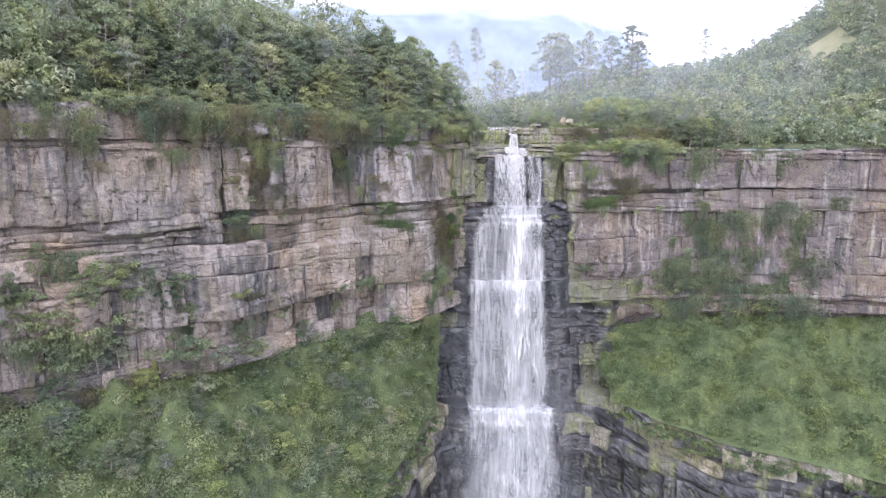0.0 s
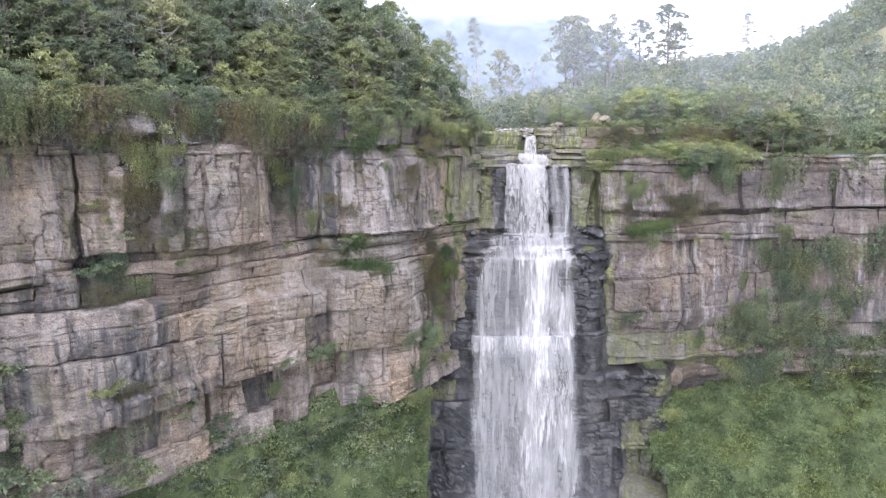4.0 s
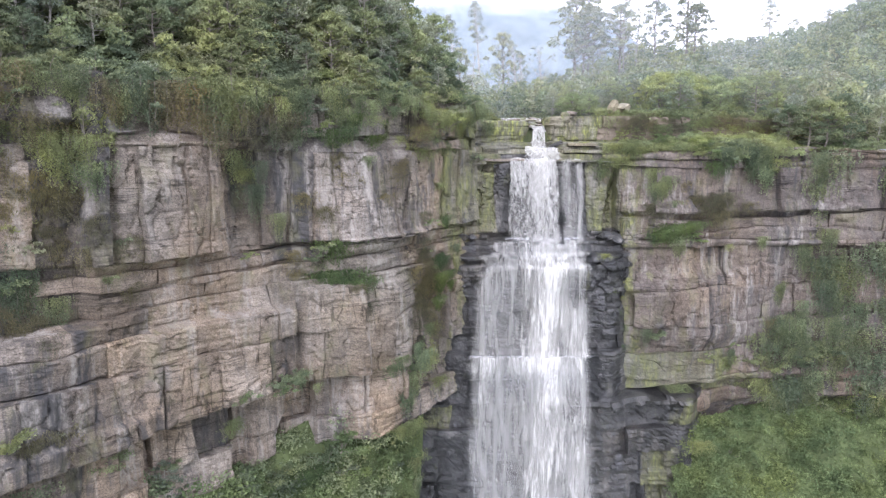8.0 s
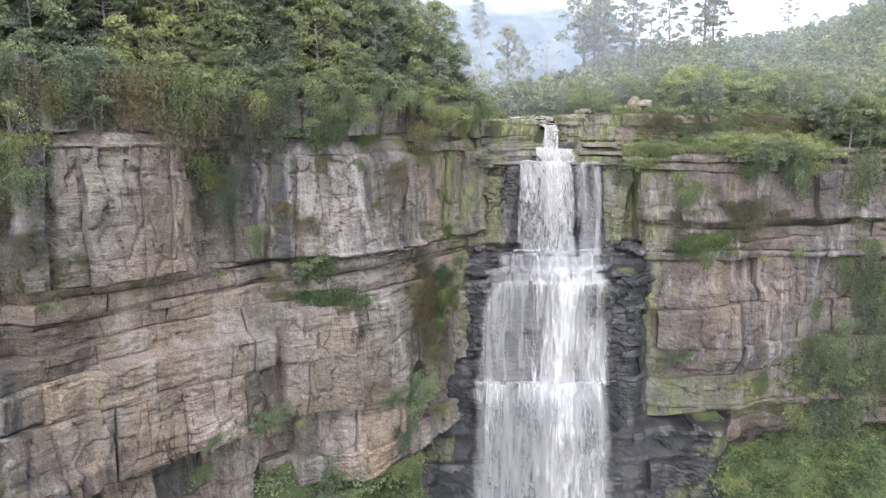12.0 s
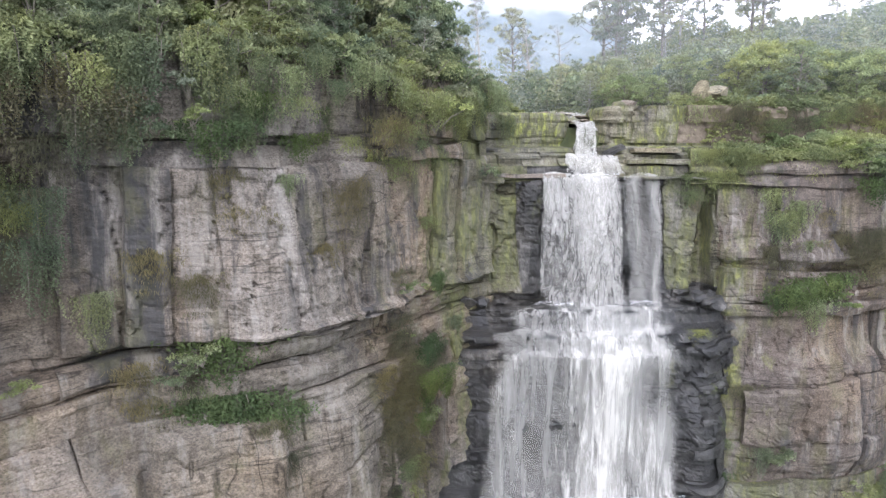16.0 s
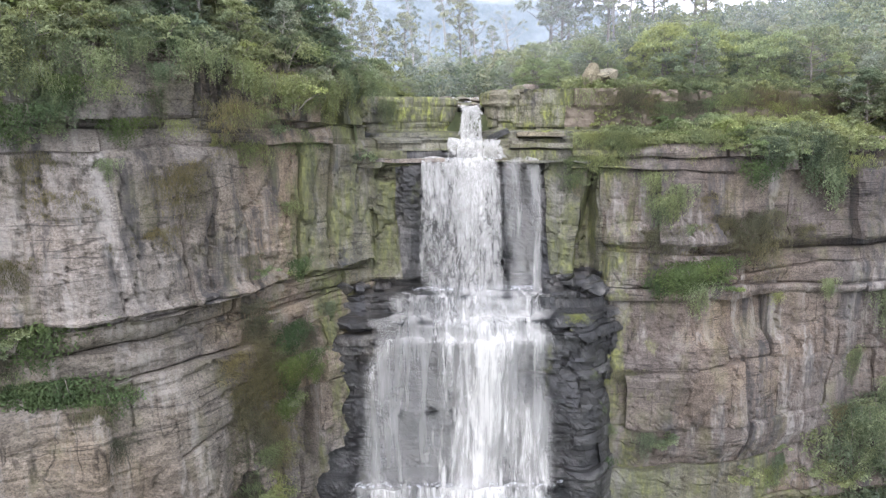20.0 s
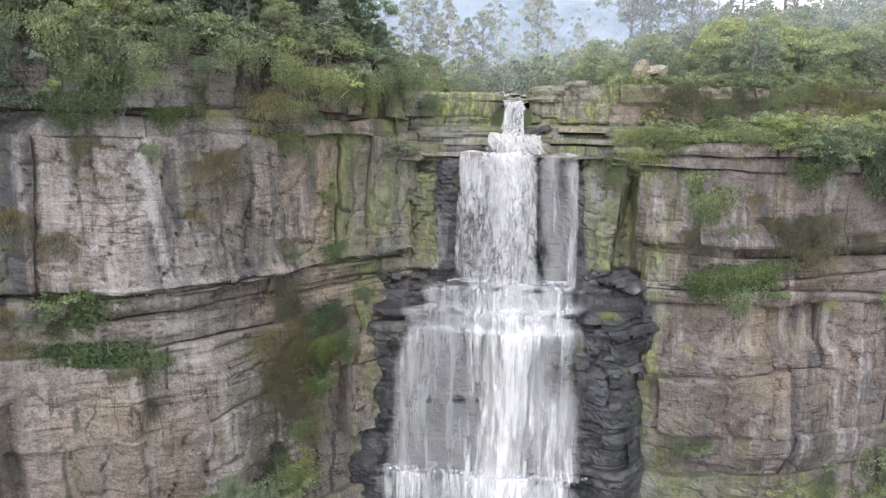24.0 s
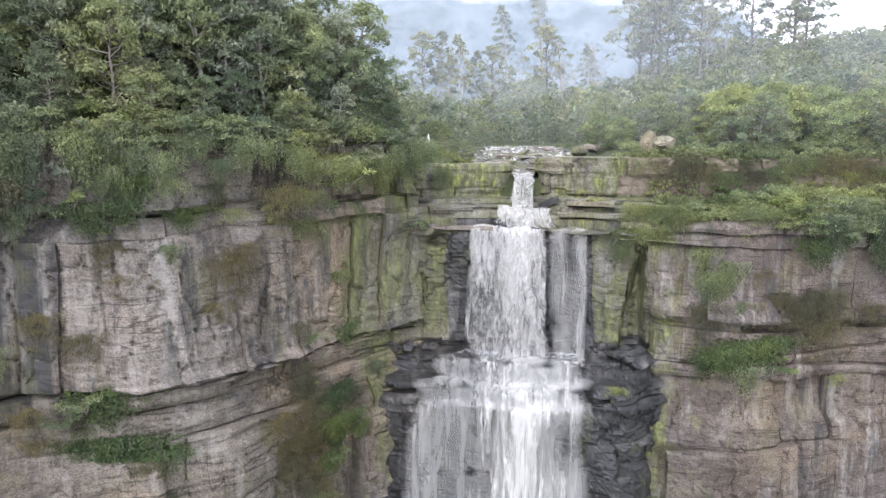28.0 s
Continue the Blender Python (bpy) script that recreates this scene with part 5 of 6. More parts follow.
def forest_floor():
    spots = ([], [])
    s = RIM.near(-128, 44)
    while s < W1:
        for d in (-0.6, 1.0, 2.8, 5, 8, 12):
            x, y, _ = face(s + rnd.uniform(-0.9, 0.9), -d + rnd.uniform(-0.6, 0.6))
            spots[rnd.random() < 0.45].append((x, y, hgt(x, y) + rnd.uniform(-0.2, 0.8), rnd.uniform(0.8, 1.7)))
        s += 2.3
    for i in range(170):
        x, y = rnd.uniform(1, 12.5), rnd.uniform(196, 238)
        if RIM.far([x], [y])[0][0] > -0.5 or (y < 205 and x > 9.5):
            continue
        spots[rnd.random() < 0.6].append((x, y, hgt(x, y) + rnd.uniform(-0.2, 0.5), rnd.uniform(0.6, 1.5)))
        if i % 6 == 0 and (x < 8 or y > 206):
            rnd.choice((F_MID, F_GREY, F_DARK)).put(x, y, hgt(x, y) - 0.3, rnd.uniform(0.3, 0.5), rnd=rnd, group="cliff-top forest")
    fill = ([], [], [])
    s = RIM.near(-70, 108)
    while s < W1 - 3:
        for d in (4, 8, 12, 17):
            x, y, _ = face(s + rnd.uniform(-1.5, 1.5), -d + rnd.uniform(-1.5, 1.5))
            fill[rnd.choice((0, 0, 1, 1, 2))].append((x, y, hgt(x, y) - 0.5, rnd.uniform(3.5, 7.5), rnd.uniform(1.8, 2.8)))
        s += 3.4
    for k, mat in enumerate((LEAF_DARK, LEAF_MID, LEAF_GREY)):
        canopy("forest_thicket", fill[k], 330 + k, mat, "dense thicket of young trees along the cliff top", 0.38, 290)
    undergrowth("undergrowth", spots[0], 401, LEAF_DARK, "dark leafy undergrowth along the cliff top")
    undergrowth("undergrowth", spots[1], 402, LEAF_MID, "green leafy undergrowth along the cliff top")
    low = []
    for i in range(1000):
        x, d = rnd.uniform(31, 84), rnd.uniform(-0.5, 5.5)
        y = float(np.interp(x, RIM.x[RIM.y > 150], RIM.y[RIM.y > 150])) + d
        if x < 36 and d > 3:
            continue
        if vnoise(x * 0.25, d * 0.3, 0.5, 7) > -0.35:
            low.append((x, y, hgt(x, y + 0.8) - 0.1, rnd.uniform(0.3, 0.7) * (1.4 + vnoise(x * 0.3, d * 0.3, 3.5, 8))))
    undergrowth("ledge_shrubs", low, 403, LEAF_GRASS, "low green scrub covering the grassy ledge", 0.24, 70)
    bank = []
    for i in range(260):
        s = rnd.uniform(NOTCH_E.near(31, 201.5), NOTCH_E.s[-1])
        x, y, nx, ny = (float(v) for v in NOTCH_E.at(s))
        bank.append((x - nx * rnd.uniform(-0.5, 1.5), y - ny * rnd.uniform(-0.5, 1.5), 7.4 + rnd.uniform(-0.8, 0.5), rnd.uniform(0.3, 0.9)))
    for i in range(420):
        s = rnd.uniform(NOTCH_E.near(31, 201.5), NOTCH_E.s[-1])
        x, y, nx, ny = (float(v) for v in NOTCH_E.at(s))
        if vnoise(s * 0.3, 0.5, 0.5, 88) > -0.3:
            bank.append((x + nx * 0.35, y + ny * 0.35, rnd.uniform(2.0, 7.2), rnd.uniform(0.25, 0.6)))
    undergrowth("bank_grass", bank, 404, LEAF_GRASS, "overhanging grass along the top of the bank", 0.22, 70)


forest_floor()


def blankets():
    rows = ([], [], [], [])
    s = RIM.near(-52, 127)
    while s < W1:
        lush = 0.5 + 0.5 * vnoise(s * 0.08, 1.5, 0.5, 55)
        for k in range(4):
            d = rnd.uniform(-0.3, 6.5)
            x, y, _ = face(s + rnd.uniform(-1.2, 1.2), -d)
            if rnd.random() < 0.35 + 0.65 * lush and (x < 8 or y < 198):
                # Dark creeper in the west also puts the thicket's shade into the colour.
                rows[rnd.choice((0, 0, 1, 2)) if x > -15 else rnd.choice((3, 3, 3, 0, 2))].append((x, y, hgt(x, y) + rnd.uniform(0.0, 1.2) + 0.35 * d * lush, rnd.uniform(0.9, 2.0)))
        s += 1.7
    for k, (mat, lab) in enumerate(((LEAF_MID, "fine green creeper blanketing the cliff-top bushes"), (LEAF_CARPET, "fresh green creeper blanketing the cliff top"), (LEAF_GREY, "grey-green creeper over the cliff-top bushes"), (LEAF_DARK, "dark green creeper blanketing the cliff-top bushes"))):
        undergrowth("creeper", rows[k], 420 + k, mat, lab, 0.2, 230)
    low = []
    for i in range(240):
        x, y = rnd.uniform(4, 13.5), rnd.uniform(197.5, 212)
        if RIM.far([x], [y])[0][0] < -0.6 and NOTCH_W.far([x], [y])[0][0] < -0.3 and abs(RIVER.far([x], [y])[0][0]) > np.interp(y, [203, 210, 222], [4, 7.5, 10]):
            low.append((x, y, hgt(x, y), rnd.uniform(0.3, 0.75)))
    for i in range(260):
        x, y = rnd.uniform(2, 34), rnd.uniform(237, 252)
        low.append((x, y, hgt(x, y), rnd.uniform(0.3, 0.8)))
    undergrowth("river_grass", low, 431, LEAF_GRASS, "light green grass beside the river", 0.22, 90)
    bench = ([], [])
    for i in range(170):
        x, o = rnd.uniform(44, 70), rnd.uniform(-6.5, 0.9)
        px, py, _ = face(RIM.near(x, 199) + rnd.uniform(-0.5, 0.5), o)
        bench[rnd.random() < 0.45].append((px, py, max(hgt(px, py + 1.0), 0.9) + rnd.uniform(-0.3, 0.5) - 1.6 * max(o, 0) + 0.12 * max(-o, 0), rnd.uniform(0.6, 1.4) * (0.6 + 0.4 * float(ss(45, 52, x)))))
    undergrowth("bench_bushes", bench[0], 434, LEAF_MID, "thick rounded green bushes covering the bench", 0.19, 190)
    undergrowth("bench_bushes", bench[1], 435, LEAF_LIGHT, "thick fresh green bushes covering the bench", 0.19, 190)
    bush = ([], [])
    s = NOTCH_E.near(33, 202)
    while s < NOTCH_E.s[-1]:
        x, y, nx, ny = (float(v) for v in NOTCH_E.at(s))
        for k in range(5):
            d = rnd.uniform(0.6, 7.5)
            px, py = x - nx * d + rnd.uniform(-1, 1), y - ny * d
            bush[rnd.random() < 0.5].append((px, py, hgt(px, py) + rnd.uniform(0, 0.5) + 0.12 * d, rnd.uniform(0.5, 1.3)))
        s += 1.6
    undergrowth("bank_bushes", bush[0], 432, LEAF_MID, "green bushes growing along the top of the bank", 0.23, 150)
    undergrowth("bank_bushes", bush[1], 433, LEAF_GRASS, "light green scrub growing along the top of the bank", 0.22, 150)


blankets()


def bank_grass():
    s = NOTCH_E.near(34, 202)
    while s < NOTCH_E.s[-1]:
        x, y, nx, ny = (float(v) for v in NOTCH_E.at(s))
        turn = math.degrees(math.atan2(ny, nx)) + 90
        rnd.choice((H_DRY, H_DRY, H_GREEN)).put(x + nx * 0.5, y + ny * 0.5, rnd.uniform(5.5, 7.6), rnd.uniform(0.7, 1.1), turn, rnd, group="grass hanging down the bank")
        s += rnd.uniform(1.2, 2.6)


bank_grass()


def woods_east():
    far = ([], [], [])
    x = 30.0
    while x < 235:
        y = 198.0
        while y < 385:
            px, py = x + rnd.uniform(-2.2, 2.2), y + rnd.uniform(-2.2, 2.2)
            y += 4.6 if y < 260 else 5.5
            d = -float(RIM.far([px], [py])[0][0])
            if d < 0.6 or px / py > 0.75 or (px < 34 and py < 216) or (152 < px < 168 and 286 < py < 303):
                continue
            z = hgt(px, py) - 0.3
            if px < 78 and d < 10.5:
                if d > 8:
                    rnd.choice((S_MID, S_CARPET, S_DARK)).put(px, py, z, rnd.uniform(0.5, 0.9), rnd=rnd, tall=0.8, group="shrubs on the ledge")
                continue
            if d < 3:
                rnd.choice((S_MID, S_DARK)).put(px, py, z, rnd.uniform(0.9, 1.5), rnd=rnd, group="shrubs on the ledge")
            elif px < 92 and py < 242:
                lit = F_LIGHT if 44 < px < 66 and 212 < py < 232 else None
                k = lit if lit and rnd.random() < 0.75 else rnd.choice((F_LIGHT, F_MID, F_MID, F_GREY, F_GREY))
                k.put(px, py, z, rnd.uniform(0.85, 1.15) if lit and k is F_LIGHT else rnd.uniform(0.5, 0.85), rnd=rnd, group="woods above the east cliff")
            else:
                far[rnd.choice((0, 1, 1, 1, 2))].append((px, py, z, rnd.uniform(5, 9), rnd.uniform(2.5, 3.8)))
        x += 4.6 if x < 110 else 5.5
    for k, (spots, mat) in enumerate(zip(far, (LEAF_DARK, LEAF_MID, LEAF_GREY))):
        canopy("forest_canopy", spots, 310 + k, mat, "green scrub forest covering the far hillside", 0.85, 108)


woods_east()


def woods_river():
    far = ([], [], [])
    for i in range(300):
        x, y = rnd.uniform(-60, 110), rnd.uniform(236, 400)
        if y < 246 and 8 < x < 27:
            continue
        z = hgt(x, y) - 0.3
        if y < 262 and -15 < x < 45:
            rnd.choice((F_DARK, F_MID, F_GREY)).put(x, y, z, rnd.uniform(0.4, 0.65), rnd=rnd, group="woods behind the river")
        else:
            far[rnd.choice((0, 1, 2, 2))].append((x, y, z, rnd.uniform(6, 10), rnd.uniform(2.6, 3.8)))
    x = -42.0
    while x < 78:
        y = 250.0
        while y < 312:
            px, py = x + rnd.uniform(-1.8, 1.8), y + rnd.uniform(-1.8, 1.8)
            far[rnd.choice((0, 1, 2, 2))].append((px, py, hgt(px, py) - 0.3, rnd.uniform(4, 8), rnd.uniform(2.0, 3.2)))
            y += 6.5
        x += 4.2
    for k, (spots, mat) in enumerate(zip(far, (LEAF_DARK, LEAF_MID, LEAF_GREY))):
        canopy("forest_canopy", spots, 320 + k, mat, "hazy green woods behind the river", 0.62, 130)
    for x, y, sc, k in ((-10, 302, 1.2, T_EUC2), (-6, 306, 1.15, T_EUC), (1.5, 298, 1.1, T_EUC), (8.5, 303, 1.1, T_EUC2), (14, 330, 1.1, T_BARE), (22.5, 300, 1.15, T_EUC2), (26.5, 297, 1.35, T_BARE),
                        (35, 299, 1.2, T_BARE), (53, 306, 1.35, T_EUC2), (61, 298, 1.3, T_BARE), (64, 310, 1.2, T_EUC), (8, 372, 1.4, T_EUC), (20, 400, 1.5, T_EUC), (27, 378, 1.5, T_BARE), (38, 380, 1.25, T_EUC), (32, 385, 1.4, T_BARE), (-3, 300, 0.85, T_EUC), (2, 310, 0.95, T_EUC), (45, 297, 1.6, T_EUC2), (50, 300, 1.55, T_EUC2), (47, 292, 1.3, T_EUC2),
                        (58, 291, 1.3, T_EUC2), (66, 303, 1.5, T_BARE), (72, 302, 1.2, T_EUC2), (75.5, 282, 1.4, T_EUC2), (77.5, 281, 1.1, T_EUC2), (122, 330, 1.0, T_EUC), (131, 330, 0.6, T_EUC2), (146, 335, 0.55, T_EUC2)):
        k.put(x, y, hgt(x, y) - 0.3, sc, rnd=rnd, group="tall eucalyptus behind the river")


woods_river()


def slope_plants(XYZ, n, name, i0, kinds):
    X, Y, Z = XYZ
    for k in range(n):
        i, j = rnd.randrange(int(X.shape[0] * i0), X.shape[0] - 2), rnd.randrange(1, X.shape[1] - 4)
        rnd.choice(kinds).put(X[i, j], Y[i, j], Z[i, j] - 0.4, rnd.uniform(0.6, 1.3), rnd=rnd, tall=rnd.uniform(0.6, 1.0), group=name)


slope_plants(SLOPE_W, 60, "bushes on the west slope", 0.4, (S_CARPET, S_MID, S_GREY))


def slope_trees():
    X, Y, Z = SLOPE_W
    for k in range(56):
        i, j = rnd.randrange(int(X.shape[0] * 0.42), int(X.shape[0] * 0.86)), rnd.randrange(3, X.shape[1] - 12)
        rnd.choice((F_MID, F_DARK, F_GREY, T_LIGHT)).put(X[i, j], Y[i, j], Z[i, j] - 0.6, rnd.uniform(0.4, 0.75), rnd=rnd, tall=rnd.uniform(0.65, 0.95), group="small trees on the west slope")


slope_trees()
slope_plants(SLOPE_E, 24, "bushes on the east slope", 0.0, (S_CARPET,))


def carpet(name, XYZ, n, size, seed, mat, label, stretch, mounds):
    """Countless leaves that cover a slope, in a close layer and in mounds."""
    rng = np.random.default_rng(seed)
    X, Y, Z = XYZ

    def spot(m):
        i, j = rng.uniform(stretch[0], stretch[1], m) * (X.shape[0] - 2), rng.uniform(0, 1, m) * (X.shape[1] - 2)
        a, b = i.astype(int), j.astype(int)
        fa, fb = i - a, j - b
        return np.stack([(A[a, b] * (1 - fa) + A[a + 1, b] * fa) * (1 - fb) + (A[a, b + 1] * (1 - fa) + A[a + 1, b + 1] * fa) * fb for A in (X, Y, Z)], 1)
    g = Gather()
    C = spot(n) + np.array([0, 0, 0.15])
    g.add(*leaf_quads(C, np.tile([0.0, -0.4, 0.8], (n, 1)), size, rng))
    for c in spot(mounds):
        r = rng.uniform(0.8, 2.4) if rng.random() < 0.75 else rng.uniform(2.6, 4.2)
        p, d = clump(rng, c, (r, r, r * 0.75), int(110 * r))
        g.add(*leaf_quads(p, d + np.array([0, 0, 0.5]), size, rng))
    tagged(new(name, g.mesh(name, mat)), label, "foliage", kind="stuff")


carpet("slope_foliage", SLOPE_W, 22000, 0.36, 41, LEAF_CARPET, "dense green leaves covering the west slope", (0.25, 1), 200)
carpet("slope_foliage", SLOPE_W, 15000, 0.34, 43, LEAF_MID, "dense mixed leaves covering the west slope", (0.25, 0.95), 240)
carpet("slope_foliage", SLOPE_W, 8000, 0.34, 44, LEAF_DARK, "dark bushes covering parts of the west slope", (0.25, 0.85), 150)
def foot_edge():
    spots = []
    for sa, sb in ((FOOT.near(-80, 62), FOOT.near(-3, 176)), (FOOT.near(46, 180), FOOT.near(150, 152))):
        s = sa
        while s < sb:
            x, y, nx, ny = (float(v) for v in FOOT.at(s))
            for k in range(4):
                o = rnd.uniform(-1.5, 2.4)
                spots.append((x + nx * o, y + ny * o, float(foot_top(x)) + rnd.uniform(-2.5, 1.0) - max(o, 0), rnd.uniform(0.6, 1.9)))
            s += 1.8
    undergrowth("slope_edge_plants", spots, 405, LEAF_CARPET, "green plants spilling over the edge of the slope", 0.4, 45)


foot_edge()
carpet("slope_foliage", SLOPE_E, 62000, 0.36, 42, LEAF_CARPET, "dense green leaves covering the east slope", (0, 0.7), 330)


# ---- far ridge ----
def mountain():
    m, nt, bs = material("distant mountain with painted haze", 1.0, 0.0)
    # The haze of the air is painted in, as a blue-grey glow.
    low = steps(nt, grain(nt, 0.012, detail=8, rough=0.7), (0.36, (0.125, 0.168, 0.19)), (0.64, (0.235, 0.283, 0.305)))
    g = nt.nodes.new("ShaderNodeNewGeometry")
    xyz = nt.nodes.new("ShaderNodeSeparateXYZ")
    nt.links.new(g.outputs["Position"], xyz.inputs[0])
    # The glow whitens with height, painting the cloud over the mountain.
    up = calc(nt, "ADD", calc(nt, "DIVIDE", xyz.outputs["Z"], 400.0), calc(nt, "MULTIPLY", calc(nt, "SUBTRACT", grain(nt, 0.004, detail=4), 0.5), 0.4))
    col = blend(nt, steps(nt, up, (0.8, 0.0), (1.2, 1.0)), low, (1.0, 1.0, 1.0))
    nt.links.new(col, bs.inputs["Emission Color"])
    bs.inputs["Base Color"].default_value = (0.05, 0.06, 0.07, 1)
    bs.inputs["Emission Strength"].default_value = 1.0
    ax, az = np.linspace(-1500, 1700, 160), np.linspace(0, 1, 40)
    X, W = np.meshgrid(ax, az, indexing="ij")
    top = np.interp(X, [-1500, -80, 300, 470, 560, 700, 1700], [560, 540, 440, 320, 235, 130, 40]) + 40 * fbm(X * 0.004, 0 * X, 0 * X, 3, 4)
    Z = -20 + (np.maximum(top, 20) + 20) * W
    Y = 1500 + 500 * W + 60 * fbm(X * 0.006, Z * 0.01, 0 * X, 8, 4)
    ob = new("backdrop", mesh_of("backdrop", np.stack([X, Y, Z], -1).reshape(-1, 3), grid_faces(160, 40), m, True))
    tagged(ob, "forested mountain with painted pale blue haze, fading into painted cloud", "mountain", kind="structure")


mountain()


# ---- far houses, pasture and statue ----
def pasture():
    X, Y = np.meshgrid(np.linspace(150, 169, 20), np.linspace(290, 304, 20), indexing="ij")
    me = mesh_of("pasture", np.stack([X, Y, ground(X, Y) + 0.4], -1).reshape(-1, 3), grid_faces(20, 20), PASTURE, True)
    tagged(new("pasture", me), "yellowish mown pasture on the hillside", "pasture", kind="structure")


pasture()


def box(bm, x0, x1, y0, y1, z0, z1):
    v = [bm.verts.new(p) for p in ((x0, y0, z0), (x1, y0, z0), (x1, y1, z0), (x0, y1, z0), (x0, y0, z1), (x1, y0, z1), (x1, y1, z1), (x0, y1, z1))]
    for f in ((3, 2, 1, 0), (4, 5, 6, 7), (0, 1, 5, 4), (1, 2, 6, 5), (2, 3, 7, 6), (3, 0, 4, 7)):
        bm.faces.new([v[i] for i in f])


def solid(name, boxes, mat, parent, label=""):
    bm = bmesh.new()
    for b in boxes:
        box(bm, *b)
    me = bpy.data.meshes.new(name)
    bm.to_mesh(me)
    bm.free()
    me.materials.append(mat)
    return part(name, me, parent, label)


PLASTER = plain("whitewashed plaster", (0.55, 0.53, 0.5), (0.75, 0.73, 0.7), 0.8)
ROOFING = plain("grey roofing sheet", (0.4, 0.4, 0.42), (0.6, 0.6, 0.62), 0.6)
BRICKWORK = plain("pinkish brickwork", (0.42, 0.27, 0.23), (0.55, 0.36, 0.3), 0.8)
GLASS_DARK = plain("dark window glass", (0.02, 0.02, 0.025), (0.05, 0.05, 0.06), 1.0, 0.2)


def house(x, y, w, d, h, turn, wall, label):
    z = hgt(x, y) - 0.5
    root = thing("house", (x, y, z), label, "house", "houses on the hillside")
    root.rotation_euler = (0, 0, radians(turn))
    solid("wall", [(-w / 2, w / 2, -d / 2, d / 2, 0, h)], wall, root)
    bm = bmesh.new()
    e = 0.5
    pts = [(-w / 2 - e, -d / 2 - e, h), (w / 2 + e, -d / 2 - e, h), (w / 2 + e, d / 2 + e, h), (-w / 2 - e, d / 2 + e, h), (-w / 2 - e, 0, h + d * 0.28), (w / 2 + e, 0, h + d * 0.28)]
    v = [bm.verts.new(p) for p in pts]
    for f in ((3, 2, 1, 0), (0, 1, 5, 4), (2, 3, 4, 5), (1, 2, 5), (3, 0, 4)):
        bm.faces.new([v[i] for i in f])
    me = bpy.data.meshes.new("roof")
    bm.to_mesh(me)
    bm.free()
    me.materials.append(ROOFING)
    part("roof", me, root, "pale grey sheet roof")
    n = max(2, int(w / 3))
    for k in range(n):
        cx = -w / 2 + (k + 0.5) * w / n
        solid("window", [(cx - 0.5, cx + 0.5, -d / 2 - 0.05, -d / 2 + 0.02, h * 0.4, h * 0.8)], GLASS_DARK, root)


house(141, 352, 11, 6, 4.5, 15, PLASTER, "low whitewashed farmhouse with grey roof on the ridge")
house(196, 342, 16, 7, 6.0, -12, PLASTER, "long whitewashed house above the pasture")
house(214, 330, 9, 7, 6.5, 8, BRICKWORK, "pinkish brick house among trees on the hillside")


def statue():
    """A small plain white figure on a pedestal on the river bank: one smooth turned shape."""
    prof = ((0.0, 0.42), (0.05, 0.45), (0.9, 0.38), (0.92, 0.30), (1.3, 0.28), (1.9, 0.22), (2.25, 0.25), (2.45, 0.12), (2.6, 0.15), (2.75, 0.12), (2.82, 0.01))
    n = 14
    a = np.arange(n) * 2 * math.pi / n
    V = np.concatenate([np.stack([np.cos(a) * r, np.sin(a) * r, np.full(n, z)], 1) for z, r in prof])
    q = np.arange(n)
    F = np.concatenate([np.stack([k * n + q, k * n + (q + 1) % n, (k + 1) * n + (q + 1) % n, (k + 1) * n + q], 1) for k in range(len(prof) - 1)])
    ob = new("statue", mesh_of("statue", V, F, PLASTER, True))
    ob.scale = (0.65, 0.65, 0.65)
    ob.location = (8.8, 201.3, hgt(8.8, 201.3) - 0.1)
    tagged(ob, "small white statue standing on the river bank", "statue")


statue()


# ---- mist ----
def veil(name, x0, x1, z0, z1, y, bow, mat, thick, label):
    """A soft veil that fades out on all sides."""
    n, k = 50, 30
    U, W = np.meshgrid(np.linspace(0, 1, n), np.linspace(0, 1, k), indexing="ij")
    X, Z = x0 + (x1 - x0) * U, z0 + (z1 - z0) * W
    Y = y + bow * (U - 0.5) ** 2 * 4 + (6 if x1 - x0 > 60 else 0.5) * vnoise(X * 0.02, Z * 0.02, 0 * X, 5)
    me = mesh_of(name, np.stack([X, Y, Z], -1).reshape(-1, 3), grid_faces(n, k), mat, True)
    at = me.attributes.new("thick", "FLOAT", "POINT")
    at.data.foreach_set("value", thick(U, W).astype(np.float32).ravel())
    tagged(new(name, me), label, "mist", kind="stuff")


def all_round(u, w):
    return ss(0, 0.12, u) * ss(1, 0.88, u) * ss(1.0, 0.55, w)


# Mist sheets added to stand in for the air's haze behind the rim.
veil("mist", -22, 82, 3, 60, 226, 6, MIST, lambda u, w: 0.5 * all_round(u, w), "thin pale mist drifting over the river")
veil("mist", 20, 120, 4, 44, 206, 3, MIST, lambda u, w: 0.55 * all_round(u, w) * ss(0, 0.25, w), "thin pale haze over the east bank")
veil("mist", 62, 270, -8, 74, 243, 10, MIST, lambda u, w: 0.42 * all_round(u, w), "thin grey mist hanging over the hillside")
for y, x0, x1, top in ((282, -80, 130, 84), (330, -110, 300, 110)):
    veil("mist", x0, x1, -8, top, y, 10, MIST, all_round, "thin grey mist hanging over the woods")
veil("spray", -2, 40, -104, -20, 176, -2, SPRAY, lambda u, w: ss(0, 0.3, u) * ss(1, 0.7, u) * ss(1.0, 0.1, w) * 0.5, "fine white spray drifting before the falls")


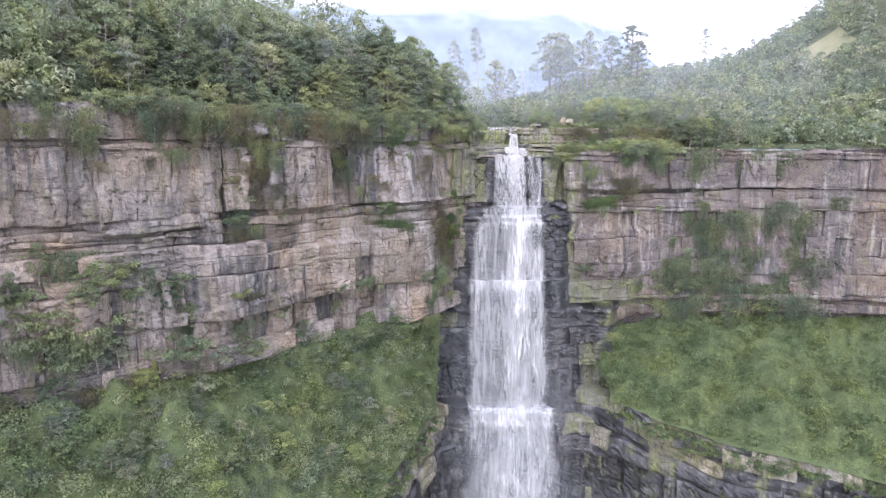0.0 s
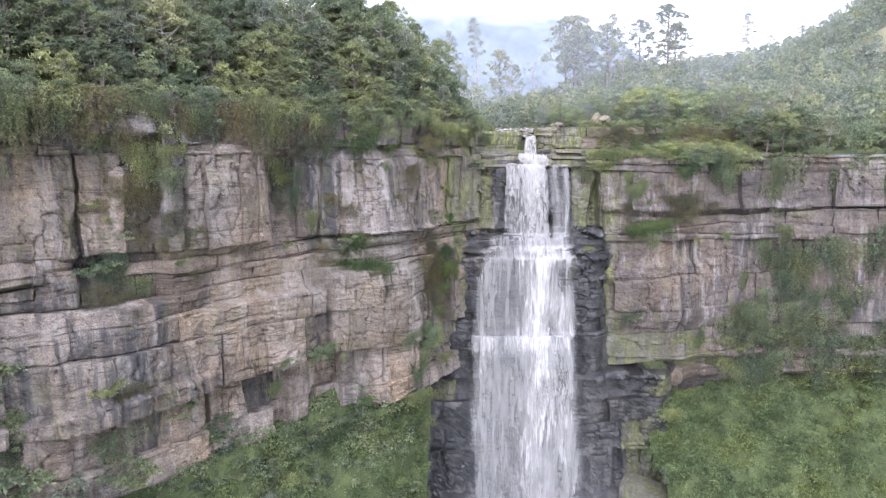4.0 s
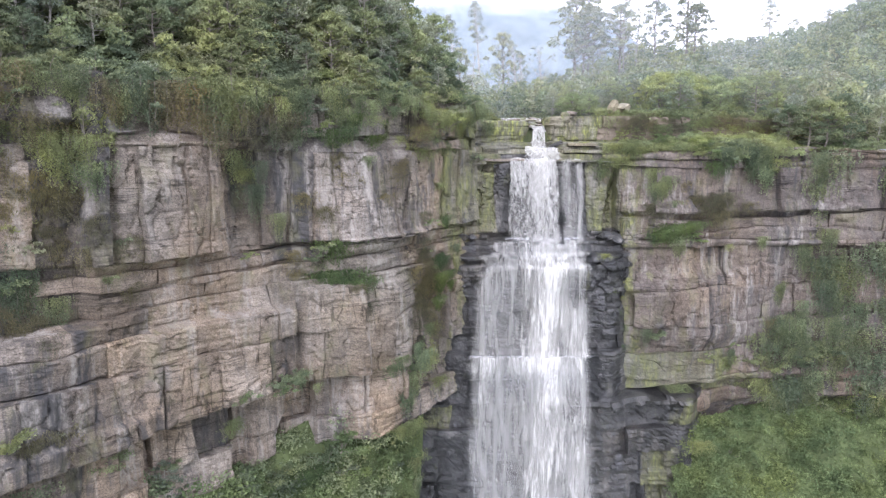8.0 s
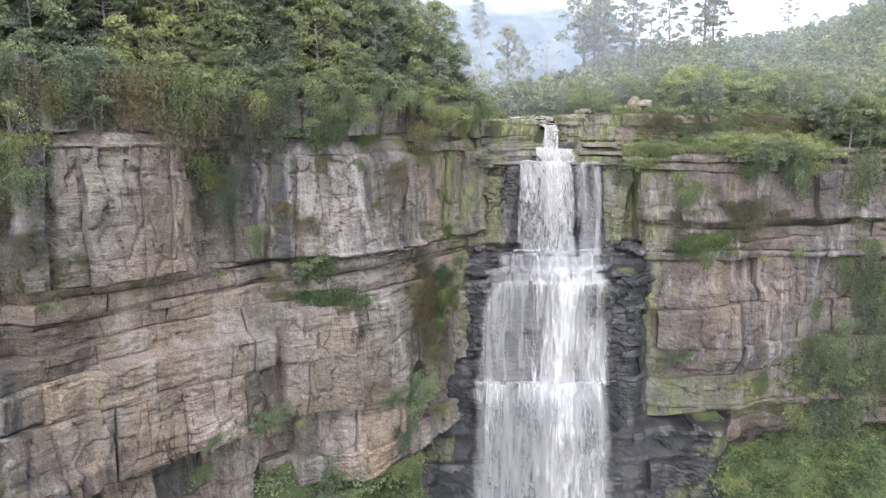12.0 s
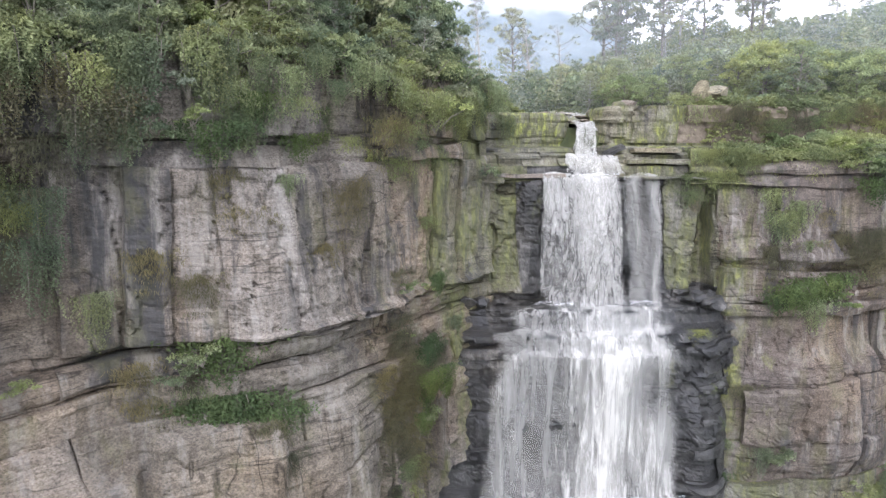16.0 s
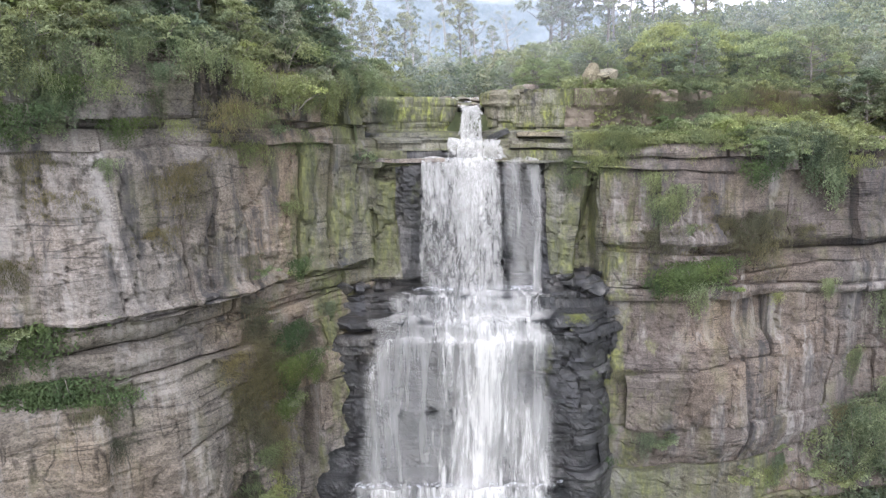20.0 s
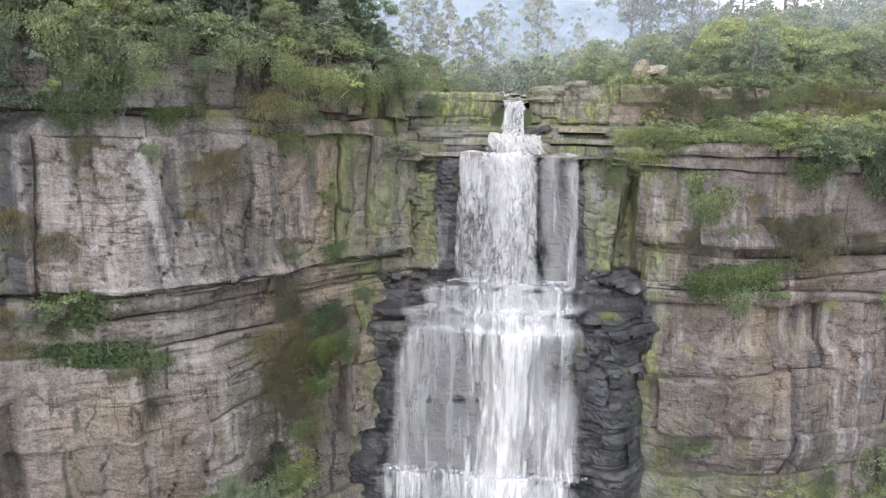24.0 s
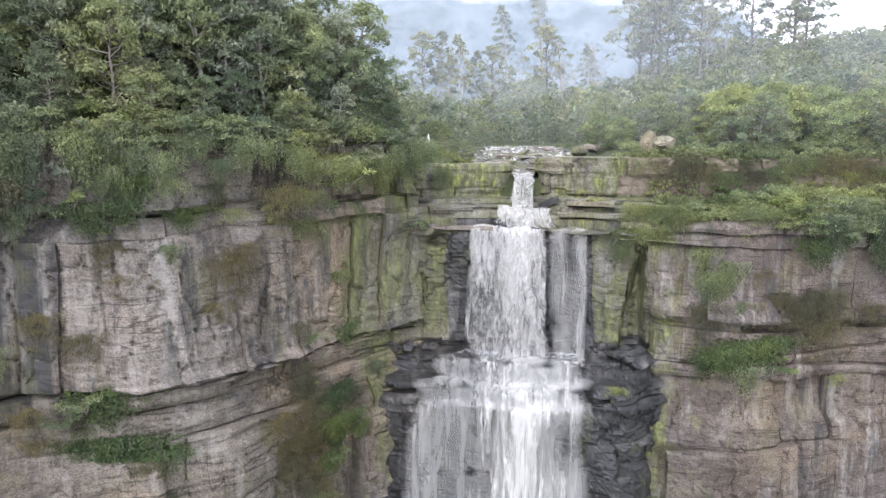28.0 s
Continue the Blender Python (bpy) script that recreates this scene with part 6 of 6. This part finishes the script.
veil("spray", 12, 29, -21, -11.5, 187.8, -0.5, SPRAY, lambda u, w: ss(0, 0.35, u) * ss(1, 0.65, u) * ss(0, 0.35, w) * ss(1, 0.5, w) * 0.35, "fine mist rising from the splashing ledge")
veil("spray", 6, 31, -42, -32, 184.5, -0.5, SPRAY, lambda u, w: ss(0, 0.35, u) * ss(1, 0.65, u) * ss(0, 0.35, w) * ss(1, 0.5, w) * 0.4, "fine mist rising from the second ledge")


# ---- plants on ledges and faces ----
def on_face(rows, group, more=0):
    """Each row: kind, place on the rock, scale; the plant turns to face out of the wall. more: further plants beside each."""
    for k, x, y, z, sc in rows:
        s = float(RIM.far([x], [y])[1][0])
        x0, y0, turn = face(s, 0)
        if -7 < x < 3.5 and z < -11:
            x, y = x + face(s, 1.2)[0] - x0, y + face(s, 1.2)[1] - y0
        for i in range(1 + more):
            a, b = (rnd.gauss(0, 2.4), rnd.gauss(0, 2.6)) if i else (0, 0)
            x1, y1, _ = face(s + a, 0)
            k.put(x + x1 - x0, y + y1 - y0, z + b, sc * (rnd.uniform(0.6, 1.2) if i else 1), turn + rnd.uniform(-15, 15), rnd, group=group)


on_face([(V_CARPET, -13, 169, -17.1, 1.1), (H_GREEN, -14.5, 168.4, -16.3, 0.9), (H_DRY, -9.5, 170.4, -17.5, 0.9), (H_DRY, -17.9, 166.7, -17.6, 0.8),
         (S_MID, -41.3, 142.1, -7.3, 0.9), (V_DARK, -41.9, 141.5, -11.3, 0.9), (S_MID, -42.1, 141, -13.6, 1), (H_DRY, -40.7, 141.7, -16.2, 1.2),
         (H_DRY, -37.8, 141.6, -18, 1.2), (S_DARK, -34.8, 146, -14.1, 0.8), (V_DARK, -39.9, 143.8, -14.9, 0.8), (S_MID, -17.6, 163.4, -31, 1),
         (V_MID, -17.6, 163.4, -29.8, 0.6), (S_LIGHT, -23.5, 156.5, -31.6, 0.9), (H_GREEN, -25.4, 157.8, -34.9, 0.8), (H_GREEN, -5.3, 168.1, -29.7, 0.9),
         (V_MID, -1.6, 170.5, -28.7, 0.8), (S_MID, -1.1, 181.5, -35, 1.1), (V_MID, -4.6, 176.2, -37, 1), (H_GREEN, -3.3, 176.9, -42, 1.2),
         (H_GREEN, -6.1, 175.8, -47.3, 1.2), (V_MID, -3.5, 180, -49.3, 0.9), (S_MID, -14.8, 168.1, -44.6, 1.5)], "plants on the west wall", 1)
on_face([(V_CARPET, -17.7, 165.9, -45.3, 1.2), (S_CARPET, -12.2, 167.7, -47.1, 0.9), (S_MID, -20.6, 163.7, -45.9, 1.2), (S_MID, -37.1, 142.8, -28.2, 0.9),
         (H_DRY, -39.1, 138.3, -28.2, 1.1), (S_MID, -40.6, 136.8, -28.4, 1.1), (S_MID, -31.3, 152.6, -38.3, 0.7), (S_GREY, -38.8, 140.8, -29, 0.9),
         (S_MID, -58.4, 119.2, -22.5, 1.7), (S_DARK, -56.8, 120.5, -26.4, 1.8), (S_LIGHT, -60.2, 115.1, -20.2, 1.6), (S_MID, -59.6, 118.2, -31, 2.2),
         (V_MID, -63.6, 112.7, -30.5, 1.8), (S_MID, -66.2, 110.9, -28, 2), (S_LIGHT, -68.5, 108.8, -24.1, 1.7), (S_MID, -52, 129.3, -24.6, 1.6),
         (V_DARK, -50.7, 129.7, -28.6, 1.2), (S_DARK, -68.5, 110.9, -32.9, 2.2), (S_MID, -64.2, 114.7, -36.1, 2.2), (H_DRY, -60.2, 118.1, -39.3, 2),
         (S_MID, -47.5, 128.3, -38.3, 2), (S_MID, -38.8, 136.5, -39.7, 1.5), (S_GREY, -43.4, 130.7, -40.2, 2), (V_MID, -55.8, 124.3, -40.4, 1.6)], "plants on the foot of the west wall", 1)
on_face([(F_DARK, -66.5, 111, -20.3, 0.61), (F_DARK, -58, 120.2, -24.3, 0.68), (F_MID, -61.6, 115, -27.1, 0.68), (F_DARK, -68.8, 108.5, -31.1, 0.74),
         (F_MID, -65.9, 112.9, -34.5, 0.68), (F_DARK, -56.8, 122.9, -33.4, 0.68), (F_DARK, -51.5, 125.9, -29.8, 0.61), (F_MID, -50.4, 130.7, -34.5, 0.61),
         (F_GREY, -59, 120.1, -37.9, 0.74), (F_DARK, -69.8, 108.1, -25.3, 0.68), (V_FAR, -41.2, 137.6, -34, 0.9), (V_FAR, -53.8, 125.1, -21.1, 0.9),
         (V_FAR, -62.8, 115.2, -16.3, 1.1), (S_MID, -34.9, 145.2, -34.7, 1.1)], "plants on the foot of the west wall", 1)
on_face([(V_CARPET, -12.7, 169, -16.5, 1.2), (V_CARPET, -14.3, 168.6, -16.5, 0.9), (H_GREEN, -11.2, 169.6, -17.4, 0.8), (S_MID, -14, 167.2, -13.1, 0.8),
         (H_DRY, -18.2, 165.8, -12.8, 0.8), (H_DRY, -17.7, 166.9, -15.7, 1), (H_DRY, -15.6, 167.4, -17.6, 0.9), (H_DRY, -9.4, 168.7, -18.2, 0.8),
         (S_MID, -8.9, 171.5, -17.5, 0.6), (H_DRY, -1.5, 183.5, -15, 0.9), (H_DRY, -2.5, 179.2, -17.2, 1), (H_DRY, -0.9, 181.3, -19, 1),
         (H_DRY, -1.9, 180.4, -21.9, 1), (H_DRY, -0.2, 183, -25.8, 0.9), (V_CARPET, 0.8, 186.4, -16.6, 0.7), (V_CARPET, 1.2, 183.8, -19.3, 0.7),
         (S_LIGHT, 0.3, 186.7, -12.4, 0.6), (H_DRY, -8.6, 171.2, -6, 0.8), (H_DRY, -10.4, 169.9, -6.4, 0.7), (H_DRY, -14.1, 167.3, -6.8, 0.8),
         (H_DRY, -12.1, 169.6, 0.6, 1), (H_DRY, -11.7, 169.4, -2.2, 0.9), (V_MID, -17.6, 165.3, 3.7, 0.65), (V_MID, -11.1, 169.9, 4.6, 0.65)], "plants on the west buttress", 1)
on_face([(S_MID, -10.5, 171.6, 2.9, 0.9), (V_CARPET, -7.9, 173.4, 3.1, 0.7), (V_MID, -3.5, 180.4, 1.8, 0.58)], "plants on the west buttress", 1)
on_face([(H_GREEN, -0.7, 183.4, 1.3, 1), (H_GREEN, 2.4, 188.2, 2.4, 1), (V_MID, 4, 190.6, 1.8, 0.5), (H_DRY, -21.7, 162.8, 2.9, 1),
         (V_DARK, -20.1, 163.9, 4.3, 0.58), (V_DARK, -23.1, 163.1, -3.8, 0.8), (V_DARK, -20.2, 164.3, -7.7, 0.6), (V_DARK, -22.1, 163, -0.6, 0.6),
         (V_MID, 7.1, 194.9, 7.2, 0.72), (V_MID, 5.2, 191.4, 5.2, 0.65), (S_GREY, 1.8, 190.1, 8, 1), (V_DARK, -6.6, 176.6, 5.9, 0.58),
         (S_LIGHT, -14, 167.6, 3.7, 0.7), (S_LIGHT, -23.3, 160.7, -13.3, 0.6)], "plants on the west rim")
on_face([(V_CARPET, 45.2, 195, -12.7, 1.1), (V_CARPET, 42.8, 194.1, -13.2, 0.7), (V_CARPET, 48.2, 196, -12.3, 0.9), (S_CARPET, 48.6, 195, -15.7, 0.5),
         (V_MID, 40.1, 195, -2.6, 0.7), (V_MID, 41.9, 194.6, -5.1, 0.8), (H_DRY, 40.8, 194.3, -8.8, 1), (H_DRY, 49.2, 196, -7.8, 1),
         (H_DRY, 44.7, 194.7, -8.2, 0.9), (S_MID, 42, 192.7, -33.4, 0.8), (V_DARK, 39.5, 192.5, -31.6, 0.5), (H_GREEN, 32.5, 196.5, -0.8, 1),
         (H_GREEN, 36.2, 196.6, 1.1, 1), (S_MID, 39.1, 196.2, 1.1, 0.8), (V_MID, 44.9, 198.9, 1.7, 0.8), (S_CARPET, 48.1, 197.5, 1, 0.7),
         (S_MID, 51.8, 197.1, -0.9, 1.1), (H_GREEN, 31.8, 196.2, -2.7, 0.7), (V_MID, 45.3, 194.5, -14.9, 0.9), (V_DARK, 57.3, 197.9, -37.1, 0.6),
         (H_GREEN, 47.2, 183.7, -49, 1.2), (H_GREEN, 46.2, 193.3, -42.2, 1.2), (V_DARK, 67.9, 200.6, -31.2, 1.3), (V_DARK, 73.8, 202.2, -44.7, 1.2)], "plants on the east wall")
on_face([(V_DARK, 79.4, 201.6, -37.8, 1.2), (V_DARK, 83.3, 202.1, -29.1, 1.2), (S_MID, 78.3, 201.4, -51.2, 1.2), (V_MID, 67.9, 200.9, -46.5, 1),
         (H_GREEN, 60.9, 200.1, -43.9, 1)], "plants on the east wall")
on_face([(V_FAR, 71.3, 202.4, -43.7, 1.5), (V_FAR, 79, 206.5, -49.3, 1.5), (V_FAR, 85.3, 199.9, -43.1, 1.4), (V_FAR, 97.9, 198.2, -42.7, 1.3),
         (V_FAR, 106.5, 201.8, -45.1, 1.8), (V_FAR, 86.7, 201.1, -17.1, 1.3), (V_FAR, 97.5, 201.2, -15.9, 1.3), (V_MID, 71, 200.1, -31.9, 1.3),
         (V_FAR, 90.7, 201.9, -28.2, 1.4), (V_FAR, 80.1, 202.7, -26.9, 1.3), (V_FAR, 105.4, 201.4, -28.2, 1.5), (V_MID, 66.7, 201.2, -44.8, 1.2),
         (S_LIGHT, 83.3, 203.2, -51.2, 1.5), (S_CARPET, 95.5, 202.7, -49.7, 1.6), (S_MID, 76.2, 201.6, -39.3, 1.5), (H_DRY, 54.1, 196.9, -10, 1.3),
         (V_MID, 62.6, 200.1, 0.3, 1.2), (V_FAR, 75.4, 202.3, 0.2, 1.4), (V_FAR, 87.8, 203, 0.1, 1.4), (V_FAR, 98.1, 202.1, 0.1, 1.4),
         (H_GREEN, 57, 197.9, -38.3, 1.2), (V_FAR, 115.5, 201.5, -13.2, 1.4), (V_FAR, 82.3, 200.8, -33.5, 1.3), (V_FAR, 88.7, 201.8, -39.4, 1.3)], "plants on the far east wall", 2)
on_face([(V_FAR, 95.3, 201.2, -39.3, 1.3), (V_FAR, 103.1, 201, -36.4, 1.3), (V_FAR, 76.6, 202.2, -20, 1.2), (V_FAR, 67.3, 200.5, -36.2, 1.2),
         (S_DARK, 73.5, 201.4, -42, 1), (S_DARK, 86.3, 201.4, -47.8, 1), (S_DARK, 97, 201.1, -44.9, 1), (V_FAR, 104.5, 201, -19.9, 1.4)], "plants on the far east wall", 2)
on_face([(V_MID, -42.5, 140.5, 6.5, 1.3), (V_MID, -39.5, 143.2, 6, 1.4), (V_DRY, -37, 145.5, 5.5, 1.3), (V_MID, -34.5, 147.5, 6, 1.2), (V_MID, -48, 133, 6.5, 1.2), (V_DRY, -54, 126, 5.5, 1.3), (V_MID, -24, 160.5, 6, 0.9)], "plants on the west gully", 1)
on_face([(H_DRY, -39.4, 141.8, -0.9, 1.1), (V_DRY, -38, 144.3, -2.7, 0.9), (V_MID, -35.2, 145, -0.4, 0.9), (H_DRY, -41.2, 141.5, -3.7, 1.1),
         (H_DRY, -39.3, 143.9, -6.9, 1), (V_DRY, -36.4, 144.7, -9.5, 0.7), (S_GREY, -40.3, 142.1, -9.7, 0.9), (H_DRY, -35, 145, -5.8, 1),
         (V_DRY, -41.4, 141.6, 0.9, 1), (V_MID, -38.2, 143.2, 1.4, 1), (S_GREY, -37.7, 146.2, 2.6, 1), (V_MID, -25.3, 162.2, 0.7, 0.9),
         (S_MID, -24.9, 159.1, 3.5, 1), (H_GREEN, -24.1, 163.1, -1.6, 0.8), (V_MID, -10.7, 170.3, 5, 0.8), (V_CARPET, -12.8, 168.4, 3.7, 0.9)], "plants on the west gully", 1)
on_face([(S_LIGHT, -0.7, 182.6, -11.2, 0.6), (H_DRY, -1.4, 182.7, -15, 1), (H_DRY, 0, 182.8, -18.4, 1), (H_DRY, -1.8, 179.8, -23, 1),
         (H_GREEN, -0.7, 182, -27.3, 0.9), (V_CARPET, 0.5, 186.3, -17.1, 0.7), (V_CARPET, 0.5, 185.2, -21.5, 0.7), (S_MID, 1.2, 185.2, -24.4, 0.7),
         (H_GREEN, -0.9, 180.6, -31.3, 1.1), (S_MID, -0.4, 185.2, -34.9, 0.9), (H_DRY, -9, 170.7, -6.4, 0.9), (V_CARPET, -9.7, 169.6, -17.8, 0.9),
         (H_GREEN, 2, 186.6, -4.5, 0.6), (V_MID, 1.3, 186.3, 2.6, 0.58), (V_MID, 3.9, 191, 2.2, 0.58), (V_DARK, 10.9, 198.9, 5.6, 0.5),
         (V_MID, 6, 194.9, 6.5, 0.65)], "plants on the west corner")
on_face([(H_DRY, -1.2, 182, -13, 0.9), (H_DRY, -0.6, 182.8, -16.5, 1.0), (H_GREEN, 0.4, 184.2, -18, 0.8), (H_DRY, -1.0, 182.2, -20, 1.1), (V_CARPET, 0.9, 184.8, -17, 0.7), (V_CARPET, 1.0, 185, -20.5, 0.7),
         (H_DRY, -0.8, 182.4, -24, 1.1), (H_GREEN, -0.4, 182.8, -27.5, 1.0), (V_CARPET, 0.6, 184.4, -24, 0.6), (H_DRY, -1.4, 181.6, -29, 1.0), (H_GREEN, -1.0, 182, -33, 1.1)], "plants on the west corner", 1)
on_face([(V_MID, 40.8, 194.6, -5.3, 0.8), (V_MID, 42.6, 194.7, -4, 0.8), (H_DRY, 40.9, 194.5, -8.4, 0.9), (V_CARPET, 42.9, 194, -13.4, 1),
         (V_CARPET, 45.6, 194.8, -12.9, 0.9), (V_CARPET, 41.1, 194.2, -14.1, 0.8), (S_CARPET, 47.7, 194.9, -15.5, 0.45), (H_DRY, 54, 197.5, -8.6, 1),
         (H_DRY, 50.2, 195.8, -9.1, 0.9), (V_CARPET, 52.4, 196.5, -1.5, 1), (S_MID, 56, 197.5, -1.5, 1.1), (V_MID, 60.3, 199.9, -1.2, 1),
         (S_CARPET, 49.5, 195.7, 0.4, 0.7), (H_GREEN, 65.5, 199.7, -0.8, 1.1), (H_DRY, 68.7, 200.6, -1.4, 1), (V_DARK, 73, 201.2, -0, 1),
         (V_MID, 62.5, 199, -15.5, 0.6), (H_GREEN, 55.5, 196.6, -16.4, 0.6), (S_MID, 42.3, 192.8, -32.9, 0.7), (V_DARK, 71.6, 201.9, -30.7, 1),
         (V_DARK, 75.6, 201.5, -36.5, 1.2), (V_MID, 70.5, 201.2, -37.9, 1), (V_DARK, 75.2, 202.4, -20.4, 0.9), (S_MID, 52, 193.7, -38.1, 0.9)], "plants on the east ledges")
on_face([(S_LIGHT, 57.6, 198, -36.6, 0.6), (H_GREEN, 34.5, 195.9, -0.4, 0.9), (H_GREEN, 37.1, 196.4, 0.9, 0.9), (S_CARPET, 42.6, 198.4, 1.6, 0.6),
         (V_DARK, 71.9, 202.3, -17.5, 1), (V_DARK, 76.5, 201.6, -24.5, 1.2), (V_DARK, 67.5, 201.8, -24.7, 0.8), (V_DARK, 77.6, 200.9, -31.7, 1.2),
         (V_DARK, 71.7, 200.1, -34.4, 1.1), (H_DRY, 66.4, 199.9, -31.4, 1), (S_MID, 63, 198.6, -39.8, 1), (S_MID, 68.3, 200.2, -42.1, 1.2),
         (V_MID, 76, 201.1, -42.5, 1.1), (S_DARK, 79.3, 201, -40, 1.2), (H_DRY, 46.7, 195.8, -4.7, 1), (H_DRY, 48.9, 196.1, -7.2, 0.9),
         (V_MID, 44.7, 194.7, -8.4, 0.6), (H_DRY, 60, 199.3, -8.8, 0.9), (V_DARK, 76.4, 202, -14.5, 1), (H_DRY, 40.9, 193.3, -27.7, 0.9),
         (H_DRY, 37.5, 192.9, -24.2, 0.8), (H_DRY, 59, 199.5, -19.8, 0.8)], "plants on the east ledges")
on_face([(H_GREEN, 33.6, 192.2, -27.6, 0.6), (H_GREEN, 34.9, 193.2, -30.7, 0.7), (H_GREEN, 32.6, 191.9, -23.7, 0.5), (V_CARPET, 34.6, 193.2, -34.6, 0.6),
         (H_GREEN, 37.1, 196.6, -34.9, 0.7), (H_GREEN, 31.4, 191.1, -17.3, 0.5), (V_DARK, 36, 197.8, -19, 0.4), (H_GREEN, 3.8, 189.6, -21.6, 0.6),
         (V_DARK, 3.6, 188.8, -17.7, 0.4), (V_DARK, 4.7, 190.3, -15.6, 0.4)], "plants on the rock beside the falls")
